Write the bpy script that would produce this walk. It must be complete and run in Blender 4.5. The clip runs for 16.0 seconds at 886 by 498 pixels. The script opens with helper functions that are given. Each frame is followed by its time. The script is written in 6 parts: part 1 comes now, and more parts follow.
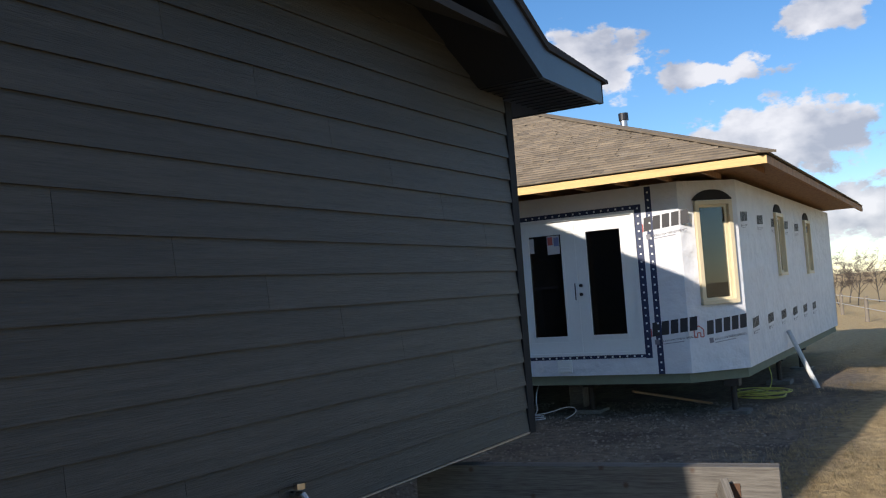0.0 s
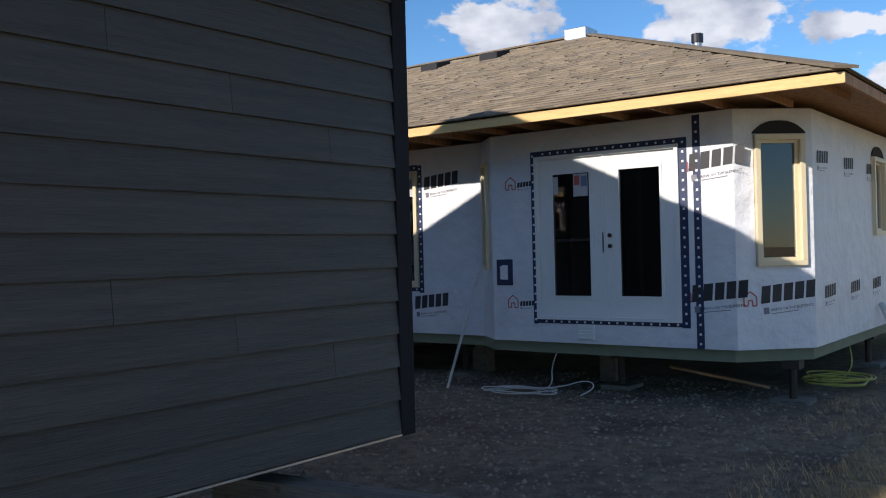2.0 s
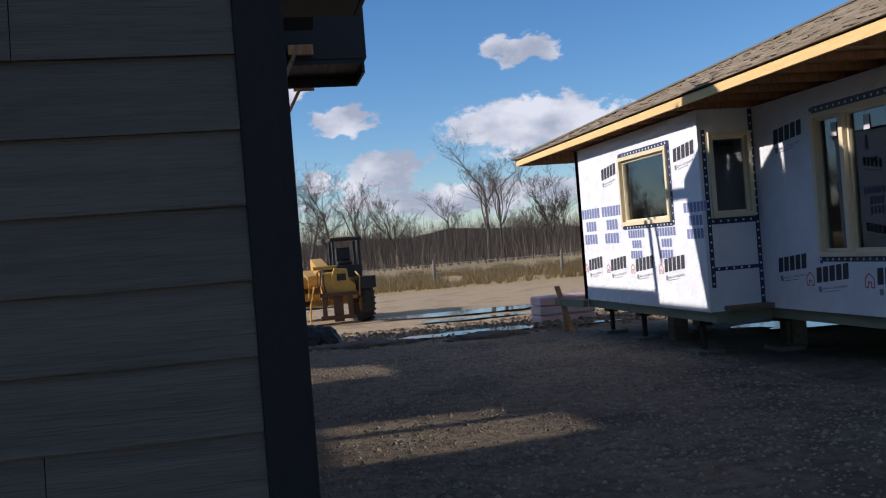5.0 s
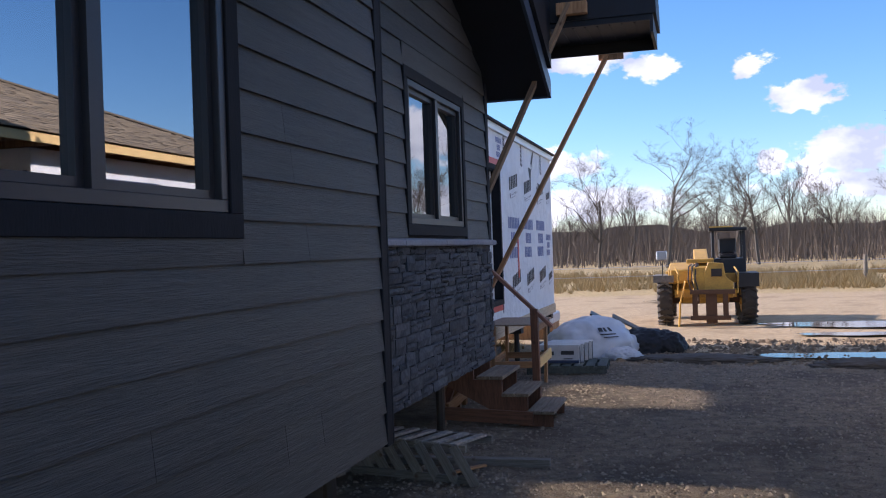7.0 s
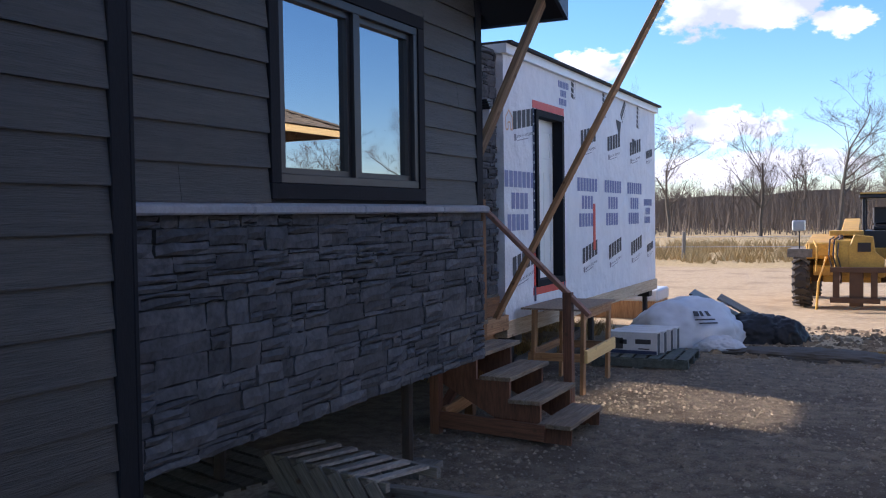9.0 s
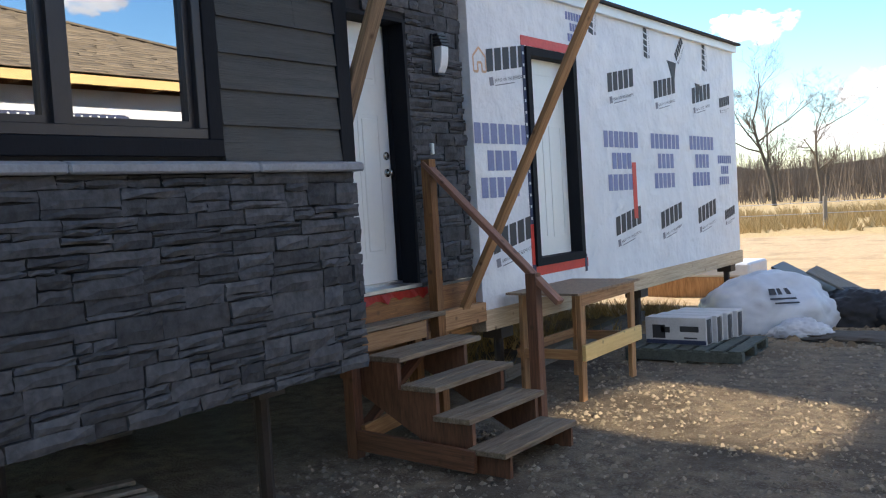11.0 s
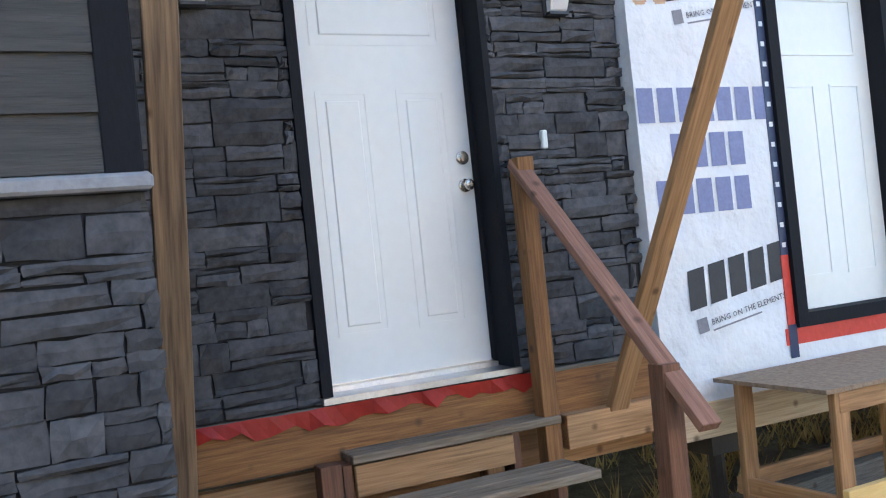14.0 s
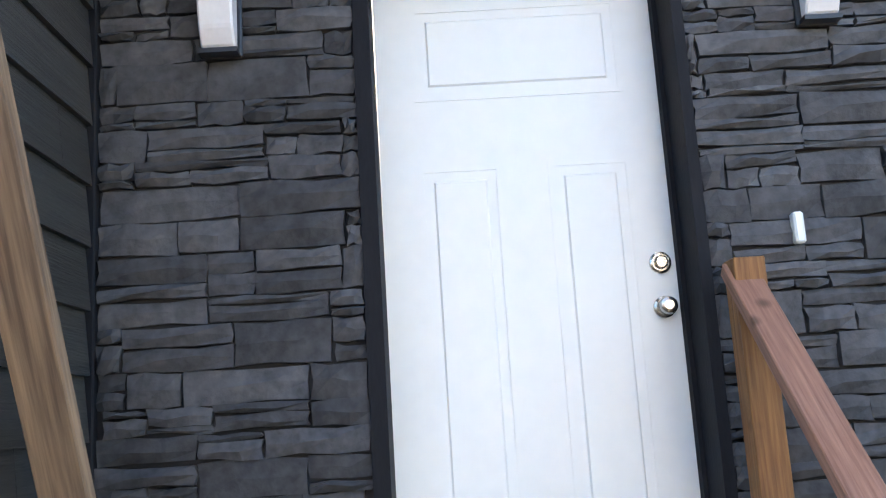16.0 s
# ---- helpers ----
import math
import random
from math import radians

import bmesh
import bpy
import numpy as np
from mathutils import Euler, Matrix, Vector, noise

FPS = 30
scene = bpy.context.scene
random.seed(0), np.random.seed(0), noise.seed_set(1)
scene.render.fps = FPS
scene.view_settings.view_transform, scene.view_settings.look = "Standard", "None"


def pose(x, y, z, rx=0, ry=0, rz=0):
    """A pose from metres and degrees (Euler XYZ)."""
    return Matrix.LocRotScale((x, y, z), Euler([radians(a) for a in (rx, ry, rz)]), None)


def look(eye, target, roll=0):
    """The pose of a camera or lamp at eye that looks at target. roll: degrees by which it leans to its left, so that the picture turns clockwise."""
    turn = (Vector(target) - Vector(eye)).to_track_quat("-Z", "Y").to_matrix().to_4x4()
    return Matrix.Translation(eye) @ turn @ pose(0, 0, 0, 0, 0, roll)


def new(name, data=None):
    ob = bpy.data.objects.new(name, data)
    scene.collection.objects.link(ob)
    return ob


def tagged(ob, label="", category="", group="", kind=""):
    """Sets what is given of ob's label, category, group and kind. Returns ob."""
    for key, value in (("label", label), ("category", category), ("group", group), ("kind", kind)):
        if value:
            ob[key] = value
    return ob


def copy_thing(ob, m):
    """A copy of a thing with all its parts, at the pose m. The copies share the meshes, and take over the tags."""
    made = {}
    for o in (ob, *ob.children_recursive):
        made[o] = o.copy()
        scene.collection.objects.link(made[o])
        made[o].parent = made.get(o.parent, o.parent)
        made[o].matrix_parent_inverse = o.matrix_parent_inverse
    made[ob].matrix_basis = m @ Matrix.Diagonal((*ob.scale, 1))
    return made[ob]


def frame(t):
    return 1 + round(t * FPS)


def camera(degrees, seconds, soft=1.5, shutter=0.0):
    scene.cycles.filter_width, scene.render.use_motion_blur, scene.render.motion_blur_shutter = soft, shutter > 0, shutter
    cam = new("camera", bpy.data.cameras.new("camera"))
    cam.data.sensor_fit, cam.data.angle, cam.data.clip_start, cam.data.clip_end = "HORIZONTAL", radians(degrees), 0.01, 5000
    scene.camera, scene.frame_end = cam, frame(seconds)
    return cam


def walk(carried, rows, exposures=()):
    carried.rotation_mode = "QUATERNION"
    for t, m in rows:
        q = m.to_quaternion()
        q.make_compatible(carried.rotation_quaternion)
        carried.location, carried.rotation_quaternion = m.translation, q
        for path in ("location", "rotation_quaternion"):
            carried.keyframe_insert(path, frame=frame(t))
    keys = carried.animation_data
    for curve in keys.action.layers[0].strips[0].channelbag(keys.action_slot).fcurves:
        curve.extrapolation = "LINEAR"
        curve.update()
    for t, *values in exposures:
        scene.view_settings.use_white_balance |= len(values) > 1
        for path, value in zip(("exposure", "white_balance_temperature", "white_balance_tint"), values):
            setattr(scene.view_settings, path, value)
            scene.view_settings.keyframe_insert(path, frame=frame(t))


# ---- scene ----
cam = camera(52.0, 16.0, soft=1.15)
PATH = [
    (0, (-8.532, -2.05, 1.885), (-6.798, -1.06, 1.998), -4.1),
    (0.5, (-7.873, -2.257, 1.928), (-6.194, -1.172, 1.989), -4.1),
    (1, (-7.178, -2.293, 1.927), (-5.505, -1.197, 1.918), -2.0),
    (1.5, (-6.544, -2.2, 1.834), (-4.883, -1.085, 1.823), -1.1),
    (2, (-5.82, -2.186, 1.788), (-4.232, -0.972, 1.798), -1.4),
    (2.5, (-5.142, -2.169, 1.807), (-3.632, -0.857, 1.841), -1.8),
    (3, (-4.469, -2.132, 1.732), (-3.084, -0.69, 1.78), -0.2),
    (3.5, (-3.841, -2.005, 1.744), (-2.525, -0.499, 1.756), -0.1),
    (4, (-3.146, -1.853, 1.654), (-2.035, -0.19, 1.686), -1.7),
    (4.5, (-2.648, -1.576, 1.742), (-1.877, 0.27, 1.76), -3.4),
    (5, (-2.08, -1.206, 1.76), (-1.675, 0.752, 1.758), -4.5),
    (5.2, (-1.864, -1.002, 1.705), (-1.592, 0.98, 1.71), -4.2),
    (7.3, (0.001, 1.15, 1.937), (-0.622, 3.051, 1.929), -1.9),
    (7.5, (0.121, 1.376, 1.915), (-0.544, 3.262, 1.88), -2.0),
    (8, (0.297, 2.049, 1.911), (-0.447, 3.903, 1.826), -1.8),
    (8.5, (0.445, 2.675, 1.939), (-0.335, 4.515, 1.87), -0.9),
    (9, (0.629, 3.261, 1.948), (-0.261, 5.05, 1.874), -0.8),
    (9.2, (0.71, 3.509, 1.92), (-0.209, 5.283, 1.829), -1.2),
    (11.3, (1.279, 6.172, 1.756), (0.046, 7.744, 1.647), -3.7),
    (11.5, (1.258, 6.443, 1.759), (-0.007, 7.988, 1.647), -3.9),
    (12, (1.182, 7.047, 1.751), (-0.16, 8.528, 1.672), -4.5),
    (12.5, (1.168, 7.686, 1.766), (-0.273, 9.065, 1.621), -4.6),
    (13, (0.972, 8.303, 1.693), (-0.465, 9.682, 1.508), -5.5),
    (13.5, (0.865, 8.863, 1.673), (-0.778, 10.001, 1.601), -5.8),
    (14, (0.58, 9.354, 1.671), (-1.228, 10.209, 1.692), -5.9),
    (14.5, (0.388, 9.763, 1.723), (-1.51, 10.371, 1.896), -5.0),
    (15, (0.167, 10.109, 1.76), (-1.771, 10.488, 2.076), -3.9),
    (15.5, (-0.199, 10.378, 1.783), (-2.142, 10.647, 2.17), -4.2),
    (16, (-0.653, 10.68, 1.735), (-2.62, 10.708, 2.095), -3.5),
]
walk(cam, [(t, look(e, g, r)) for t, e, g, r in PATH],
     [(0.0, 0.22, 6300, 14), (3.0, 0.13, 6000, 14), (5.2, 0.04, 5950, 17), (7.5, 0.98, 5950, 24), (9.2, 1.02, 5950, 22), (11.5, 1.72, 7150, 11),
      (12.5, 1.97, 7350, 11), (13.0, 2.16, 7300, 11), (13.5, 2.27, 7200, 11), (14.5, 2.88, 7050, 11), (16.0, 3.06, 7150, 11)])

# ---- sky, sun ----
SUN_ELEV, SUN_TURN = radians(23.3), radians(-84.0)   # low sun behind the dark house
world = bpy.data.worlds.new("sky")
scene.world = world
world.use_nodes = True
wn, wl = world.node_tree.nodes, world.node_tree.links
wn.clear()
w_out, w_bg, w_sky = wn.new("ShaderNodeOutputWorld"), wn.new("ShaderNodeBackground"), wn.new("ShaderNodeTexSky")
w_sky.sky_type, w_sky.sun_disc = "NISHITA", False
w_sky.sun_elevation, w_sky.sun_rotation = SUN_ELEV, SUN_TURN
w_sky.altitude, w_sky.air_density, w_sky.dust_density, w_sky.ozone_density = 0, 1.0, 0.0, 4.0
w_tc, w_map = wn.new("ShaderNodeTexCoord"), wn.new("ShaderNodeMapping")
w_map.inputs["Scale"].default_value = (1.0, 1.0, 1.7)
w_mix = wn.new("ShaderNodeMix")
w_mix.data_type = "RGBA"


def w_math(op, *values):
    k = wn.new("ShaderNodeMath")
    k.operation = op
    for i, v in enumerate(values):
        if isinstance(v, (int, float)):
            k.inputs[i].default_value = v
        else:
            wl.new(v, k.inputs[i])
    return k.outputs[0]


def w_noise(scale, detail, rough):
    k = wn.new("ShaderNodeTexNoise")
    k.inputs["Scale"].default_value, k.inputs["Detail"].default_value, k.inputs["Roughness"].default_value = scale, detail, rough
    wl.new(w_map.outputs["Vector"], k.inputs["Vector"])
    return k


# cumulus clouds by compass bearing from +y, height above the horizon, half width and half height, in degrees
CLOUDS = [(70, 13.8, 4.6, 2.4), (78, 12.4, 4.0, 0.9), (81, 8.0, 6.6, 2.6), (84.5, 15, 3.2, 1.4), (87, 3.4, 7, 1.9), (56.5, 14, 4.2, 2.0),
          (17.6, 11.8, 2.7, 1.0), (6.2, 8.4, 2.2, 1.0), (18.2, 7.3, 6.2, 1.9), (8.2, 5.0, 3.3, 1.5), (3.9, 4.6, 1.3, 0.8), (14, 3.0, 11, 1.1),
          (-8, 11.9, 5.4, 1.7), (-2.6, 10.7, 1.7, 0.9), (-9.2, 5.1, 3.8, 1.2), (-8, 2.6, 8, 1.1), (-16.8, 9.2, 2.4, 1.0), (3.5, 10.3, 1.4, 0.7)]
w_xyz = wn.new("ShaderNodeSeparateXYZ")
wl.new(w_tc.outputs["Generated"], w_xyz.inputs[0])
w_az = w_math("ARCTAN2", w_xyz.outputs["X"], w_xyz.outputs["Y"])
w_el = w_math("ARCSINE", w_xyz.outputs["Z"])
w_flat, w_warp, w_sub, w_pos = (wn.new("ShaderNodeCombineXYZ"), w_noise(26.0, 4, 0.55), wn.new("ShaderNodeVectorMath"),
                                wn.new("ShaderNodeVectorMath"))
wl.new(w_az, w_flat.inputs[0])
wl.new(w_el, w_flat.inputs[1])
w_sub.operation, w_pos.operation = "MULTIPLY_ADD", "ADD"
w_sub.inputs[1].default_value, w_sub.inputs[2].default_value = (0.075, 0.035, 0.0), (-0.0375, -0.0175, 0.0)
wl.new(w_warp.outputs["Color"], w_sub.inputs[0])
wl.new(w_flat.outputs[0], w_pos.inputs[0])
wl.new(w_sub.outputs[0], w_pos.inputs[1])
w_near = None
for c_az, c_el, c_w, c_h in CLOUDS:
    k, size = wn.new("ShaderNodeVectorMath"), wn.new("ShaderNodeVectorMath")
    k.operation, size.operation = "MULTIPLY_ADD", "LENGTH"
    fx, fy = 1 / radians(c_w), 1 / radians(c_h)
    k.inputs[1].default_value, k.inputs[2].default_value = (fx, fy, 0), (-radians(c_az) * fx, -radians(c_el) * fy, 0)
    wl.new(w_pos.outputs[0], k.inputs[0])
    wl.new(k.outputs[0], size.inputs[0])
    w_near = size.outputs["Value"] if w_near is None else w_math("MINIMUM", w_near, size.outputs["Value"])
w_puff = w_noise(34.0, 9, 0.6).outputs["Fac"]
w_dens = w_math("ADD", w_math("SUBTRACT", 1.0, w_near), w_math("MULTIPLY_ADD", w_puff, 1.7, -0.85))
w_cover = wn.new("ShaderNodeMapRange")
w_cover.interpolation_type = "SMOOTHSTEP"
w_cover.inputs["From Min"].default_value, w_cover.inputs["From Max"].default_value = -0.02, 0.30
wl.new(w_dens, w_cover.inputs["Value"])
# scattered clouds higher up, over the whole sky
w_high = wn.new("ShaderNodeMapRange")
w_high.inputs["From Min"].default_value, w_high.inputs["From Max"].default_value = 0.505, 0.625
wl.new(w_noise(3.6, 10, 0.55).outputs["Fac"], w_high.inputs["Value"])
w_lift = wn.new("ShaderNodeMapRange")
w_lift.inputs["From Min"].default_value, w_lift.inputs["From Max"].default_value = radians(19), radians(27)
wl.new(w_el, w_lift.inputs["Value"])
w_fac = w_math("MAXIMUM", w_math("MULTIPLY", w_cover.outputs["Result"], 0.93), w_math("MULTIPLY", w_high.outputs["Result"], w_lift.outputs["Result"]))
w_n2, w_r2, w_cl = wn.new("ShaderNodeTexNoise"), wn.new("ShaderNodeMapRange"), wn.new("ShaderNodeMix")
w_n2.inputs["Scale"].default_value, w_n2.inputs["Detail"].default_value = 15.0, 6.0
w_r2.inputs["From Min"].default_value, w_r2.inputs["From Max"].default_value = 0.38, 0.62
w_cl.data_type = "RGBA"
w_cl.inputs["A"].default_value, w_cl.inputs["B"].default_value = (3.9, 4.15, 4.7, 1), (7.8, 7.75, 7.7, 1)
wl.new(w_map.outputs["Vector"], w_n2.inputs["Vector"])
wl.new(w_n2.outputs["Fac"], w_r2.inputs["Value"])
wl.new(w_r2.outputs["Result"], w_cl.inputs["Factor"])
wl.new(w_cl.outputs["Result"], w_mix.inputs["B"])
w_bg.inputs["Strength"].default_value = 0.1
wl.new(w_tc.outputs["Generated"], w_map.inputs["Vector"])
wl.new(w_fac, w_mix.inputs["Factor"])
w_hsv = wn.new("ShaderNodeHueSaturation")
w_hsv.inputs["Saturation"].default_value, w_hsv.inputs["Value"].default_value = 1.15, 1.15
wl.new(w_sky.outputs["Color"], w_hsv.inputs["Color"])
wl.new(w_hsv.outputs["Color"], w_mix.inputs["A"])
wl.new(w_mix.outputs["Result"], w_bg.inputs["Color"])
wl.new(w_bg.outputs["Background"], w_out.inputs["Surface"])
sun = new("sun", bpy.data.lights.new("sun", "SUN"))
sun.data.energy, sun.data.angle, sun.data.color = 5.0, radians(0.53), (1.0, 0.9, 0.76)
sun.matrix_world = look((-40, 4.2, 17.3), (0, 0, 0))


def sun_patch_lamp(at, to, width, height, power):
    """An area lamp added at a window pane at `at`, standing in for the low sun it throws back onto the yard, landing
    round `to`.
    """
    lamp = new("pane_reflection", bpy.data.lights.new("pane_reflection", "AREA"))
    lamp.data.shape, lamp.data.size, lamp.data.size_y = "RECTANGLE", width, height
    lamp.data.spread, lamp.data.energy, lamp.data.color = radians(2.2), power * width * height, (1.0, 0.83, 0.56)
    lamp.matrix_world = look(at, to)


# three added lamps paint the sun patches that the glass itself does not throw
sun_patch_lamp((3.64, 11.63, 2.43), (-1.22, 12.55, 0.0), 1.62, 0.92, 3.6)
sun_patch_lamp((4.45, 7.42, 2.12), (-0.35, 7.05, 0.0), 1.0, 0.95, 4.0)
sun_patch_lamp((4.45, 8.24, 2.25), (-0.60, 7.98, 0.0), 0.5, 0.75, 4.0)


# ---- materials ----
def material(name, color, rough=0.7, metal=0.0, dark=None, scale=6.0, stretch=(1, 1, 1), bump=0.15, fine=60.0,
             vary=0.0, spec=0.5, amount=0.5, island=False, depth=0.01):
    """A surface of two noises: broad stains towards `dark`, and fine grain that also gives relief."""
    m = bpy.data.materials.new(name)
    m.use_nodes = True
    n, l = m.node_tree.nodes, m.node_tree.links
    b = n["Principled BSDF"]
    b.inputs["Roughness"].default_value, b.inputs["Metallic"].default_value = rough, metal
    b.inputs["Specular IOR Level"].default_value = spec
    dark = dark or tuple(c * 0.6 for c in color)
    tc, mp = n.new("ShaderNodeTexCoord"), n.new("ShaderNodeMapping")
    mp.inputs["Scale"].default_value = stretch
    geo = n.new("ShaderNodeNewGeometry")
    l.new(geo.outputs["Position"], mp.inputs["Vector"])
    n1, n2 = n.new("ShaderNodeTexNoise"), n.new("ShaderNodeTexNoise")
    n1.inputs["Scale"].default_value, n1.inputs["Detail"].default_value = scale, 6
    n2.inputs["Scale"].default_value, n2.inputs["Detail"].default_value = fine, 5
    l.new(mp.outputs["Vector"], n1.inputs["Vector"])
    l.new(mp.outputs["Vector"], n2.inputs["Vector"])
    add = n.new("ShaderNodeMath")
    add.operation = "MULTIPLY_ADD"
    add.inputs[1].default_value = 0.5
    l.new(n2.outputs["Fac"], add.inputs[0])
    half = n.new("ShaderNodeMath")
    half.operation = "MULTIPLY"
    half.inputs[1].default_value = 0.5
    l.new(n1.outputs["Fac"], half.inputs[0])
    l.new(half.outputs[0], add.inputs[2])
    ramp = n.new("ShaderNodeMapRange")
    ramp.inputs["From Min"].default_value, ramp.inputs["From Max"].default_value = 0.36, 0.64
    ramp.inputs["To Min"].default_value, ramp.inputs["To Max"].default_value = amount, 0.0
    l.new(add.outputs[0], ramp.inputs["Value"])
    mix = n.new("ShaderNodeMix")
    mix.data_type = "RGBA"
    mix.inputs["A"].default_value, mix.inputs["B"].default_value = (*color, 1), (*dark, 1)
    l.new(ramp.outputs["Result"], mix.inputs["Factor"])
    last = mix.outputs["Result"]
    if vary:
        hsv = n.new("ShaderNodeHueSaturation")
        rnd = n.new("ShaderNodeMapRange")
        rnd.inputs["To Min"].default_value, rnd.inputs["To Max"].default_value = 1 - vary, 1 + vary
        src = geo.outputs["Random Per Island"] if island else n.new("ShaderNodeObjectInfo").outputs["Random"]
        l.new(src, rnd.inputs["Value"])
        l.new(rnd.outputs["Result"], hsv.inputs["Value"])
        l.new(last, hsv.inputs["Color"])
        last = hsv.outputs["Color"]
    l.new(last, b.inputs["Base Color"])
    if bump:
        bp = n.new("ShaderNodeBump")
        bp.inputs["Strength"].default_value, bp.inputs["Distance"].default_value = bump, depth
        l.new(add.outputs[0], bp.inputs["Height"])
        l.new(bp.outputs["Normal"], b.inputs["Normal"])
    return m


def glass_material(name, tint, ior):
    m = bpy.data.materials.new(name)
    m.use_nodes = True
    n, l = m.node_tree.nodes, m.node_tree.links
    n.remove(n["Principled BSDF"])
    fr, gl, tr, mx = (n.new("ShaderNodeFresnel"), n.new("ShaderNodeBsdfGlossy"), n.new("ShaderNodeBsdfTransparent"),
                      n.new("ShaderNodeMixShader"))
    fr.inputs["IOR"].default_value = ior
    gl.inputs["Roughness"].default_value = 0.0
    gl.inputs["Color"].default_value = (0.95, 0.97, 1, 1)
    tr.inputs["Color"].default_value = (*tint, 1)
    l.new(fr.outputs["Fac"], mx.inputs["Fac"])
    l.new(tr.outputs["BSDF"], mx.inputs[1])
    l.new(gl.outputs["BSDF"], mx.inputs[2])
    l.new(mx.outputs["Shader"], n["Material Output"].inputs["Surface"])
    return m


M_SIDING = material("grey_lap_siding", (0.058, 0.055, 0.049), 0.55, dark=(0.026, 0.026, 0.025), scale=1.6, stretch=(1, 1, 22), bump=0.8, fine=9, vary=0.14, amount=0.9)
M_TRIM = material("dark_trim_board", (0.013, 0.014, 0.018), 0.7, scale=5, bump=0.2, fine=40, stretch=(3, 3, 0.6), spec=0.15)
M_SOFFIT = material("black_metal_soffit", (0.014, 0.016, 0.022), 0.5, spec=0.3, scale=4, bump=0.05)
M_FASCIA = material("slate_blue_metal_fascia", (0.045, 0.065, 0.10), 0.4, scale=4, bump=0.05, spec=0.5)
M_STONE = material("charcoal_ledge_stone", (0.082, 0.083, 0.089), 0.85, dark=(0.028, 0.029, 0.033), scale=9, bump=1.0, fine=30, vary=0.36, amount=0.85)
M_STONEBACK = material("dark_mortar_backing", (0.022, 0.022, 0.025), 0.95, scale=20)
M_LEDGE = material("grey_stone_ledge", (0.31, 0.315, 0.335), 0.85, dark=(0.15, 0.15, 0.165), scale=8, bump=0.4, fine=50)
M_WRAP = material("white_house_wrap", (0.74, 0.75, 0.77), 0.55, dark=(0.60, 0.62, 0.66), scale=1.6, bump=0.8, fine=4.2, amount=0.6, spec=0.35, depth=0.12)
M_PRINT = material("black_print", (0.035, 0.035, 0.04), 0.6, scale=20, bump=0.0)
M_BLUEPRINT = material("blue_print", (0.20, 0.23, 0.41), 0.6, scale=20, bump=0.0)
M_REDPRINT = material("red_print", (0.50, 0.12, 0.10), 0.6, scale=20, bump=0.0)
M_ORANGEPRINT = material("faded_orange_print", (0.72, 0.45, 0.28), 0.6, scale=20, bump=0.0)
M_GREYPRINT = material("grey_print", (0.22, 0.22, 0.25), 0.6, scale=20, bump=0.0)
M_TAPE = material("navy_flashing_tape", (0.022, 0.036, 0.095), 0.45, scale=12, bump=0.2)
M_REDTAPE = material("red_flashing_tape", (0.62, 0.045, 0.03), 0.45, dark=(0.40, 0.02, 0.015), scale=9, bump=0.4, fine=30)
M_WHITE = material("white_painted_steel", (0.77, 0.79, 0.775), 0.35, dark=(0.65, 0.68, 0.68), scale=2, bump=0.02, fine=20, amount=0.3)
M_VINYL = material("cream_window_frame", (0.70, 0.60, 0.40), 0.45, dark=(0.62, 0.52, 0.34), scale=4, bump=0.05)
M_BLACKFRAME = material("black_window_frame", (0.018, 0.018, 0.022), 0.4, scale=6, bump=0.05)
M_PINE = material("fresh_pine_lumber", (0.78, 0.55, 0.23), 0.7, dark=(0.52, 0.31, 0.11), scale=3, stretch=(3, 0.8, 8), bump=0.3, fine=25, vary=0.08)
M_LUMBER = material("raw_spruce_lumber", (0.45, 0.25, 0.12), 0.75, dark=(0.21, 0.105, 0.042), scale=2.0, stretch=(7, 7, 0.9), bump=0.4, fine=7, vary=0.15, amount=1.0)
M_JOIST = material("orange_brown_joist", (0.29, 0.135, 0.045), 0.75, dark=(0.13, 0.05, 0.016), scale=3.5, stretch=(6, 1.2, 6), bump=0.4, fine=11, vary=0.12, amount=1.0)
M_STAIN = material("red_brown_stained_wood", (0.19, 0.082, 0.043), 0.7, dark=(0.085, 0.034, 0.018), scale=3, stretch=(7, 7, 1), bump=0.4, fine=11, vary=0.1, amount=1.0)
M_RAIL = material("worn_pink_brown_wood", (0.33, 0.16, 0.105), 0.7, dark=(0.17, 0.075, 0.045), scale=4, stretch=(1.5, 8, 1.5), bump=0.4, fine=11, amount=1.0)
M_TREAD = material("weathered_grey_brown_tread", (0.27, 0.21, 0.15), 0.8, dark=(0.10, 0.068, 0.042), scale=3, stretch=(9, 0.7, 9), bump=0.6, fine=11, vary=0.15, amount=0.9)
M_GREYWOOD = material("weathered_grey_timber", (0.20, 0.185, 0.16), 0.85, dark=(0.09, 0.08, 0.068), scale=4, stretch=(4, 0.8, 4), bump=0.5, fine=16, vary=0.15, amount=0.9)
M_PALEWOOD = material("pale_sawn_lumber", (0.56, 0.44, 0.30), 0.75, dark=(0.34, 0.24, 0.15), scale=2.5, stretch=(6, 1.0, 6), bump=0.4, fine=9, vary=0.1, amount=0.9)
M_GREENPALLET = material("dark_green_pallet_wood", (0.10, 0.115, 0.10), 0.85, dark=(0.045, 0.052, 0.048), scale=4, stretch=(4, 0.8, 4), bump=0.5, fine=16, vary=0.2, amount=0.9)
M_OLDPROP = material("weathered_brown_timber", (0.34, 0.225, 0.135), 0.8, dark=(0.12, 0.078, 0.05), scale=2.0, stretch=(7, 7, 0.9), bump=0.5, fine=7, amount=1.0)
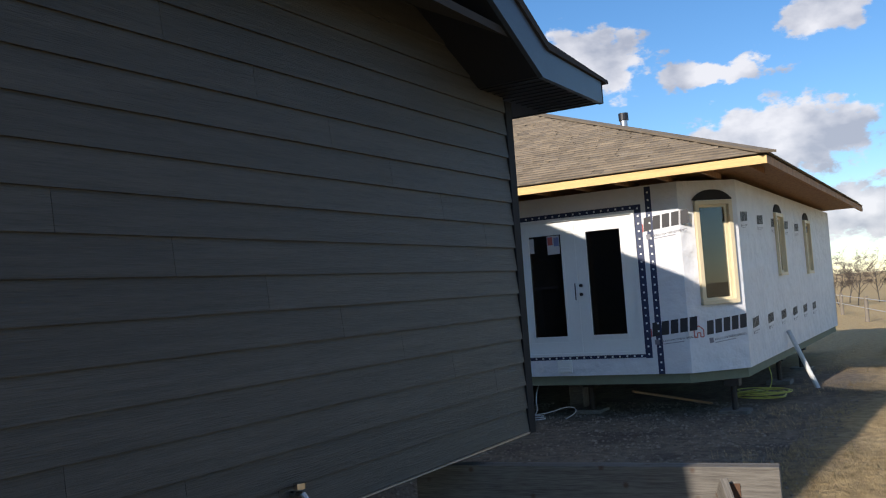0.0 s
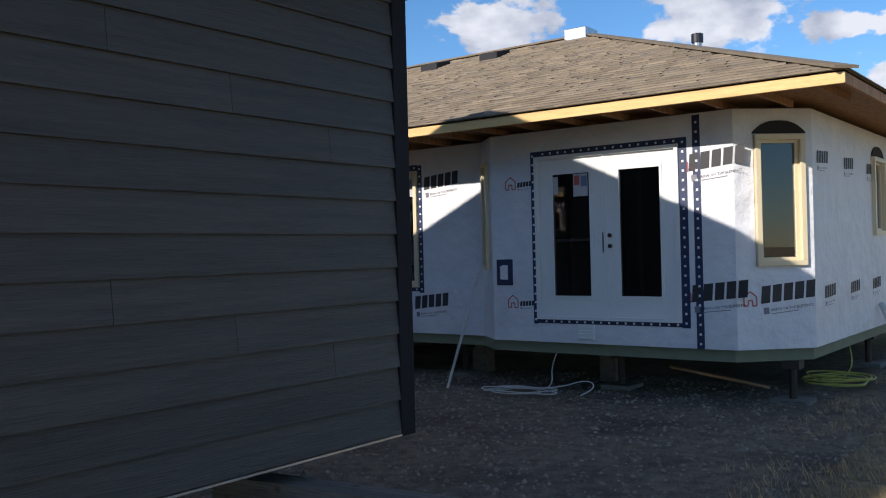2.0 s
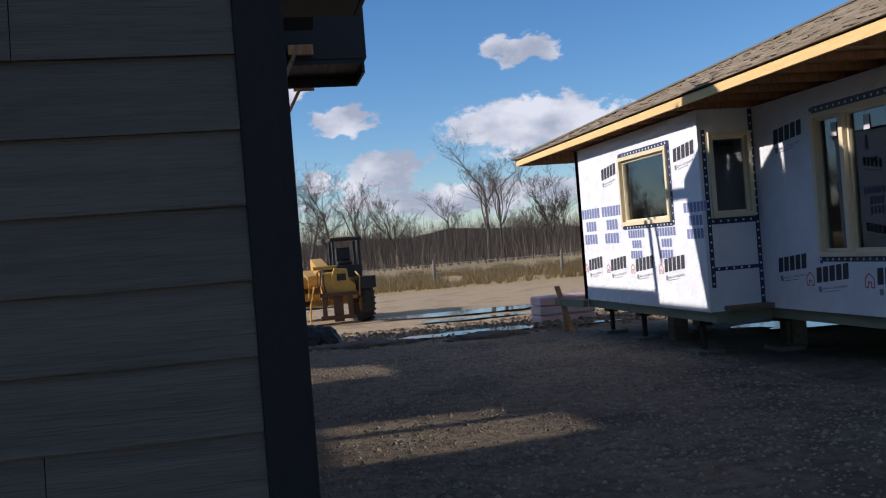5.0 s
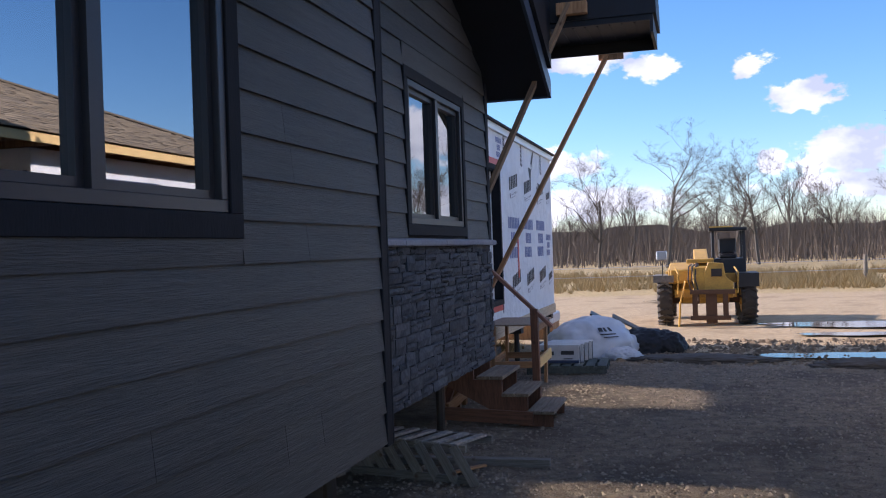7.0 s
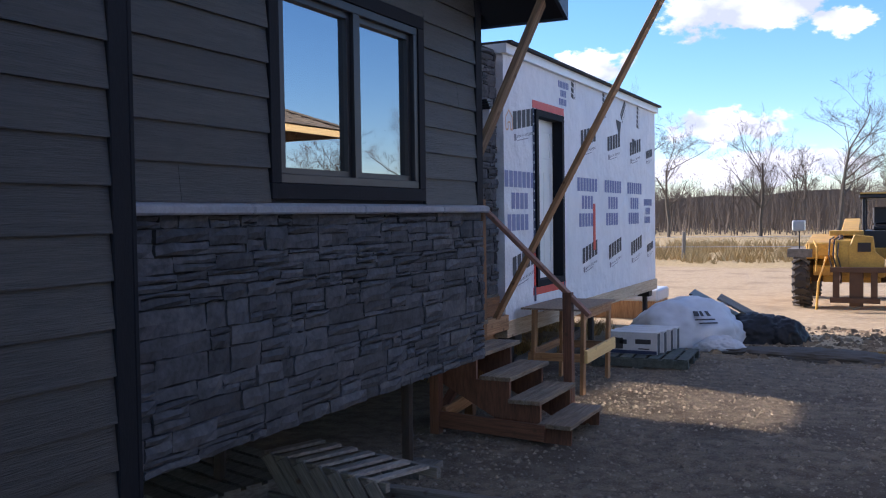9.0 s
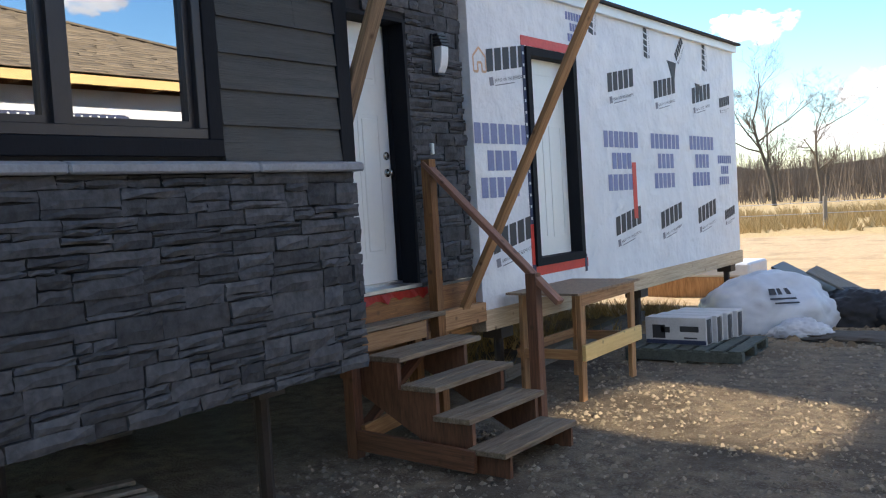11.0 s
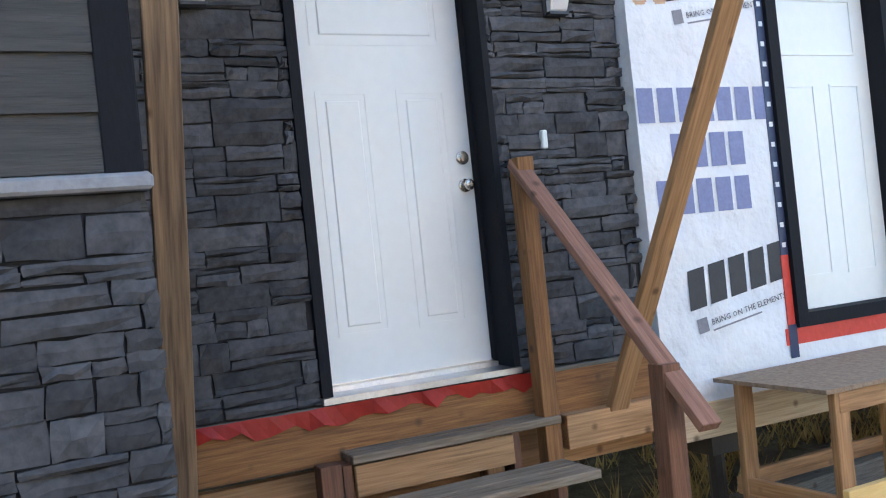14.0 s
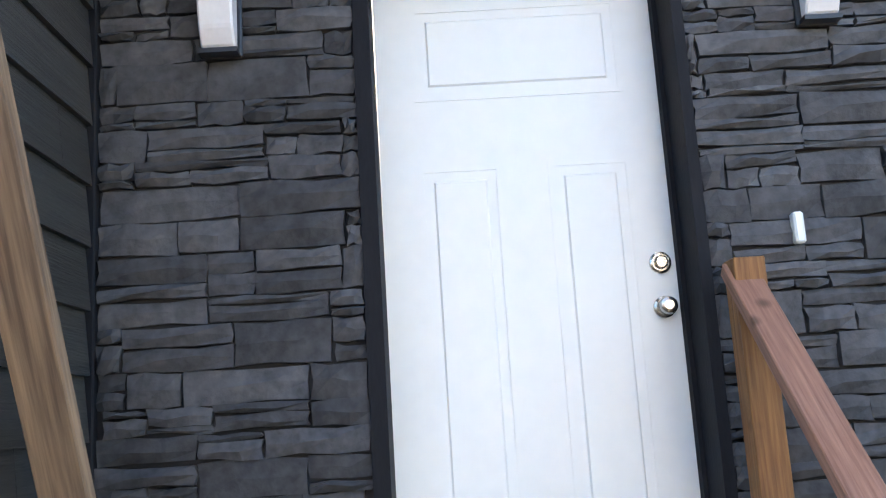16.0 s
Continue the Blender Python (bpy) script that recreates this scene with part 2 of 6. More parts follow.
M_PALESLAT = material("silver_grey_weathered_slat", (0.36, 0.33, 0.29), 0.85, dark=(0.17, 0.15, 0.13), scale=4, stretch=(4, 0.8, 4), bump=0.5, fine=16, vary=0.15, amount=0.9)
M_GREENWOOD = material("treated_green_rim_board", (0.21, 0.225, 0.15), 0.8, dark=(0.14, 0.15, 0.10), scale=4, bump=0.3)
M_SHINGLE = material("brown_asphalt_shingle", (0.235, 0.19, 0.132), 0.95, dark=(0.14, 0.11, 0.078), scale=4, bump=0.5, fine=90, vary=0.22, island=True, amount=0.8)
M_SHINGLEBLACK = material("black_asphalt_shingle", (0.03, 0.03, 0.032), 0.95, scale=4, bump=0.5, fine=90)
M_STEEL = material("dark_rusty_steel", (0.055, 0.045, 0.04), 0.6, metal=0.5, scale=10, bump=0.3)
M_GALV = material("galvanised_metal", (0.55, 0.56, 0.58), 0.35, metal=0.9, scale=10, bump=0.1)
M_NICKEL = material("brushed_nickel", (0.62, 0.58, 0.52), 0.25, metal=1.0, scale=30, bump=0.05)
M_INTERIOR = material("unfinished_interior", (0.20, 0.14, 0.09), 0.9, scale=1.5, bump=0.1)
# one dark grey for inner walls, wall backing and floor decks
M_DARKGREY = material("dim_interior_wall", (0.10, 0.10, 0.10), 0.9, scale=1.5, bump=0.1)
M_OPAL = material("frosted_lamp_lens", (0.78, 0.78, 0.80), 0.25, scale=4, bump=0.03, amount=0.2)
M_YELLOW = material("faded_yellow_paint", (0.62, 0.36, 0.055), 0.55, dark=(0.36, 0.19, 0.04), scale=4, bump=0.25, fine=30, amount=0.8)
M_TYRE = material("dusty_black_rubber", (0.045, 0.04, 0.035), 0.9, dark=(0.10, 0.08, 0.06), scale=9, bump=0.5)
M_BLACKPAINT = material("black_cab_paint", (0.02, 0.02, 0.022), 0.45, scale=6, bump=0.1)
M_RUST = material("brown_rusty_fork_steel", (0.10, 0.05, 0.025), 0.8, scale=9, bump=0.4)
M_SHEET = material("white_plastic_sheeting", (0.55, 0.57, 0.61), 0.4, dark=(0.40, 0.42, 0.47), scale=5, bump=0.9, fine=9)
M_BAG = material("black_plastic_bag", (0.014, 0.014, 0.016), 0.5, spec=0.25, scale=7, bump=1.0, fine=12)
M_CARTON = material("printed_white_carton", (0.55, 0.55, 0.56), 0.6, scale=6, bump=0.05)
M_PINK = material("pink_wrapped_bundle", (0.62, 0.36, 0.34), 0.55, dark=(0.66, 0.6, 0.58), scale=3, bump=0.3)
M_CLOD = material("brown_dirt_clod", (0.20, 0.145, 0.09), 0.95, dark=(0.10, 0.07, 0.045), scale=9, bump=0.5, vary=0.35, island=True)
M_OSB = material("wafer_board_top", (0.33, 0.235, 0.16), 0.8, dark=(0.18, 0.12, 0.08), scale=26, bump=0.4, fine=60, amount=0.9)
M_CABLE = material("white_cable_jacket", (0.62, 0.62, 0.6), 0.5, scale=20, bump=0.0)
M_YCABLE = material("yellow_cable_jacket", (0.58, 0.55, 0.12), 0.5, scale=20, bump=0.0)
M_BARK = material("grey_brown_bark", (0.105, 0.088, 0.07), 0.95, dark=(0.06, 0.05, 0.04), scale=5, bump=0.6, vary=0.3)
M_TWIG = material("bare_brown_twigs", (0.115, 0.09, 0.07), 0.95, scale=2, bump=0.0, vary=0.3)
M_DRYGRASS = material("dry_straw_grass", (0.50, 0.36, 0.165), 0.95, dark=(0.34, 0.235, 0.10), scale=1.2, bump=0.2, vary=0.3, island=True)
M_GREENGRASS = material("short_olive_grass", (0.40, 0.30, 0.12), 0.95, dark=(0.20, 0.15, 0.06), scale=1.5, bump=0.1, vary=0.4, island=True)
M_PEBBLE = material("grey_gravel", (0.235, 0.20, 0.155), 0.9, dark=(0.10, 0.085, 0.066), scale=8, bump=0.2, vary=0.40, island=True)
M_POSTWOOD = material("old_fence_post_wood", (0.22, 0.19, 0.15), 0.9, scale=7, bump=0.3)
M_GLASS_A = glass_material("clear_reflective_glass", (0.42, 0.45, 0.47), 4.8)
M_GLASS_B = glass_material("clear_window_glass", (0.5, 0.52, 0.52), 1.8)

# ground: gravel yard, packed sand lot, dry field, all by place with ragged borders
M_GROUND = bpy.data.materials.new("gravel_yard_and_field")
M_GROUND.use_nodes = True
gn, gl_ = M_GROUND.node_tree.nodes, M_GROUND.node_tree.links
g_b = gn["Principled BSDF"]
g_b.inputs["Roughness"].default_value = 0.95
g_geo = gn.new("ShaderNodeNewGeometry")


def g_noise(scale, detail=6):
    k = gn.new("ShaderNodeTexNoise")
    k.inputs["Scale"].default_value, k.inputs["Detail"].default_value = scale, detail
    gl_.new(g_geo.outputs["Position"], k.inputs["Vector"])
    return k.outputs["Fac"]


def g_math(op, a, b=None, c=None):
    k = gn.new("ShaderNodeMath")
    k.operation = op
    for i, v in enumerate((a, b, c)):
        if v is not None:
            if isinstance(v, (int, float)):
                k.inputs[i].default_value = v
            else:
                gl_.new(v, k.inputs[i])
    return k.outputs[0]


def g_mix(f, a, b):
    k = gn.new("ShaderNodeMix")
    k.data_type = "RGBA"
    gl_.new(f, k.inputs["Factor"])
    for s, v in (("A", a), ("B", b)):
        if isinstance(v, tuple):
            k.inputs[s].default_value = (*v, 1)
        else:
            gl_.new(v, k.inputs[s])
    return k.outputs["Result"]


def g_step(v, lo, hi):
    k = gn.new("ShaderNodeMapRange")
    k.inputs["From Min"].default_value, k.inputs["From Max"].default_value = lo, hi
    gl_.new(v, k.inputs["Value"])
    return k.outputs["Result"]


g_sep = gn.new("ShaderNodeSeparateXYZ")
gl_.new(g_geo.outputs["Position"], g_sep.inputs[0])
gx, gy = g_sep.outputs["X"], g_sep.outputs["Y"]
wob = g_math("MULTIPLY_ADD", g_noise(0.35), 5.0, -2.5)
n_big, n_mid, n_fine = g_noise(0.8), g_noise(7.0), g_noise(55.0)
gravel = g_mix(g_step(n_mid, 0.35, 0.65), (0.090, 0.066, 0.044), (0.19, 0.15, 0.105))
gravel = g_mix(g_math("MULTIPLY", g_step(n_fine, 0.5, 0.68), 0.6), gravel, (0.24, 0.22, 0.18))
gravel = g_mix(g_math("MULTIPLY", g_step(n_big, 0.47, 0.64), 0.72), gravel, (0.05, 0.038, 0.027))
sand = g_mix(g_step(n_mid, 0.3, 0.7), (0.40, 0.285, 0.16), (0.51, 0.38, 0.225))
sand = g_mix(g_math("MULTIPLY", g_step(n_big, 0.52, 0.7), 0.6), sand, (0.24, 0.165, 0.09))
straw = g_mix(g_step(n_mid, 0.3, 0.7), (0.36, 0.26, 0.12), (0.50, 0.37, 0.18))
lawn = g_mix(g_step(n_mid, 0.3, 0.7), (0.24, 0.175, 0.085), (0.50, 0.37, 0.18))
c = g_mix(g_step(g_math("ADD", gy, wob), 14.5, 18.0), gravel, sand)
c = g_mix(g_step(g_math("ADD", gy, g_math("MULTIPLY", wob, 0.4)), 37.4, 38.4), c, straw)
c = g_mix(g_step(g_math("ADD", g_math("MULTIPLY", gy, -1.0), g_math("MULTIPLY", wob, 0.3)), 0.2, 1.1), c, lawn)
c = g_mix(g_step(g_math("ADD", gx, wob), 10.0, 13.0), c, straw)
gl_.new(c, g_b.inputs["Base Color"])
g_bump = gn.new("ShaderNodeBump")
g_bump.inputs["Strength"].default_value, g_bump.inputs["Distance"].default_value = 1.0, 0.05
gl_.new(g_math("ADD", g_math("MULTIPLY", n_fine, 0.5), n_mid), g_bump.inputs["Height"])
gl_.new(g_bump.outputs["Normal"], g_b.inputs["Normal"])

M_WATER = bpy.data.materials.new("muddy_puddle_water")
M_WATER.use_nodes = True
M_WATER.node_tree.nodes["Principled BSDF"].inputs["Base Color"].default_value = (0.10, 0.08, 0.055, 1)
M_WATER.node_tree.nodes["Principled BSDF"].inputs["Roughness"].default_value = 0.03


# ---- building blocks ----
def box(bm, x0, y0, z0, x1, y1, z1):
    v = [bm.verts.new(p) for p in ((x0, y0, z0), (x1, y0, z0), (x1, y1, z0), (x0, y1, z0),
                                   (x0, y0, z1), (x1, y0, z1), (x1, y1, z1), (x0, y1, z1))]
    for f in ((3, 2, 1, 0), (4, 5, 6, 7), (0, 1, 5, 4), (1, 2, 6, 5), (2, 3, 7, 6), (3, 0, 4, 7)):
        bm.faces.new([v[i] for i in f])
    return v


def beam(bm, p, q, w, h, up=(0, 0, 1)):
    """A squared timber from p to q, w wide and h deep."""
    p, q = Vector(p), Vector(q)
    d = (q - p).normalized()
    s = d.cross(Vector(up))
    s = s.normalized() if s.length > 1e-4 else Vector((1, 0, 0))
    u = s.cross(d)
    v = [bm.verts.new(e + s * a * w / 2 + u * b * h / 2) for e in (p, q) for a, b in ((-1, -1), (1, -1), (1, 1), (-1, 1))]
    for f in ((0, 1, 2, 3), (7, 6, 5, 4), (0, 4, 5, 1), (1, 5, 6, 2), (2, 6, 7, 3), (3, 7, 4, 0)):
        bm.faces.new([v[i] for i in f])


def tube(bm, pts, radii, sides=6, caps=True):
    rings = []
    for i, p in enumerate(pts):
        a, b = Vector(pts[max(i - 1, 0)]), Vector(pts[min(i + 1, len(pts) - 1)])
        d = (b - a).normalized()
        s = d.cross(Vector((0, 0, 1)) if abs(d.z) < 0.95 else Vector((1, 0, 0))).normalized()
        u = s.cross(d)
        r = radii[i] if isinstance(radii, (list, tuple)) else radii
        rings.append([bm.verts.new(Vector(p) + (s * math.cos(k * 2 * math.pi / sides) + u * math.sin(k * 2 * math.pi / sides)) * r)
                      for k in range(sides)])
    for r0, r1 in zip(rings, rings[1:]):
        for k in range(sides):
            bm.faces.new((r0[k], r0[(k + 1) % sides], r1[(k + 1) % sides], r1[k]))
    if caps:
        bm.faces.new(rings[0][::-1])
        bm.faces.new(rings[-1])


def prism(bm, outline, axis, a, b):
    """A flat outline of two coordinates pulled along an axis from a to b."""
    def at(p, w):
        return {"x": (w, p[0], p[1]), "y": (p[0], w, p[1]), "z": (p[0], p[1], w)}[axis]
    lo, hi = [bm.verts.new(at(p, a)) for p in outline], [bm.verts.new(at(p, b)) for p in outline]
    bm.faces.new(lo[::-1])
    bm.faces.new(hi)
    for i in range(len(outline)):
        j = (i + 1) % len(outline)
        bm.faces.new((lo[i], lo[j], hi[j], hi[i]))


def mesh_of(name, bm, mat, smooth=False):
    bmesh.ops.recalc_face_normals(bm, faces=bm.faces)
    me = bpy.data.meshes.new(name)
    bm.to_mesh(me)
    bm.free()
    me.materials.append(mat)
    if smooth:
        for f in me.polygons:
            f.use_smooth = True
    return me


def bevelled(bm, width):
    bmesh.ops.recalc_face_normals(bm, faces=bm.faces)
    bmesh.ops.bevel(bm, geom=bm.edges[:], offset=width, segments=1, affect="EDGES")


def part(name, bm, mat, parent=None, label="", smooth=False, bevel=0.0):
    if bevel:
        bevelled(bm, bevel)
    ob = new(name, mesh_of(name, bm, mat, smooth))
    if parent:
        ob.parent = parent
        ob.matrix_parent_inverse = parent.matrix_basis.inverted()
    return tagged(ob, label)


def thing(name, at, label, category, group="", kind=""):
    ob = new(name)
    ob.location = at
    ob.empty_display_size = 0.2
    return tagged(ob, label, category, group, kind)


def bpart(name, parent, mat, *boxes, label="", bevel=0.0):
    bm = bmesh.new()
    for b in boxes:
        box(bm, *b)
    return part(name, bm, mat, parent, label, bevel=bevel)


WOOD_TURNED = {}


def wood_along(mat, p, q):
    """The same wood with its grain along p to q, and a few dark knots."""
    d = (Vector(q) - Vector(p)).normalized()
    if d[max(range(3), key=lambda i: abs(d[i]))] < 0:
        d = -d
    key = (mat.name, *(round(c, 1) for c in d))
    if key not in WOOD_TURNED:
        m = mat.copy()
        n, l = m.node_tree.nodes, m.node_tree.links
        mp, b = n["Mapping"], n["Principled BSDF"]
        mp.vector_type = "TEXTURE"
        mp.inputs["Scale"].default_value = (1 / 13, 1 / 13, 1 / 0.6)
        mp.inputs["Rotation"].default_value = d.to_track_quat("Z", "Y").to_euler()
        vo, mr, mx = n.new("ShaderNodeTexVoronoi"), n.new("ShaderNodeMapRange"), n.new("ShaderNodeMix")
        vo.inputs["Scale"].default_value = 6.5
        mr.inputs["From Min"].default_value, mr.inputs["From Max"].default_value = 0.06, 0.17
        mr.inputs["To Min"].default_value, mr.inputs["To Max"].default_value = 0.75, 0.0
        mx.data_type = "RGBA"
        mx.inputs["B"].default_value = (0.07, 0.032, 0.014, 1)
        l.new(n["Geometry"].outputs["Position"], vo.inputs["Vector"])
        l.new(vo.outputs["Distance"], mr.inputs["Value"])
        l.new(mr.outputs["Result"], mx.inputs["Factor"])
        l.new(b.inputs["Base Color"].links[0].from_socket, mx.inputs["A"])
        l.new(mx.outputs["Result"], b.inputs["Base Color"])
        WOOD_TURNED[key] = m
    return WOOD_TURNED[key]


def timber(name, parent, mat, p, q, w, h, label="", up=(0, 0, 1), bevel=0.003):
    if mat.name.endswith(("lumber", "joist", "wood", "timber")):
        mat = wood_along(mat, p, q)
    bm = bmesh.new()
    beam(bm, p, q, w, h, up)
    return part(name, bm, mat, parent, label, bevel=bevel)


# ---- ground ----
def ground_height(x, y):
    h = 0.035 * noise.noise((x * 0.5, y * 0.5, 0)) + 0.02 * noise.noise((x * 2.1, y * 2.1, 4))
    if y > 17:
        h -= min((y - 17) * 0.012, 0.12)
    if y > 38:
        h += min((y - 38) * 0.05, 0.45)
    return h


def spaced(lo, hi, fine_lo, fine_hi, step):
    out, v, s = [], fine_lo, step
    while v > lo:
        v -= s
        s *= 1.25
        out.append(max(v, lo))
    out = out[::-1] + list(np.arange(fine_lo, fine_hi, step))
    v, s = fine_hi, step
    while v < hi:
        out.append(v)
        v += s
        s *= 1.25
    return out + [hi]


g_xs, g_ys = spaced(-900, 900, -9, 9, 0.16), spaced(-900, 900, -3, 27, 0.16)
g_verts = [(x, y, ground_height(x, y)) for y in g_ys for x in g_xs]
g_w = len(g_xs)
g_faces = [(j * g_w + i, j * g_w + i + 1, (j + 1) * g_w + i + 1, (j + 1) * g_w + i) for j in range(len(g_ys) - 1) for i in range(g_w - 1)]
g_me = bpy.data.meshes.new("ground")
g_me.from_pydata(g_verts, [], g_faces)
g_me.materials.append(M_GROUND)
for f in g_me.polygons:
    f.use_smooth = True
tagged(new("ground", g_me), "gravel and packed dirt yard running into a dry field", "ground", kind="structure")

# ---- dark house: plan in metres ----
GY, FX, SX, EX = 1.0, -2.0, -2.26, -3.2      # gable wall, front wall, stone bay, entry wall
Z0, ZW = 0.83, 3.42                            # underside of the walls, wall top
C = 0.178                                      # siding exposure


def wall(name, label, *boxes, mat=M_DARKGREY):
    bm = bmesh.new()
    for b in boxes:
        box(bm, *b)
    ob = part(name, bm, mat)
    return tagged(ob, label, "wall", kind="structure")


def rake_top(x):
    return ZW + 0.03 + 0.5 * max(0.0, min(-2.5 - x, x + 11.3))


wall_gable = wall("wall_gable", "grey lap-sided gable wall of the dark house", (-11.9, GY, Z0, FX - 0.02, GY + 0.15, ZW))
bm = bmesh.new()
prism(bm, [(-11.3, ZW), (-2.5, ZW), (-6.9, rake_top(-6.9))], "y", GY, GY + 0.15)
part("gable_panel", bm, M_SOFFIT, wall_gable)
WIN1 = (2.45, 4.02, 2.10, 3.22)       # y0, y1, z0, z1
WIN2 = (7.14, 8.68, 2.13, 3.20)
wall_front = wall("wall_front", "grey lap-sided front wall of the dark house",
                  (FX - 0.15, GY + 0.15, Z0, FX, WIN1[0], ZW), (FX - 0.15, WIN1[1], Z0, FX, 5.83, ZW),
                  (FX - 0.15, WIN1[0], Z0, FX, WIN1[1], WIN1[2]), (FX - 0.15, WIN1[0], WIN1[3], FX, WIN1[1], ZW))
wall_bay = wall("wall_bay", "bay wall with charcoal ledge stone below grey siding",
                (SX - 0.15, 5.68, Z0, SX, WIN2[0], ZW), (SX - 0.15, WIN2[1], Z0, SX, 9.71, ZW),
                (SX - 0.15, WIN2[0], Z0, SX, WIN2[1], WIN2[2]), (SX - 0.15, WIN2[0], WIN2[3], SX, WIN2[1], ZW), mat=M_STONEBACK)
wall_return = wall("wall_return", "grey lap-sided side of the bay beside the entry", (EX - 0.15, 9.56, Z0, SX - 0.15, 9.71, 3.7))
DY0, DY1, DZ0, DZ1 = 10.49, 11.465, 1.13, 3.205
wall_entry = wall("wall_entry", "entry wall faced with charcoal ledge stone",
                  (EX - 0.22, 9.71, Z0 + 0.27, EX, DY0, 3.7), (EX - 0.22, DY1, Z0 + 0.27, EX, 12.24, 3.7),
                  (EX - 0.22, DY0, DZ1, EX, DY1, 3.7), mat=M_STONEBACK)
wall("wall_back", "plain back wall of the dark house", (-12.05, GY, Z0, -11.9, 12.24, ZW))
wall("wall_inner", "plain inner wall of the dark house", (-11.9, 12.09, Z0, EX - 0.15, 12.24, ZW), (-6.0, GY + 0.15, Z0, -5.88, 9.6, ZW))
tagged(bpart("floor_deck", None, M_DARKGREY, (-11.9, GY, Z0 - 0.02, FX - 0.16, 5.7, Z0 + 0.25), (-11.9, 5.7, Z0 - 0.02, SX - 0.16, 9.6, Z0 + 0.25),
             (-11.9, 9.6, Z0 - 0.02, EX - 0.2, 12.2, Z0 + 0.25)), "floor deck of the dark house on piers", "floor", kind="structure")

SIDING_PIECES = []     # boards are added last


def siding(parent, axis, plane, face, a0, a1, z0, z1, joints=None, hole=None, top=None, seed=1):
    SIDING_PIECES.append((parent, axis, plane, face, a0, a1, z0, z1, joints or {}, hole, top, seed))


def bay_rake(y):
    """Underside of the sloped soffit over the stone bay; it falls towards the entry."""
    return ZW + 0.13 + 0.46 * min(9.80 - y, 1.9)


GABLE_JOINTS = {i: [-2.58 - 0.61 * ((i - 2) % 6) - 3.66 * k for k in range(3)] for i in range(30)}
siding(wall_gable, "x", GY, -1, -11.9, FX - 0.09, Z0, 5.6, GABLE_JOINTS, None, rake_top, 3)
siding(wall_front, "y", FX, 1, GY + 0.09, 5.74, Z0, ZW, {}, (WIN1[0] - 0.1, WIN1[1] + 0.1, WIN1[2] - 0.1, WIN1[3] + 0.1), None, 5)
siding(wall_bay, "y", SX, 1, 5.84, 9.62, 2.025, 4.25, {}, (WIN2[0] - 0.09, WIN2[1] + 0.09, 2.0, WIN2[3] + 0.09), bay_rake, 7)
siding(wall_return, "x", 9.71, 1, EX + 0.05, SX - 0.01, Z0, 3.6, {}, None, None, 9)


def trim_board(label, *b):
    ob = bpart("trim", None, M_TRIM, b, bevel=0.004)
    return tagged(ob, label, "corner trim", kind="structure")


trim_board("dark corner trim board at the gable", FX - 0.09, GY - 0.028, Z0 - 0.02, FX + 0.028, GY, ZW)
trim_board("dark corner trim board at the front", FX, GY, Z0 - 0.02, FX + 0.028, GY + 0.09, ZW)
trim_board("dark corner trim board beside the stone bay", FX, 5.74, Z0 - 0.02, FX + 0.028, 5.835, ZW)
trim_board("dark edge trim turning to the bay", SX, 5.835, Z0 - 0.02, FX + 0.028, 5.86, ZW)
trim_board("dark corner trim board at the entry", SX, 9.62, 2.015, SX + 0.028, 9.73, ZW + 0.16)
trim_board("dark inner corner trim at the entry", SX - 0.09, 9.71, 1.965, SX, 9.736, ZW + 0.16)
trim_board("dark inside corner strip at the entry", EX, 9.712, Z0 + 0.27, EX + 0.04, 9.74, 4.1)
tagged(bpart("trim", None, M_GALV, (-11.9, GY - 0.03, Z0 - 0.015, FX - 0.09, GY, Z0 - 0.004)), "pale starter strip under the gable siding", "flashing", kind="structure")


def eave_box(label, boxes):
    ob = bpart("eave_soffit", None, M_SOFFIT, *boxes, bevel=0.004)
    return tagged(ob, label, "eave", kind="structure")


# eaves: level soffit and return at the front corner, sloped rakes at the gable and over the bay
eave_box("black boxed eave soffit along the front", [(FX, 0.50, ZW + 0.03, -1.27, 5.2, ZW + 0.06)])
eave_box("black eave return at the gable corner", [(-2.52, 0.50, ZW + 0.03, FX, GY, ZW + 0.06)])
bm = bmesh.new()
beam(bm, (-1.25, 0.46, ZW + 0.12), (-1.25, 5.2, ZW + 0.12), 0.03, 0.19)
tagged(part("fascia", bm, M_SOFFIT), "black metal fascia of the dark house", "fascia", kind="structure")
bm = bmesh.new()
prism(bm, [(-1.235, ZW + 0.02), (-1.235, ZW + 0.20), (-2.40, ZW + 0.235), (-6.9, ZW + 2.44), (-6.9, ZW + 2.23), (-2.5, ZW + 0.02)], "y", 0.46, 0.498)
tagged(part("fascia", bm, M_FASCIA), "slate-blue metal rake fascia on the gable", "fascia", kind="structure")
bm = bmesh.new()
prism(bm, [(-2.52, ZW + 0.035), (-2.52, ZW + 0.065), (-6.9, ZW + 2.255), (-6.9, ZW + 2.225)], "y", 0.50, GY + 0.02)
for k in range(11):
    box(bm, -2.48 + k * 0.11, 0.51, ZW + 0.022, -2.465 + k * 0.11, GY, ZW + 0.03)
tagged(part("rake_soffit", bm, M_SOFFIT), "black ribbed rake soffit", "soffit", kind="structure")
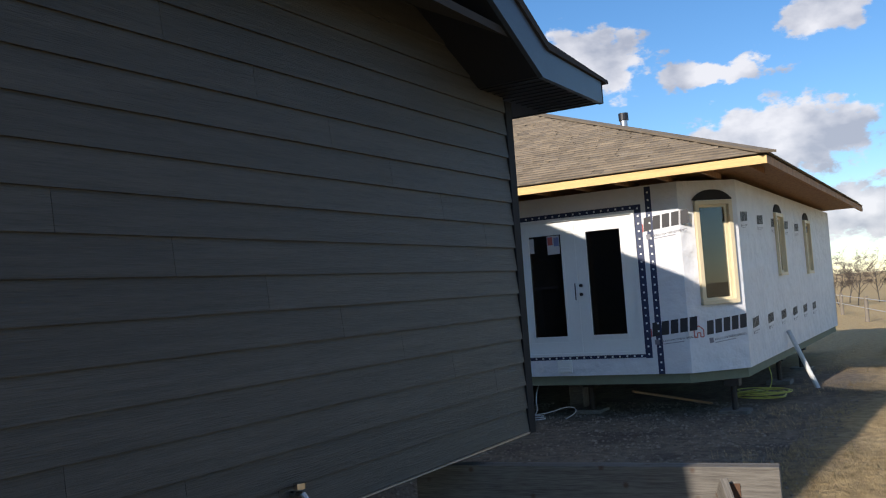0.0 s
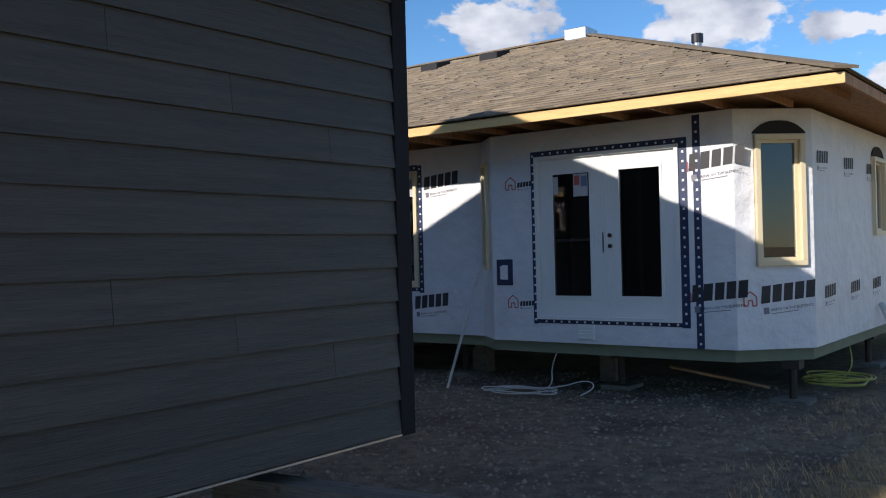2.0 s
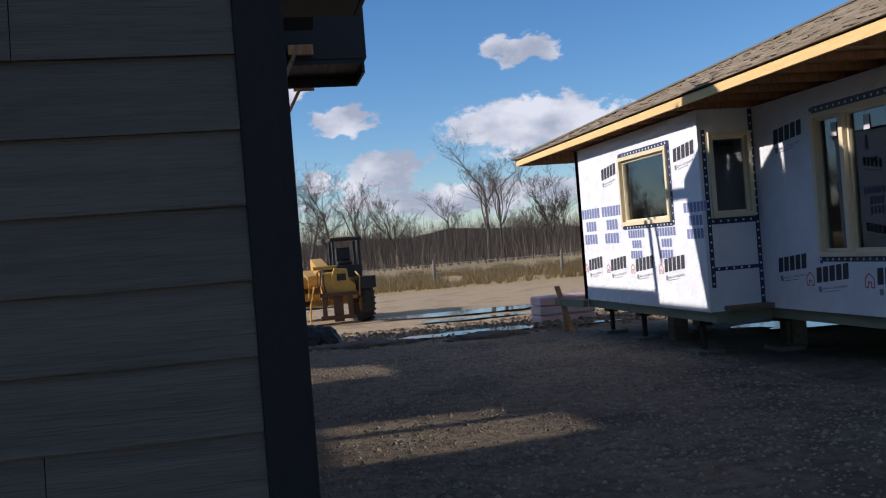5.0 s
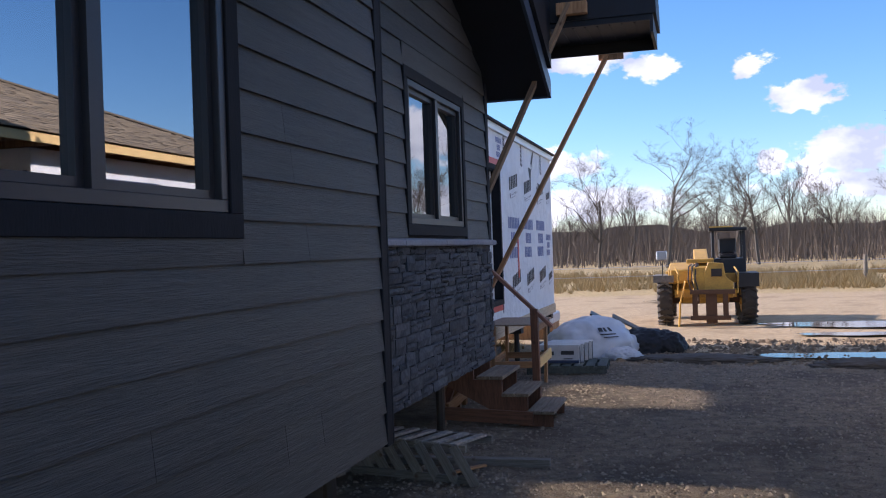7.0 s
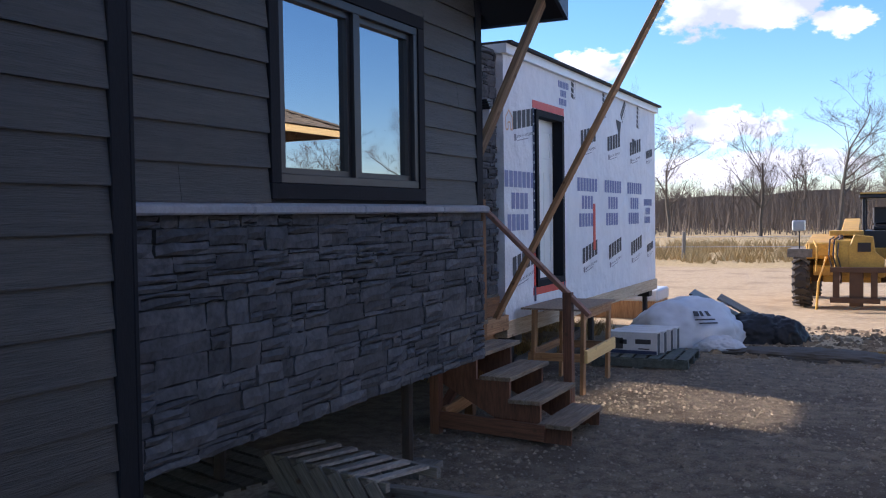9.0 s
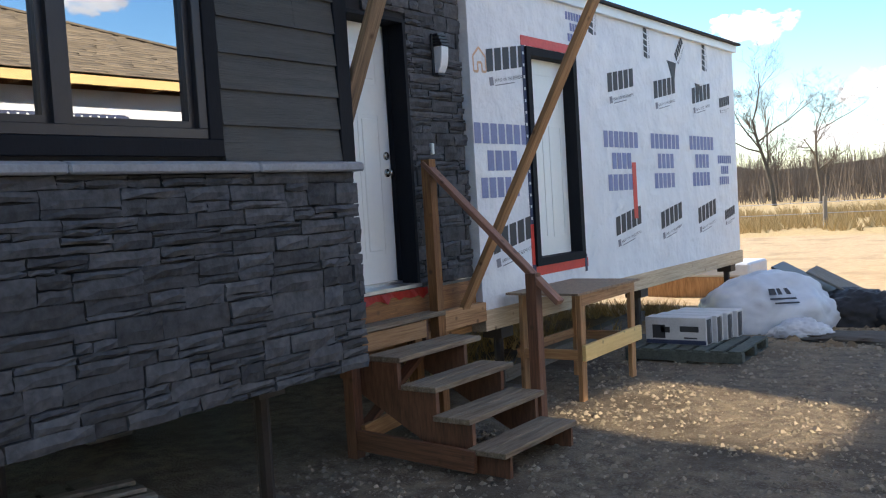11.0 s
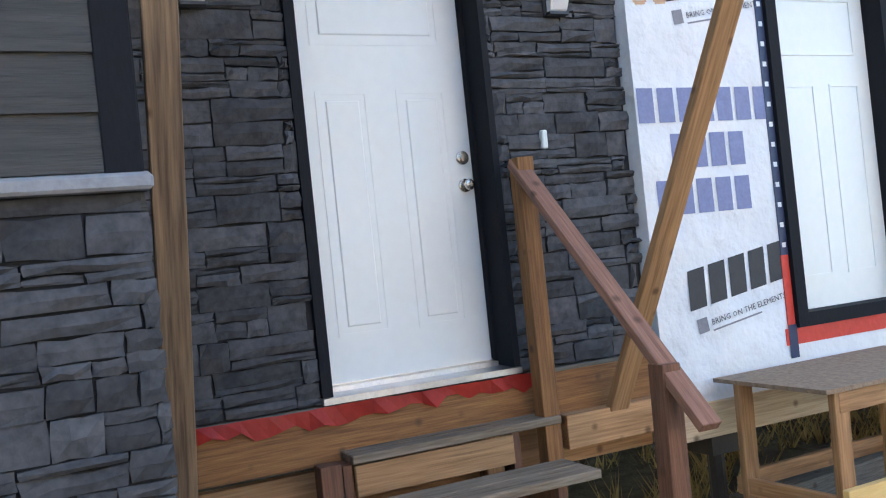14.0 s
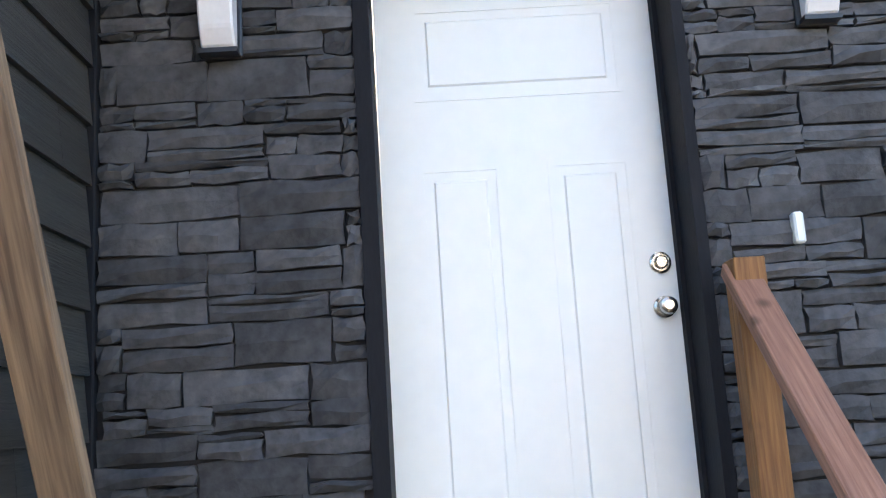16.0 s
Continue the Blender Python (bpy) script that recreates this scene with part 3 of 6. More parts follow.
# rake over the stone bay
RAKE_X = -1.64
bm = bmesh.new()
prism(bm, [(10.0, bay_rake(10.0)), (10.0, bay_rake(10.0) + 0.03), (7.95, bay_rake(7.95) + 0.03), (7.95, bay_rake(7.95))], "x", SX - 0.02, RAKE_X - 0.02)
box(bm, EX - 0.2, 9.80, bay_rake(9.8) + 0.002, SX - 0.021, 10.0, bay_rake(9.8) + 0.03)
tagged(part("rake_soffit", bm, M_SOFFIT), "black sloped soffit over the stone bay", "soffit", kind="structure")
bm = bmesh.new()
prism(bm, [(10.02, bay_rake(10.02) - 0.01), (10.02, bay_rake(10.02) + 0.17), (7.95, bay_rake(7.95) + 0.17), (7.95, bay_rake(7.95) - 0.01)], "x", RAKE_X - 0.018, RAKE_X + 0.012)
box(bm, EX - 0.2, 10.003, bay_rake(9.8) - 0.11, RAKE_X - 0.02, 10.03, bay_rake(9.8) + 0.06)
tagged(part("fascia", bm, M_FASCIA), "slate-blue rake fascia over the stone bay", "fascia", kind="structure")
# roof: ridge along the house and a cross gable over the front
bm = bmesh.new()
prism(bm, [(-1.13, ZW + 0.203), (-1.13, ZW + 0.23), (-2.4, ZW + 0.30), (-2.4, ZW + 0.24)], "y", 0.44, 5.2)
prism(bm, [(-2.402, ZW + 0.24), (-2.402, ZW + 0.30), (-6.9, ZW + 2.62), (-12.4, ZW + 0.0), (-12.4, ZW - 0.04), (-6.9, ZW + 2.442)], "y", 0.44, 9.8)
tagged(part("roof_main", bm, M_SHINGLEBLACK), "black shingled main roof of the dark house", "roof", kind="structure")
bm = bmesh.new()
prism(bm, [(0.52, ZW + 0.235), (4.72, ZW + 2.18), (7.94, ZW + 0.62), (7.94, ZW + 0.68), (4.72, ZW + 2.26), (0.52, ZW + 0.29)], "x", -6.9, -1.34)
tagged(part("roof_gable", bm, M_SHINGLEBLACK), "black shingled cross gable of the dark house", "roof", kind="structure")
bm = bmesh.new()
prism(bm, [(1.1, ZW + 0.032), (5.8, ZW + 0.032), (5.8, ZW + 1.6), (4.72, ZW + 2.1), (1.1, ZW + 0.5)], "x", -2.2, -2.02)
tagged(part("wall_pediment", bm, M_SIDING), "grey sided front gable", "wall", kind="structure")
# porch roof over the entry, propped
bm = bmesh.new()
box(bm, -3.4, 9.90, 4.10, -0.62, 10.7, 4.13)
box(bm, -0.62, 9.86, 3.98, -0.59, 10.73, 4.16)
box(bm, -3.4, 9.87, 4.10, -0.62, 9.90, 4.16)
box(bm, -3.4, 10.70, 3.98, -0.62, 10.73, 4.16)
for k in range(22):
    box(bm, -3.3 + k * 0.12, 9.92, 4.092, -3.285 + k * 0.12, 10.69, 4.10)
prism(bm, [(9.85, 4.16), (9.85, 5.05), (10.78, 4.3), (10.78, 4.16)], "x", -4.6, -0.56)
# unseen mass over the bay, added and shaped to shade the wrapped house
prism(bm, [(7.6, ZW + 0.98), (7.6, ZW + 1.03), (9.45, 5.85), (9.85, 5.5), (9.85, bay_rake(9.85) + 0.18), (7.95, bay_rake(7.95) + 0.18)], "x", -4.6, RAKE_X + 0.05)
tagged(part("porch_roof", bm, M_SOFFIT), "black boxed porch roof over the entry", "porch roof", kind="structure")
hd = thing("porch_header", (-1.2, 11.0, 4.1), "bare lumber header beam of the unfinished porch", "beam")
timber("beam", hd, M_LUMBER, (-1.20, 9.9, 4.39), (-1.20, 12.2, 4.39), 0.09, 0.13)
timber("beam", hd, M_BLACKPAINT, (-1.25, 11.97, 4.39), (-3.3, 11.97, 4.39), 0.05, 0.13)


# ---- windows and doors ----
def opening_frame(bm, axis, plane, a0, a1, z0, z1, w, d0, d1):
    """Four bars round an opening in a wall that runs along `axis`; w wide, from depth d0 to d1."""
    for u0, u1, v0, v1 in ((a0, a1, z0, z0 + w), (a0, a1, z1 - w, z1), (a0, a0 + w, z0 + w, z1 - w), (a1 - w, a1, z0 + w, z1 - w)):
        if axis == "y":
            box(bm, plane + d0, u0, v0, plane + d1, u1, v1)
        else:
            box(bm, u0, plane + d0, v0, u1, plane + d1, v1)


def window_y(name, label, x, y0, y1, z0, z1, face, frame_mat, glass, mullions=(), case=0.0, case_mat=None, outer=0.05, proud=0.02):
    """A window in a wall along y; face is +1 where it looks to +x."""
    w = thing(name, (x, (y0 + y1) / 2, z0), label, "window", kind="structure")
    if case:
        bm = bmesh.new()
        opening_frame(bm, "y", x, y0 - case, y1 + case, z0 - case, z1 + case, case - 0.002, 0.0, face * 0.03)
        part("window_casing", bm, case_mat, w, bevel=0.003)
    bm = bmesh.new()
    opening_frame(bm, "y", x, y0, y1, z0, z1, outer, -face * 0.08, face * proud)
    part("window_frame", bm, frame_mat, w, bevel=0.003)
    edges = [y0 + outer, *mullions, y1 - outer]
    for i, m in enumerate(mullions):
        bpart("mullion", w, frame_mat, (x - face * 0.08, m - 0.035, z0 + outer, x + face * (proud - 0.004), m + 0.035, z1 - outer))
    for i in range(len(edges) - 1):
        a = edges[i] + (0.035 if i else 0.0)
        b = edges[i + 1] - (0.035 if i < len(edges) - 2 else 0.0)
        bm = bmesh.new()
        opening_frame(bm, "y", x, a, b, z0 + outer, z1 - outer, 0.035, -face * 0.07, -face * 0.012)
        part("sash", bm, frame_mat, w)
        p = bpart("pane", w, glass, (x - face * 0.045, a + 0.034, z0 + outer + 0.034, x - face * 0.039, b - 0.034, z1 - outer - 0.034), label="reflective glass pane")
        p.visible_shadow = False
    return w


window_y("window_1", "black-framed casement window in the sided front wall", FX, *WIN1, 1, M_BLACKFRAME, M_GLASS_A, (3.23,), 0.1, M_TRIM)
window_y("window_2", "black-framed double casement above the stone ledge", SX, *WIN2, 1, M_BLACKFRAME, M_GLASS_A, (7.92,), 0.085, M_TRIM)


def panel_door(name, label, x, y0, y1, z0, z1, knob_y):
    """A six-foot-eight steel slab that looks to +x: one wide panel over two tall ones."""
    d = thing(name, (x, (y0 + y1) / 2, z0), label, "door", kind="structure")
    bm = bmesh.new()
    box(bm, x - 0.045, y0, z0, x, y1, z1)
    w, h = y1 - y0, z1 - z0
    for a0, a1, b0, b1 in ((0.13, 0.87, 0.765, 0.92), (0.13, 0.42, 0.10, 0.66), (0.58, 0.87, 0.10, 0.66)):
        u0, u1, v0, v1 = y0 + a0 * w, y0 + a1 * w, z0 + b0 * h, z0 + b1 * h
        opening_frame(bm, "y", x, u0, u1, v0, v1, 0.018, -0.01, 0.003)
        prism_in = 0.035
        vs = box(bm, x - 0.01, u0 + prism_in, v0 + prism_in, x + 0.005, u1 - prism_in, v1 - prism_in)
        for k in (1, 2, 5, 6):
            vs[k].co.y += 0.018 if vs[k].co.y < (u0 + u1) / 2 else -0.018
            vs[k].co.z += 0.018 if vs[k].co.z < (v0 + v1) / 2 else -0.018
    part("door_slab", bm, M_WHITE, d)
    for z, r in ((z0 + 0.86, 0.03), (z0 + 0.995, 0.026)):
        bm = bmesh.new()
        tube(bm, [(x, knob_y, z), (x + 0.008, knob_y, z), (x + 0.012, knob_y, z)], [0.034, 0.033, 0.026], 20)
        if r == 0.03:
            tube(bm, [(x + 0.01, knob_y, z), (x + 0.03, knob_y, z), (x + 0.038, knob_y, z), (x + 0.052, knob_y, z), (x + 0.062, knob_y, z), (x + 0.066, knob_y, z)],
                 [0.013, 0.013, 0.022, 0.028, 0.024, 0.014], 20)
        else:
            tube(bm, [(x + 0.01, knob_y, z), (x + 0.02, knob_y, z), (x + 0.024, knob_y, z)], [0.022, 0.021, 0.016], 20)
        part("door_knob" if r == 0.03 else "deadbolt", bm, M_NICKEL, d, "brushed nickel lockset", smooth=False)
    return d


door_1 = panel_door("door_1", "white three-panel steel entry door, closed", EX - 0.165, 10.54, 11.43, 1.155, 3.175, 11.372)
bm = bmesh.new()
box(bm, EX - 0.22, DY0, DZ0, EX + 0.035, 10.538, DZ1)
box(bm, EX - 0.22, 11.432, DZ0, EX + 0.035, DY1, DZ1)
box(bm, EX - 0.22, 10.538, 3.177, EX + 0.035, 11.432, DZ1)
box(bm, EX - 0.16, 11.418, DZ0 + 0.03, EX - 0.12, 11.432, 3.177)
part("door_frame", bm, M_TRIM, door_1, "dark door frame")
bpart("threshold", door_1, M_GALV, (EX - 0.22, DY0, 1.10, EX + 0.05, DY1, 1.128), (EX - 0.22, 10.538, 1.128, EX - 0.12, 11.432, 1.15), label="metal threshold")
bm = bmesh.new()
rng = random.Random(4)
ys = np.linspace(9.95, 11.52, 28)
top_row = [(y, 1.098 - 0.006 * rng.random()) for y in ys]
low_row = [(y, 1.058 - 0.055 * rng.random()) for y in ys]
vs_a = [bm.verts.new((EX + 0.052 + 0.008 * rng.random(), *p)) for p in top_row]
vs_b = [bm.verts.new((EX + 0.05 + 0.03 * rng.random(), *p)) for p in low_row]
for i in range(len(ys) - 1):
    bm.faces.new((vs_a[i], vs_a[i + 1], vs_b[i + 1], vs_b[i]))
bmesh.ops.solidify(bm, geom=bm.faces[:], thickness=0.002)
tagged(part("flashing_tape", bm, M_REDTAPE), "crinkled red flashing tape under the entry threshold", "tape")

# ---- wrapped garage wing ----
GX, GZ0, GZ1, GY0, GY1 = -3.1, 0.80, 3.66, 12.24, 19.05
GD = (13.16, 14.14, 1.10, 3.16)
wall_garage = wall("wall_garage", "garage wall covered in white house wrap",
                   (GX - 0.15, GY0, GZ0, GX, GD[0], GZ1), (GX - 0.15, GD[1], GZ0, GX, GY1, GZ1),
                   (GX - 0.15, GD[0], GZ0, GX, GD[1], GD[2]), (GX - 0.15, GD[0], GD[3], GX, GD[1], GZ1), mat=M_WRAP)
wall("wall_garage_end", "garage end wall covered in white house wrap", (-10.5, GY1 - 0.15, GZ0, GX - 0.15, GY1, GZ1), mat=M_WRAP)
tagged(bpart("garage_roof_edge", None, M_WHITE, (-10.5, GY0 - 0.02, GZ1, GX + 0.05, GY1 + 0.05, GZ1 + 0.10)), "white flat roof edge over the wrapped garage", "roof edge", kind="structure")
tagged(bpart("garage_roof", None, M_SHINGLEBLACK, (-10.4, GY0, GZ1 + 0.1, GX + 0.1, GY1 + 0.1, GZ1 + 0.13)), "dark drip edge and flat roof of the garage", "roof", kind="structure")
rim = tagged(timber("rim_board", None, M_PALEWOOD, (GX - 0.07, GY0, 0.71), (GX - 0.07, GY1 + 0.05, 0.71), 0.18, 0.18), "bare lumber rim board under the garage wall", "rim board", kind="structure")
tagged(bpart("garage_floor", None, M_DARKGREY, (-10.5, GY0, 0.64, GX - 0.17, GY1, 0.82)), "garage floor deck", "floor", kind="structure")
door_2 = thing("door_2", (GX, 13.6, 1.1), "white steel side door in the wrapped wall, closed", "door", kind="structure")
bm = bmesh.new()
box(bm, GX - 0.14, 13.24, 1.15, GX - 0.10, 14.06, 3.12)
for a0, a1, b0, b1 in ((13.36, 13.60, 1.35, 2.45), (13.72, 13.96, 1.35, 2.45), (13.36, 13.96, 2.62, 2.95)):
    opening_frame(bm, "y", GX - 0.10, a0, a1, b0, b1, 0.014, -0.01, 0.006)
part("door_slab", bm, M_WHITE, door_2)
bm = bmesh.new()
opening_frame(bm, "y", GX, GD[0], GD[1], GD[2], GD[3], 0.075, -0.15, 0.03)
part("door_frame", bm, M_TRIM, door_2, "dark door frame")
for nm, b in (("flashing_tape", (GX + 0.002, 13.08, 1.01, GX + 0.006, 14.22, 1.10)), ("flashing_tape", (GX + 0.002, 13.10, 1.02, GX + 0.0065, 13.155, 1.50)),
              ("flashing_tape", (GX + 0.002, 13.1, 3.17, GX + 0.006, 14.2, 3.26))):
    tagged(bpart(nm, None, M_REDTAPE, b), "red flashing tape round the side door", "tape")
tagged(bpart("flashing_tape", None, M_REDTAPE, (GX + 0.002, 15.42, 1.44, GX + 0.006, 15.52, 2.08)), "torn strip of red tape on the wrap", "tape")
for b in ((GX + 0.0065, 13.1, 0.94, GX + 0.0085, 13.16, 1.12), (GX + 0.0065, 14.15, 0.96, GX + 0.0085, 14.2, 1.14)):
    tagged(bpart("flashing_tape", None, M_TAPE, b), "navy flashing tape beside the side door", "tape")

# ---- house across the yard: plan in metres ----
BZ0, BZ1 = 0.63, 3.32
OUT = [(15.0, 0.70), (4.83, 0.70), (4.17, 1.36), (4.17, 4.62), (4.57, 5.05), (4.57, 9.86), (3.75, 9.86), (3.75, 14.53), (15.0, 14.53)]

def wrapped_wall(name, label, p, q, holes=()):
    """A wall from p to q (plan), 0.16 thick inwards, with holes (a0, a1, z0, z1) along it."""
    p, q = Vector((*p, 0)), Vector((*q, 0))
    d = (q - p).normalized()
    n = Vector((-d.y, d.x, 0))
    length = (q - p).length
    bm = bmesh.new()
    cuts = sorted(holes)
    spans, a = [], 0.0
    for h in cuts:
        spans += [(a, h[0], BZ0, BZ1), (h[0], h[1], BZ0, h[2]), (h[0], h[1], h[3], BZ1)]
        a = h[1]
    spans.append((a, length, BZ0, BZ1))
    for u0, u1, v0, v1 in spans:
        vs = box(bm, u0, 0, v0, u1, 0.16, v1)
        for v in vs:
            v.co = p + d * v.co.x - n * v.co.y + Vector((0, 0, v.co.z))
    ob = part(name, bm, M_WRAP)
    return tagged(ob, label, "wall", kind="structure"), d, n


# openings along each wall: distance from its start, heights
BX = 4.17
B_side, _, _ = wrapped_wall("wall_side", "shaded side wall of the wrapped house", OUT[0], OUT[1], [(3.4, 4.1, 1.9, 2.98), (6.6, 7.3, 1.9, 2.98)])
B_facet, F_D, F_N = wrapped_wall("wall_facet", "angled corner wall in white house wrap", OUT[1], OUT[2], [(0.10, 0.70, 1.56, 3.03)])
B_door, _, _ = wrapped_wall("wall_door", "patio door wall in white house wrap", OUT[2], OUT[3], [(0.64, 2.58, 0.92, 2.99)])
B_slant, S_D, S_N = wrapped_wall("wall_slant", "narrow angled wall in white house wrap", OUT[3], OUT[4], [(0.14, 0.44, 1.55, 3.0)])
B_mid, _, _ = wrapped_wall("wall_middle", "recessed middle wall in white house wrap", OUT[4], OUT[5], [(1.15, 3.50, 1.30, 3.01)])
B_ret, _, _ = wrapped_wall("wall_step", "step in the wall in white house wrap", OUT[5], OUT[6], [(0.07, 0.69, 1.87, 3.01)])
B_left, _, _ = wrapped_wall("wall_left", "sunlit end wall in white house wrap", (3.75, 10.021), OUT[7], [(0.739, 2.479, 1.88, 2.97)])
B_far, _, _ = wrapped_wall("wall_far", "far side wall in white house wrap", OUT[7], OUT[8])
B_rear, _, _ = wrapped_wall("wall_rear", "rear wall in white house wrap", OUT[8], OUT[0])
bm = bmesh.new()
prism(bm, [(p[0] + (0.05 if p[0] < 10 else -0.05), p[1] + (0.05 if p[1] < 6 else -0.05)) for p in OUT], "z", 0.49, 0.632)
tagged(part("rim_board", bm, M_GREENWOOD), "greenish treated rim board and floor deck under the wrapped house", "rim board", kind="structure")
bm = bmesh.new()
prism(bm, [(p[0] + (0.2 if p[0] < 10 else -0.2), p[1] + (0.2 if p[1] < 6 else -0.2)) for p in OUT], "z", 0.64, 0.70)
tagged(part("floor_inside", bm, M_INTERIOR), "bare plywood floor inside the wrapped house", "floor", kind="structure")
tagged(bpart("wall_partition", None, M_INTERIOR, (8.2, 0.9, 0.7, 8.3, 14.3, 3.3), (5.0, 5.3, 0.7, 8.2, 5.4, 3.3)), "bare partition inside the wrapped house", "wall", kind="structure")
tagged(bpart("ceiling", None, M_INTERIOR, (5.0, 0.9, 3.25, 14.8, 14.3, 3.31)), "bare ceiling inside the wrapped house", "ceiling", kind="structure")
studs = thing("stud_wall", (6.2, 6.0, 0.7), "bare lumber stud wall inside the wrapped house", "stud wall")
for k in range(16):
    bpart("stud", studs, M_LUMBER, (6.15, 1.2 + k * 0.56, 0.7, 6.25, 1.24 + k * 0.56, 3.2))

# windows of the wrapped house
window_y("window_3", "cream-framed three-part picture window", 4.57, 6.20, 8.55, 1.30, 3.01, -1, M_VINYL, M_GLASS_B, (6.86, 7.98), 0, None, 0.06, 0.05)
window_y("window_4", "cream-framed sunlit picture window", 3.75, 10.76, 12.50, 1.88, 2.97, -1, M_VINYL, M_GLASS_B, (), 0, None, 0.06, 0.05)


def turned_window(name, label, p, d, a0, a1, z0, z1):
    """A window in a wall that starts at p and runs along d, built along y and turned into place."""
    w = window_y(name, label, 0.0, a0, a1, z0, z1, 1, M_VINYL, M_GLASS_B, (), 0, None, 0.06, 0.05)
    turn = Matrix.Translation((p[0], p[1], 0)) @ Matrix.Rotation(math.atan2(d[1], d[0]) - math.pi / 2, 4, "Z")
    w.matrix_basis = turn @ w.matrix_basis
    return w


def along(p, q):
    return (Vector(q) - Vector(p)).normalized()


# a wall drawn clockwise looks to the left of its run, so window places count from its far end
turned_window("window_5", "tall cream-framed casement in the angled corner", OUT[2], along(OUT[2], OUT[1]), 0.24, 0.83, 1.56, 3.03)
turned_window("window_6", "narrow cream-framed window in the slanted wall", OUT[4], along(OUT[4], OUT[3]), 0.15, 0.45, 1.55, 3.0)
turned_window("window_7", "small cream-framed casement with a navy tape border", OUT[6], along(OUT[6], OUT[5]), 0.13, 0.75, 1.87, 3.01)
turned_window("window_8", "pale-framed window in the shaded side wall", OUT[1], along(OUT[1], OUT[0]), 2.87, 3.57, 1.9, 2.98)
turned_window("window_9", "pale-framed far window in the shaded side wall", OUT[1], along(OUT[1], OUT[0]), 6.07, 6.77, 1.9, 2.98)



def arch_cover(label, p, d, a0, a1, z):
    """A dark bow-topped piece of felt over a window head, on a wall from p along d."""
    bm = bmesh.new()
    n = 12
    rim = [(a0 + (a1 - a0) * k / n, z + 0.13 * (1 - abs(2 * k / n - 1) ** 2.6) + 0.015) for k in range(n + 1)]
    prism(bm, [(a0, z)] + rim + [(a1, z)], "y", 0.0, 0.014)
    ob = part("arched_cover", bm, M_SHINGLEBLACK)
    turn = Matrix.Translation((p[0], p[1], 0)) @ Matrix.Rotation(math.atan2(d[1], d[0]), 4, "Z")
    ob.matrix_basis = turn @ Matrix.Translation((0, -0.018, 0))
    return tagged(ob, label, "window cover")


arch_cover("dark arched felt cover over the corner casement", OUT[2], along(OUT[2], OUT[1]), 0.22, 0.85, 3.04)
arch_cover("dark arched felt cover over the side window", OUT[1], along(OUT[1], OUT[0]), 2.85, 3.59, 2.99)
arch_cover("dark arched felt cover over the far side window", OUT[1], along(OUT[1], OUT[0]), 6.05, 6.79, 2.99)

# patio doors
door_3 = thing("door_3", (BX, 2.96, 0.92), "white double patio door with two tall glass panels, closed", "door", kind="structure")
bm = bmesh.new()
opening_frame(bm, "y", BX, 2.0, 3.94, 0.92, 2.99, 0.045, 0.1, -0.03)
part("door_frame", bm, M_WHITE, door_3)
for a, b in ((2.05, 2.965), (2.975, 3.89)):
    bm = bmesh.new()
    opening_frame(bm, "y", BX, a, b, 0.965, 2.945, 0.17, 0.06, 0.015)
    box(bm, BX + 0.016, a + 0.17, 1.135, BX + 0.06, b - 0.17, 1.20)
    leaf = part("door_leaf", bm, M_WHITE, door_3, bevel=0.003)
    bm = bmesh.new()
    opening_frame(bm, "y", BX, a + 0.165, b - 0.165, 1.19, 2.78, 0.03, 0.03, 0.003)
    part("glass_bead", bm, M_WHITE, leaf)
    p = bpart("pane", leaf, M_GLASS_B, (BX + 0.034, a + 0.19, 1.21, BX + 0.04, b - 0.19, 2.76), label="dark glass pane")
    p.visible_shadow = False
bpart("astragal", door_3, M_WHITE, (BX + 0.004, 2.945, 0.97, BX + 0.014, 2.995, 2.94))
for z in (1.83, 1.96):
    bm = bmesh.new()
    tube(bm, [(BX + 0.016, 2.90, z), (BX - 0.01, 2.90, z)], 0.026, 14)
    part("lock_bore", bm, M_BLACKFRAME, door_3, "dark empty lock bore")
bpart("lock_plate", door_3, M_BLACKFRAME, (BX - 0.002, 2.985, 1.75, BX + 0.006, 3.0, 2.0))

# eaves and roof of the wrapped house
EZ0, EZ1, EXB, EYA, EYB, RX, RZ = 3.31, 3.43, 3.3, -0.03, 16.75, 9.0, 5.70
bm = bmesh.new()
box(bm, EXB, EYA, EZ0, EXB + 0.04, EYB, EZ1)
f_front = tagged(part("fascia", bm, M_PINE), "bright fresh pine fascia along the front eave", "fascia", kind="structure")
# side eaves take a browner lumber: their shade is put into the colour
tagged(bpart("fascia", None, M_LUMBER, (EXB + 0.04, EYA, EZ0, 15.6, EYA + 0.04, EZ1), (EXB + 0.04, EYB - 0.04, EZ0, 15.6, EYB, EZ1)), "fascia along the side eaves, its shade put into a browner lumber colour", "fascia", kind="structure")
bm = bmesh.new()
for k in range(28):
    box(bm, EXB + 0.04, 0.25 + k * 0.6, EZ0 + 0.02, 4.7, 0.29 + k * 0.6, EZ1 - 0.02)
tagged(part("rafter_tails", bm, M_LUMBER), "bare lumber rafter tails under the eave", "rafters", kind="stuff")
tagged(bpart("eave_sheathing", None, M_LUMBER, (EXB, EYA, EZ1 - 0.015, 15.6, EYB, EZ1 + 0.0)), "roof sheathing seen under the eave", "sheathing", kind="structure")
hip = RX - EXB
SHX, SHY0, SHY1 = EXB - 0.03, EYA - 0.03, EYB + 0.03


def roof_z(x):
    return EZ1 + 0.01 + (x - SHX) * (RZ - EZ1) / (RX - SHX)


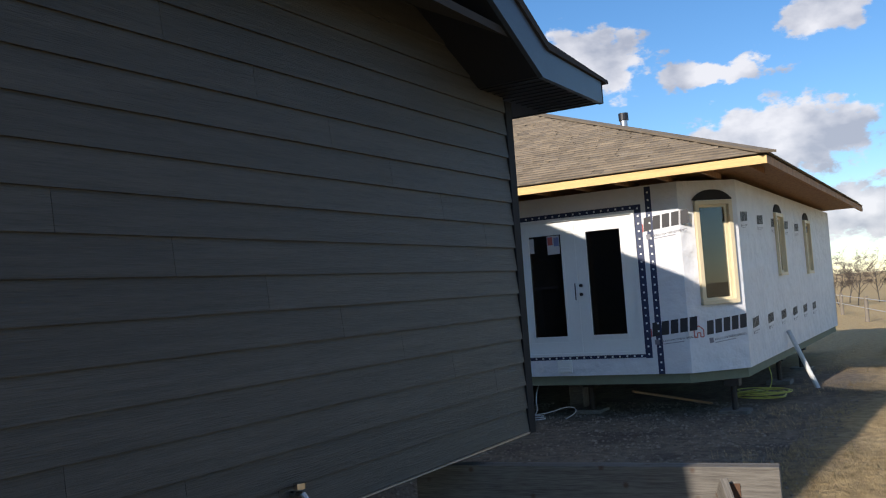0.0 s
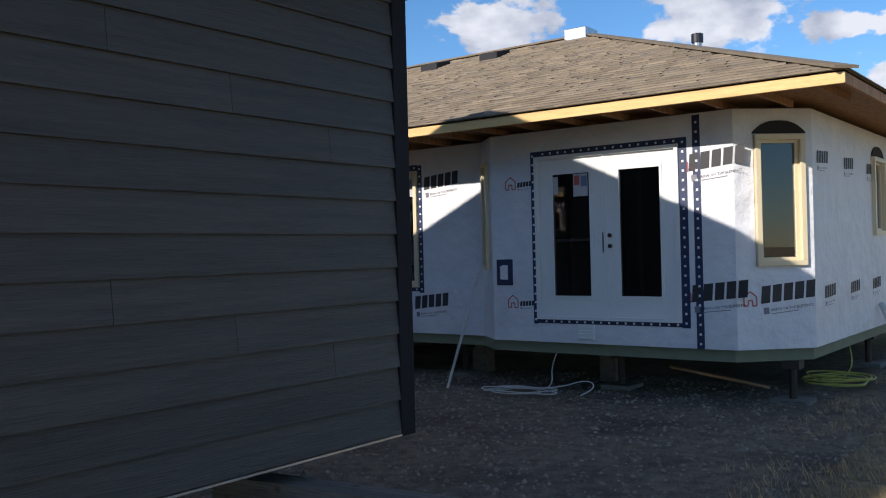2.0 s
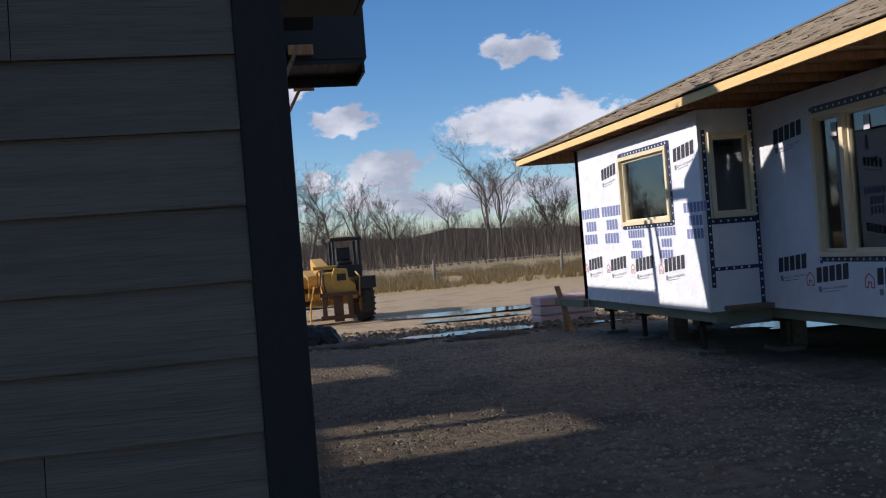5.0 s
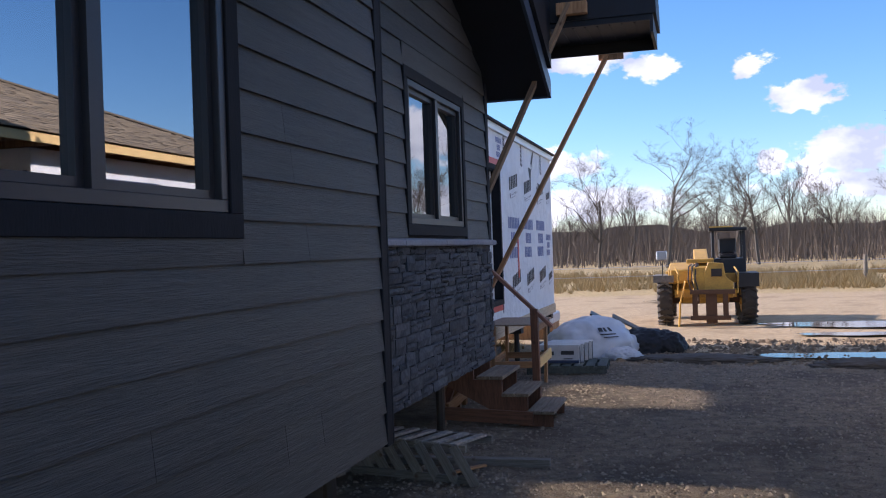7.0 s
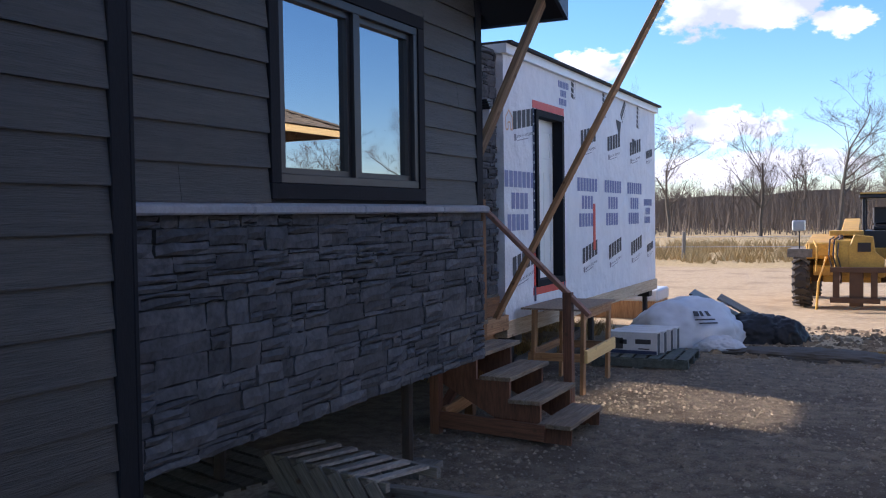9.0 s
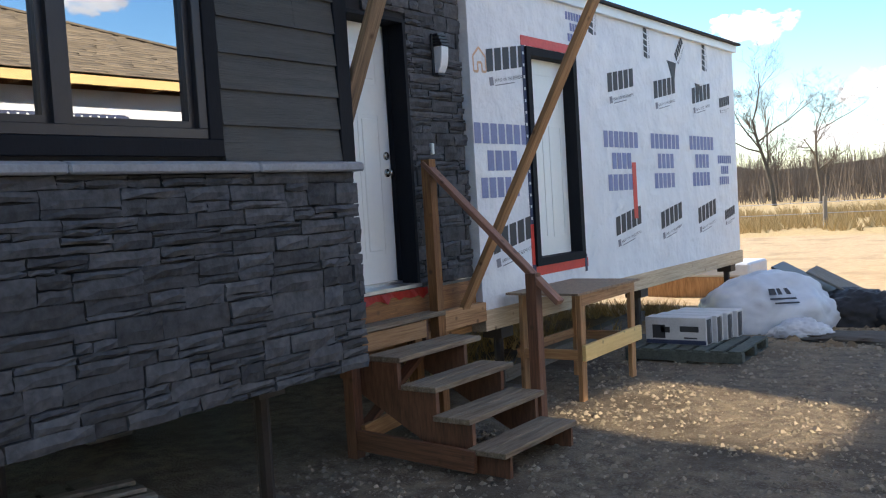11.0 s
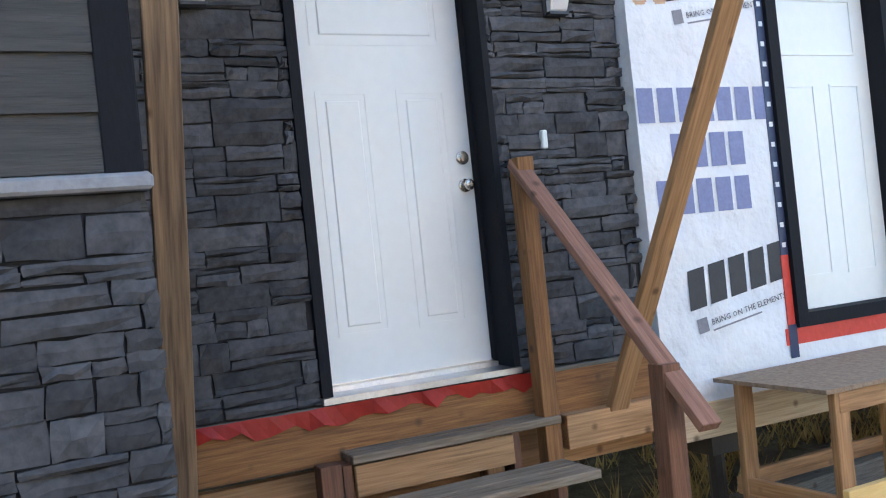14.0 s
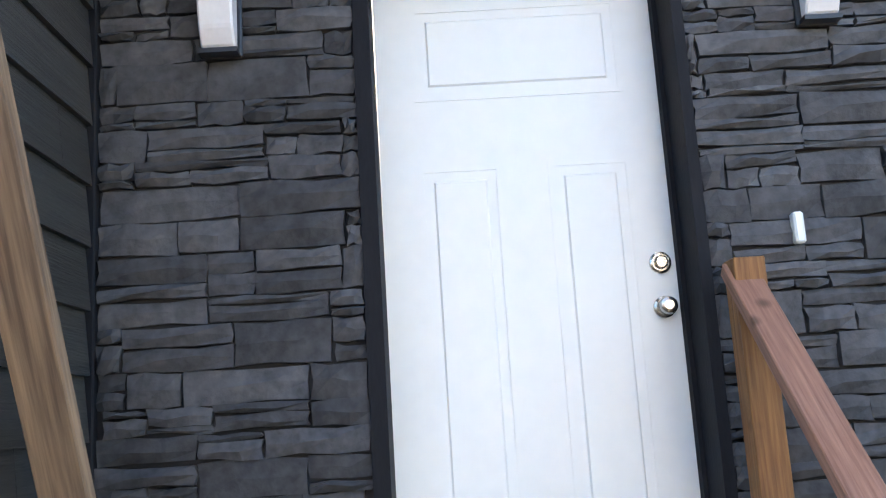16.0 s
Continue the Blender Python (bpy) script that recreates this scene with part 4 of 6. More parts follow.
bm = bmesh.new()
A, B_, C_, D_ = (SHX, SHY0), (SHX, SHY1), (15.4, SHY1), (15.4, SHY0)
R0, R1 = (RX, SHY0 + hip), (RX, SHY1 - hip)
va = [bm.verts.new((*p, EZ1 + 0.004)) for p in (A, B_, C_, D_)]
vr = [bm.verts.new((*p, RZ)) for p in (R0, R1)]
for f in ((va[1], va[0], vr[0], vr[1]), (va[0], va[3], vr[0]), (va[2], va[1], vr[1]), (va[3], va[2], vr[1], vr[0]), (va[0], va[1], va[2], va[3])):
    bm.faces.new(f)
roof_b = tagged(part("roof_wrapped_house", bm, M_SHINGLE), "brown asphalt shingle hip roof", "roof", kind="structure")
# shingle tabs on the two slopes in view, joined
sv, sf = [], []
rng = random.Random(8)
COURSE = 0.135


def tab(p00, p10, p11, p01, lift):
    i = len(sv)
    up = Vector((0, 0, 1))
    sv.extend([p00 + up * lift, p10 + up * lift, p11 + up * 0.006, p01 + up * 0.006, p00, p10])
    sf.extend([(i, i + 1, i + 2, i + 3), (i + 4, i + 5, i + 1, i)])


k, x = 0, SHX
while x < RX - 0.1:
    x1 = min(x + COURSE, RX)
    z, z1 = roof_z(x), roof_z(x1)
    lo, hi = SHY0 + (x - SHX), SHY1 - (x - SHX)
    y = lo + rng.uniform(0.0, 0.2)
    while y < hi:
        w = rng.choice((0.12, 0.18, 0.24, 0.3))
        y2 = min(y + w, hi)
        lift = rng.choice((0.010, 0.018, 0.022))
        tab(Vector((x, y2, z)), Vector((x, y, z)), Vector((x1 + 0.01, y, z1)), Vector((x1 + 0.01, y2, z1)), lift)
        y = y2
    # side slope
    y0 = SHY0 + (x - SHX)
    y1 = SHY0 + (x1 - SHX)
    xx = x + rng.uniform(0.0, 0.2)
    while xx < 14.6 - (x - SHX):
        w = rng.choice((0.18, 0.24, 0.3, 0.4))
        tab(Vector((xx, y0, z)), Vector((xx + w, y0, z)), Vector((xx + w, y1 + 0.01, z1)), Vector((xx, y1 + 0.01, z1)), 0.014)
        xx += w
    x = x1
me = bpy.data.meshes.new("shingles")
me.from_pydata(sv, [], sf)
me.materials.append(M_SHINGLE)
sh = new("shingles", me)
sh.parent = roof_b
tagged(sh, "overlapping brown shingle tabs", kind="stuff")
bm = bmesh.new()
for a, b in (((SHX, SHY0, EZ1 + 0.02), (RX, SHY0 + hip, RZ + 0.02)), ((SHX, SHY1, EZ1 + 0.02), (RX, SHY1 - hip, RZ + 0.02)), ((RX, SHY0 + hip, RZ + 0.01), (RX, SHY1 - hip, RZ + 0.01))):
    beam(bm, a, b, 0.24, 0.03)
part("ridge_cap", bm, M_SHINGLE, roof_b)
for i, y in enumerate((7.3, 8.7, 10.2, 11.6)):
    v = thing("roof_vent", (8.3, y, roof_z(8.3)), "low brown box roof vent below the ridge", "roof vent", "vents on the wrapped house")
    bm = bmesh.new()
    prism(bm, [(8.1, roof_z(8.1) - 0.03), (8.1, roof_z(8.1) + 0.14), (8.55, roof_z(8.1) + 0.24), (8.55, roof_z(8.55) - 0.03)], "y", y - 0.2, y + 0.2)
    part("vent_hood", bm, M_SHINGLEBLACK if i < 3 else M_GALV, v, bevel=0.01)
v = thing("roof_vent", (8.6, 6.0, roof_z(8.6)), "pale metal roof vent at the ridge end", "roof vent", "vents on the wrapped house")
bpart("vent_hood", v, M_GALV, (8.75, 5.6, roof_z(8.75) - 0.06, 9.2, 6.05, roof_z(8.95) + 0.13), bevel=0.01)
v = thing("roof_pipe", (8.4, 3.4, 4.6), "galvanised plumbing pipe with a dark cap on the roof", "roof pipe")
bm = bmesh.new()
tube(bm, [(8.4, 3.4, 4.5), (8.4, 3.4, 5.18)], 0.07, 14)
part("pipe", bm, M_GALV, v)
bm = bmesh.new()
tube(bm, [(8.4, 3.4, 5.1), (8.4, 3.4, 5.24)], 0.095, 14)
part("cap", bm, M_BLACKFRAME, v)

# navy flashing tape
def tape(label, *boxes):
    """Each strip is a part; pale fastener dots run along the long strips."""
    t = thing("flashing_tape", boxes[0][:3], label, "tape")
    for b in boxes:
        s = bpart("tape_strip", t, M_TAPE, b)
        d = [b[3] - b[0], b[4] - b[1], b[5] - b[2]]
        k = d.index(max(d))
        n = int(d[k] / 0.11)
        bm = bmesh.new()
        for i in range(n):
            c = [(b[0] + b[3]) / 2, (b[1] + b[4]) / 2, (b[2] + b[5]) / 2]
            c[k] = b[k] + 0.055 + i * 0.11
            e = [0.013, 0.013, 0.013]
            e[d.index(min(d))] = min(d) / 2 + 0.0015
            box(bm, c[0] - e[0], c[1] - e[1], c[2] - e[2], c[0] + e[0], c[1] + e[1], c[2] + e[2])
        if n:
            tagged(part("fastener_dots", bm, M_WHITE, s, "pale fastener dots"), kind="stuff")
        else:
            bm.free()
    return t


tape("navy flashing tape round the patio door", (BX - 0.004, 1.90, 0.86, BX - 0.0005, 2.0, 3.06), (BX - 0.004, 3.94, 0.86, BX - 0.0005, 4.0, 3.06),
     (BX - 0.004, 2.0, 2.99, BX - 0.0005, 3.94, 3.06), (BX - 0.004, 2.0, 0.87, BX - 0.0005, 3.94, 0.92))
tape("vertical navy seam tape beside the patio door", (BX - 0.004, 1.74, 0.63, BX - 0.0005, 1.83, 3.3))
tape("navy flashing tape round the picture window", (4.566, 6.12, 1.22, 4.5695, 6.2, 3.09), (4.566, 8.55, 1.22, 4.5695, 8.6, 3.09), (4.566, 6.2, 3.01, 4.5695, 8.55, 3.10), (4.566, 6.2, 1.24, 4.5695, 8.55, 1.30))
tape("navy flashing tape round the sunlit window", (3.746, 10.70, 1.83, 3.7495, 10.76, 3.03), (3.746, 12.5, 1.83, 3.7495, 12.55, 3.03), (3.746, 10.76, 2.97, 3.7495, 12.5, 3.04), (3.746, 10.76, 1.82, 3.7495, 12.5, 1.88))
tape("navy seam tape below the small casement", (3.83, 9.856, 1.79, 4.52, 9.8595, 1.87), (3.80, 9.856, 0.95, 3.86, 9.8595, 3.05), (4.50, 9.856, 0.63, 4.56, 9.8595, 3.3), (3.86, 9.856, 1.17, 4.5, 9.8595, 1.22))
tape("navy flashing tape with pale fasteners beside the side door", (GX + 0.002, 13.105, 1.5, GX + 0.006, 13.158, 3.17))
tb = thing("outlet_box", (BX, 4.4, 1.5), "wall outlet box taped in navy beside the patio door", "outlet box")
bm = bmesh.new()
opening_frame(bm, "y", BX, 4.31, 4.56, 1.35, 1.69, 0.075, 0.0, -0.006)
part("tape", bm, M_TAPE, tb)
bpart("box", tb, M_WHITE, (BX - 0.03, 4.40, 1.43, BX, 4.49, 1.60))
vent = thing("wall_vent", (BX, 3.25, 0.8), "white square louvred wall vent under the patio door", "wall vent")
bpart("body", vent, M_WHITE, (BX - 0.03, 3.13, 0.68, BX, 3.36, 0.87), bevel=0.006)
for k in range(4):
    bpart("louvre", vent, M_WHITE, (BX - 0.045, 3.15, 0.70 + k * 0.042, BX - 0.03, 3.34, 0.715 + k * 0.042))

# window stickers


def sticker(x, y, z, h=0.28, w=0.2):
    s = thing("window_sticker", (x, y, z), "white window sticker with a red and a blue patch", "sticker")
    bpart("sheet", s, M_CARTON, (x - 0.002, y - w / 2, z - h / 2, x, y + w / 2, z + h / 2))
    bpart("patch", s, M_REDPRINT, (x - 0.004, y + 0.01, z + 0.0, x - 0.002, y + w / 2 - 0.01, z + h / 2 - 0.02))
    bpart("patch", s, M_BLUEPRINT, (x - 0.004, y - w / 2 + 0.01, z - 0.02, x - 0.002, y - 0.01, z + h / 2 - 0.03))


sticker(BX + 0.03, 3.30, 2.60)
sticker(4.60, 6.42, 2.78)
for y in (7.62, 8.2):
    s = bpart("window_sticker", None, M_CARTON, (4.598, y - 0.05, 2.70, 4.6, y + 0.05, 2.86))
    tagged(s, "small plain white sticker on the picture window", "sticker", "stickers on the picture window")
ws = bpart("window_sticker", None, M_CARTON, (BX + 0.029, 3.62, 2.5, BX + 0.031, 3.74, 2.72))
tagged(ws, "plain white window sticker on the patio door", "sticker")


# ---- printed marks on the wrap: plain bars and shapes in the print's colours ----
def flat_mesh(name, mat, *quads):
    bm = bmesh.new()
    for q in quads:
        bm.faces.new([bm.verts.new((*p, 0)) for p in q])
    me = bpy.data.meshes.new(name)
    bm.to_mesh(me)
    bm.free()
    me.materials.append(mat)
    return me


def rect(u0, u1, v0, v1, s=0.0):
    return ((u0, v0), (u1, v0), (u1 + s, v1), (u0 + s, v1))


def outline_quads():
    pts = [(0, 0), (0, 0.1), (0.075, 0.16), (0.15, 0.1), (0.15, 0), (0.1, 0), (0.1, 0.06), (0.05, 0.06), (0.05, 0), (0, 0)]
    for a, b in zip(pts, pts[1:]):
        d = Vector((b[0] - a[0], b[1] - a[1])).normalized() * 0.008
        yield ((a[0] - d.y, a[1] + d.x), (a[0] + d.y, a[1] - d.x), (b[0] + d.y, b[1] - d.x), (b[0] - d.y, b[1] + d.x))


P_SLANT = flat_mesh("print_block", M_PRINT, rect(0, 0.098, 0, 0.175, 0.03))
P_LINE = flat_mesh("print_line", M_GREYPRINT, rect(0.10, 0.40, -0.118, -0.110))


def word_mesh(name, body, size, mat, x, y):
    """Lettering as a flat mesh, its lower left corner at x, y."""
    cu = bpy.data.curves.new(name, "FONT")
    cu.body, cu.size, cu.resolution_u = body, size, 1
    ob = new(name, cu)
    me = bpy.data.meshes.new_from_object(ob)
    bpy.data.objects.remove(ob)
    me.name = name
    me.materials.clear()
    me.materials.append(mat)
    me.transform(Matrix.Translation((x, y, 0)))
    return me


P_WORDS = word_mesh("print_slogan", "BRING ON THE ELEMENTS.", 0.039, M_PRINT, 0.10, -0.09)
P_SQUARE = flat_mesh("print_square", M_GREYPRINT, rect(0.02, 0.08, -0.11, -0.045))
P_BLUE = flat_mesh("print_block", M_BLUEPRINT, rect(0, 0.078, 0, 0.135))
P_HOUSE = [flat_mesh("print_outline", m, *outline_quads()) for m in (M_REDPRINT, M_ORANGEPRINT)]


def mark(kind, origin, d, scale=1.0, tilt=0.0, shade=0, label=""):
    """A printed mark on a wall at origin, running along d: plain slanted blocks, rows of blue blocks or a house outline."""
    d = Vector((d[0], d[1], 0)).normalized()
    up = Vector((0, 0, 1))
    out = d.cross(up)
    m = Matrix((d, up, out)).transposed().to_4x4()
    if kind == "house":
        ob = new("printed_house_outline", P_HOUSE[shade])
        tagged(ob, "small red house outline printed on the wrap" if not shade else "faded orange house outline printed on the wrap", "print", "outlines on the wrap")
    else:
        ob = new("printed_mark" if kind == "dark" else "printed_block_rows")
        if kind == "dark":
            tagged(ob, label or "slanted black print on the white house wrap", "print", "black prints on the wrap")
            pieces = [(P_SLANT, 0.122 * k, 0) for k in range(5)] + [(P_LINE, 0, 0), (P_WORDS, 0, 0), (P_SQUARE, 0, 0)]
        else:
            tagged(ob, label or "three rows of blue print on the house wrap", "print", "blue prints on the wrap")
            pieces = [(P_BLUE, u + k * 0.098, row) for row, n, u in ((0.36, 7, 0.0), (0.18, 4, 0.14), (0.0, 5, 0.05)) for k in range(n)]
        for me, u, v in pieces:
            o = new(me.name.split(".")[0], me)
            o.location = (u, v, 0)
            o.parent = ob
    ob.matrix_world = Matrix.Translation(Vector(origin) + out * 0.0035) @ m @ Matrix.Rotation(tilt, 4, "Z") @ Matrix.Scale(scale, 4)
    return ob


# garage wall, read along +y
UP = (0, 1)
for y in (12.45, 14.93, 16.18, 17.42, 18.45):
    w = 1.0 if y < 18.3 else 0.62
    mark("dark", (GX, y, 1.27), UP, 1.16 * w, 0.16)
    if y > 12.5:
        mark("dark", (GX, y - 0.04, 2.84), UP, 1.16 * w, 0.16)
    mark("blue", (GX, y - 0.2, 1.77), UP, 1.32 * w)
mark("dark", (GX, 12.5, 2.87), UP, 1.12, 0.15)
mark("house", (GX, 12.3, 2.86), UP, 1.3, 0.05, 1)
for y, z, t in ((14.6, 3.42, 1.5), (16.0, 3.3, 1.55), (16.9, 3.35, 0.8), (17.9, 3.3, 1.5)):
    mark("dark", (GX, y, z), UP, 0.6, t)
mark("blue", (GX, 14.0, 3.3), UP, 0.6)
# house across the yard: its front is read along -y
DN = (0, -1)
for y, z in ((1.98, 1.16), (1.98, 2.66)):
    mark("dark", (BX - 0.001, y - 0.1, z), DN, 1.1, 0.1)
    mark("house", (BX, y + 0.06, z), DN, 1.0)
for y, z in ((4.55, 1.06), (4.55, 2.6)):
    mark("house", (BX, y - 0.16, z), DN, 1.0)
    mark("dark", (BX, y - 0.34, z + 0.02), DN, 0.36, 0.05)
for y in (8.9, 7.8, 6.5):
    mark("dark", (4.57, y - 0.2, 0.98), DN, 1.05, 0.1)
    mark("house", (4.57, y, 0.95), DN, 1.0)
mark("dark", (4.57, 6.08, 2.72), DN, 1.05, 0.1)
mark("dark", (4.57, 9.4, 2.75), DN, 1.05, 0.1)
mark("dark", (4.57, 9.5, 1.1), DN, 1.05, 0.1)
for k in range(4):
    mark("dark", (3.75, 14.2 - k * 1.02, 1.15), DN, 1.1, 0.1)
    mark("house", (3.75, 14.38 - k * 1.02, 1.13), DN, 0.9)
for y in (14.35, 13.4):
    mark("blue", (3.75, y, 1.62), DN, 1.25)
for y in (12.35, 11.3):
    mark("blue", (3.75, y, 1.36), DN, 0.9)
mark("dark", (3.75, 13.3, 2.68), DN, 1.05, 0.1)
mark("dark", (3.75, 10.6, 2.7), DN, 1.05, 0.1)
mark("blue", (3.75, 10.4, 1.62), DN, 1.0)
fd = along(OUT[2], OUT[1])
mark("dark", (OUT[2][0] + fd.x * 0.28, OUT[2][1] + fd.y * 0.28, 1.14), fd, 1.1, 0.1)
mark("house", (OUT[2][0] + fd.x * 0.08, OUT[2][1] + fd.y * 0.08, 1.12), fd, 1.0)
for k in range(6):
    mark("dark", (5.2 + k * 1.2, 0.70, 1.16), (1, 0), 0.8, 0.05)
    mark("dark", (5.0 + k * 1.2, 0.70, 2.72), (1, 0), 0.8, 0.05)

# ---- piers and blocking ----
def pier(at, z, group, label="dark adjustable steel pier on a wooden pad"):
    p = thing("steel_pier", at, label, "pier", group)
    x, y, g = at
    bpart("pad", p, M_GREYWOOD, (x - 0.2, y - 0.2, g - 0.03, x + 0.2, y + 0.2, g + 0.05))
    bm = bmesh.new()
    tube(bm, [(x, y, g + 0.05), (x, y, z - 0.1)], 0.045, 8)
    part("tube", bm, M_STEEL, p)
    bpart("plate", p, M_STEEL, (x - 0.1, y - 0.1, z - 0.1, x + 0.1, y + 0.1, z))
    return p


base_pier = pier((4.75, 0.95, 0.0), 0.49, "piers under the wrapped house")
for x, y in ((4.9, 3.15), (5.05, 5.75), (4.85, 7.55), (5.0, 10.2), (5.2, 13.05), (4.1, 12.8), (4.15, 14.3), (4.0, 10.6), (8.5, 0.98), (10.8, 0.95), (9, 4.5), (9, 8.5), (9, 12.5), (12, 6.5), (12, 10.5)):
    copy_thing(base_pier, Matrix.Translation((x, y, 0)))
a_pier = pier((-2.5, 6.1, 0.0), 0.81, "piers under the dark house", "dark steel pier on a pad in the shadow under the house")
for x, y in ((-2.6, 1.5), (-2.9, 3.8), (-2.7, 9.3), (-3.6, 8.2), (-5.5, 2.0), (-5.5, 6.0), (-5.5, 10.0), (-8.5, 2), (-8.5, 6), (-8.5, 10)):
    copy_thing(a_pier, Matrix.Translation((x, y, 0)))
g_pier = pier((-3.2, 15.6, 0.0), 0.62, "piers under the garage", "rusty steel screw pier under the garage rim")
for x, y in ((-3.2, 12.6), (-3.2, 18.7), (-6.5, 14), (-6.5, 18), (-9.5, 14), (-9.5, 18)):
    copy_thing(g_pier, Matrix.Translation((x, y, 0)))
for x, y in ((5.5, 3.6), (5.3, 5.6), (5.2, 7.75), (5.3, 10.4), (4.5, 12.4)):
    b = thing("cribbing", (x, y, 0), "short timber block under the wrapped house", "timber block", "timber blocks under the house")
    bpart("block", b, M_GREYWOOD, (x - 0.12, y - 0.12, -0.03, x + 0.12, y + 0.12, 0.49), bevel=0.008)
sb = thing("support_beam", (3.6, 15.4, 0.5), "pale wooden beam end sticking out under the wrapped house", "beam")
timber("beam", sb, M_GREENWOOD, (3.7, 14.4, 0.56), (3.55, 15.55, 0.56), 0.1, 0.14)
timber("leg", sb, M_LUMBER, (3.6, 15.3, -0.02), (3.6, 15.3, 0.49), 0.08, 0.08, up=(0, 1, 0))
timber("brace", sb, M_LUMBER, (3.6, 14.9, -0.02), (3.55, 15.5, 0.85), 0.04, 0.1, up=(1, 0, 0))

# leaning white pipe, cables
lp = thing("leaning_pipe", (3.75, 5.15, 0), "long pale stick leaning on the wrapped wall", "stick")
bm = bmesh.new()
tube(bm, [(3.75, 5.12, -0.02), (4.15, 4.80, 1.62)], 0.018, 10)
part("pipe", bm, M_CABLE, lp)
lp = thing("leaning_pipe", (7.7, 0.3, 0), "white pipe leaning on the shaded side wall", "pipe")
bm = bmesh.new()
tube(bm, [(7.6, 0.22, -0.02), (7.9, 0.66, 0.95)], 0.04, 10)
part("pipe", bm, M_CABLE, lp)


def cable(name, label, mat, pts, r):
    cu = bpy.data.curves.new(name, "CURVE")
    cu.dimensions, cu.bevel_depth, cu.bevel_resolution = "3D", r, 1
    sp = cu.splines.new("NURBS")
    sp.points.add(len(pts) - 1)
    for q, p in zip(sp.points, pts):
        q.co = (*p, 1)
    sp.order_u, sp.use_endpoint_u = 3, True
    cu.materials.append(mat)
    return tagged(new(name, cu), label, "cable")


rng = random.Random(12)
coil = [(4.45, 3.75, 0.62), (4.3, 3.85, 0.35), (4.1, 3.7, 0.06)]
for k in range(34):
    a = k * 0.62
    r = 0.17 + 0.27 * rng.random()
    coil.append((3.75 + 0.8 * r * math.cos(a), 3.95 + 1.5 * r * math.sin(a), 0.035 + 0.0012 * k + 0.015 * rng.random()))
coil += [(3.8, 3.5, 0.1), (3.9, 3.1, 0.24), (3.85, 2.95, 0.14), (3.8, 3.15, 0.05)]
cable("cable_coil", "loose coil of white cable on the gravel", M_CABLE, coil, 0.007)
coil = [(6.9, 0.9, 0.6), (6.75, 0.75, 0.3)]
for k in range(50):
    a = k * 0.6
    r = 0.3 + 0.2 * rng.random()
    coil.append((6.3 + 1.1 * r * math.cos(a), 0.85 + r * math.sin(a), 0.04 + 0.002 * k))
cable("cable_coil", "loose coil of yellow cable under the shaded wall", M_YCABLE, coil, 0.009)

# timber beam sticking out under the gable
tb = thing("timber_beam", (-2.7, 0.0, 0.4), "weathered grey timber beam sticking out from under the gable", "beam")
timber("beam", tb, M_GREYWOOD, (-2.9, 1.5, 0.58), (-2.62, -0.95, 0.58), 0.09, 0.28)
timber("beam", tb, M_GREYWOOD, (-2.8, 1.5, 0.575), (-2.52, -0.93, 0.575), 0.09, 0.27)
timber("brace", tb, M_GREYWOOD, (-2.75, -0.62, 0.62), (-3.05, -0.8, 0.28), 0.05, 0.14)
bpart("plate", tb, M_RUST, (-2.70, -0.72, 0.5, -2.694, -0.58, 0.62), label="rusty bracket plate")
for y in (-0.7, 0.7):
    bpart("block", tb, M_GREYWOOD, (-2.85, y - 0.12, -0.04, -2.5, y + 0.12, 0.2), (-2.82, y - 0.1, 0.2, -2.53, y + 0.1, 0.445))
hb = thing("hose_tap", (-4.94, GY, 0.97), "small brass and steel hose tap on the gable siding", "tap")
bm = bmesh.new()
tube(bm, [(-4.94, GY - 0.02, 0.97), (-4.94, GY - 0.1, 0.97), (-4.94, GY - 0.14, 0.92)], 0.018, 10)
part("spout", bm, M_NICKEL, hb)
bm = bmesh.new()
tube(bm, [(-4.94, GY - 0.08, 1.0), (-4.94, GY - 0.08, 1.03)], 0.032, 10)
part("handle", bm, M_NICKEL, hb)

# ---- ledge and entry fittings ----
for i, (a, b) in enumerate(((5.86, 6.85), (6.853, 7.9), (7.903, 8.95), (8.953, 9.75))):
    l = bpart("stone_ledge", None, M_LEDGE, (SX, a, 1.965, SX + 0.075, b, 2.025), bevel=0.01)
    tagged(l, "pale grey cast stone ledge on top of the ledge stone", "ledge", "ledge pieces")
    for v in l.data.vertices:
        if v.co.z > 2.015 and v.co.x > SX + 0.03:
            v.co.z -= 0.012


def wall_lamp(y):
    w = thing("wall_lamp", (EX + 0.02, y, 2.84), "black outdoor wall lamp with a curved white lens, unlit", "wall lamp", "lamps beside the entry door")
    x = EX + 0.028
    bpart("back_plate", w, M_BLACKFRAME, (x, y - 0.062, 2.83, x + 0.02, y + 0.062, 3.17), bevel=0.005)
    bm = bmesh.new()
    prism(bm, [(x + 0.02, 2.845), (x + 0.055, 2.85), (x + 0.085, 2.90), (x + 0.10, 2.98), (x + 0.105, 3.06), (x + 0.02, 3.06)], "y", y - 0.05, y + 0.05)
    part("lens", bm, M_OPAL, w, "frosted white lens", bevel=0.006)
    for k in range(4):
        bpart("hood_rib", w, M_BLACKFRAME, (x + 0.02, y - 0.058, 3.063 + k * 0.027, x + 0.112 - 0.012 * k, y + 0.058, 3.082 + k * 0.027), bevel=0.003)
    bpart("base_clip", w, M_BLACKFRAME, (x + 0.02, y - 0.055, 2.832, x + 0.06, y + 0.055, 2.846))
    w.location.z -= 0.035
    return w


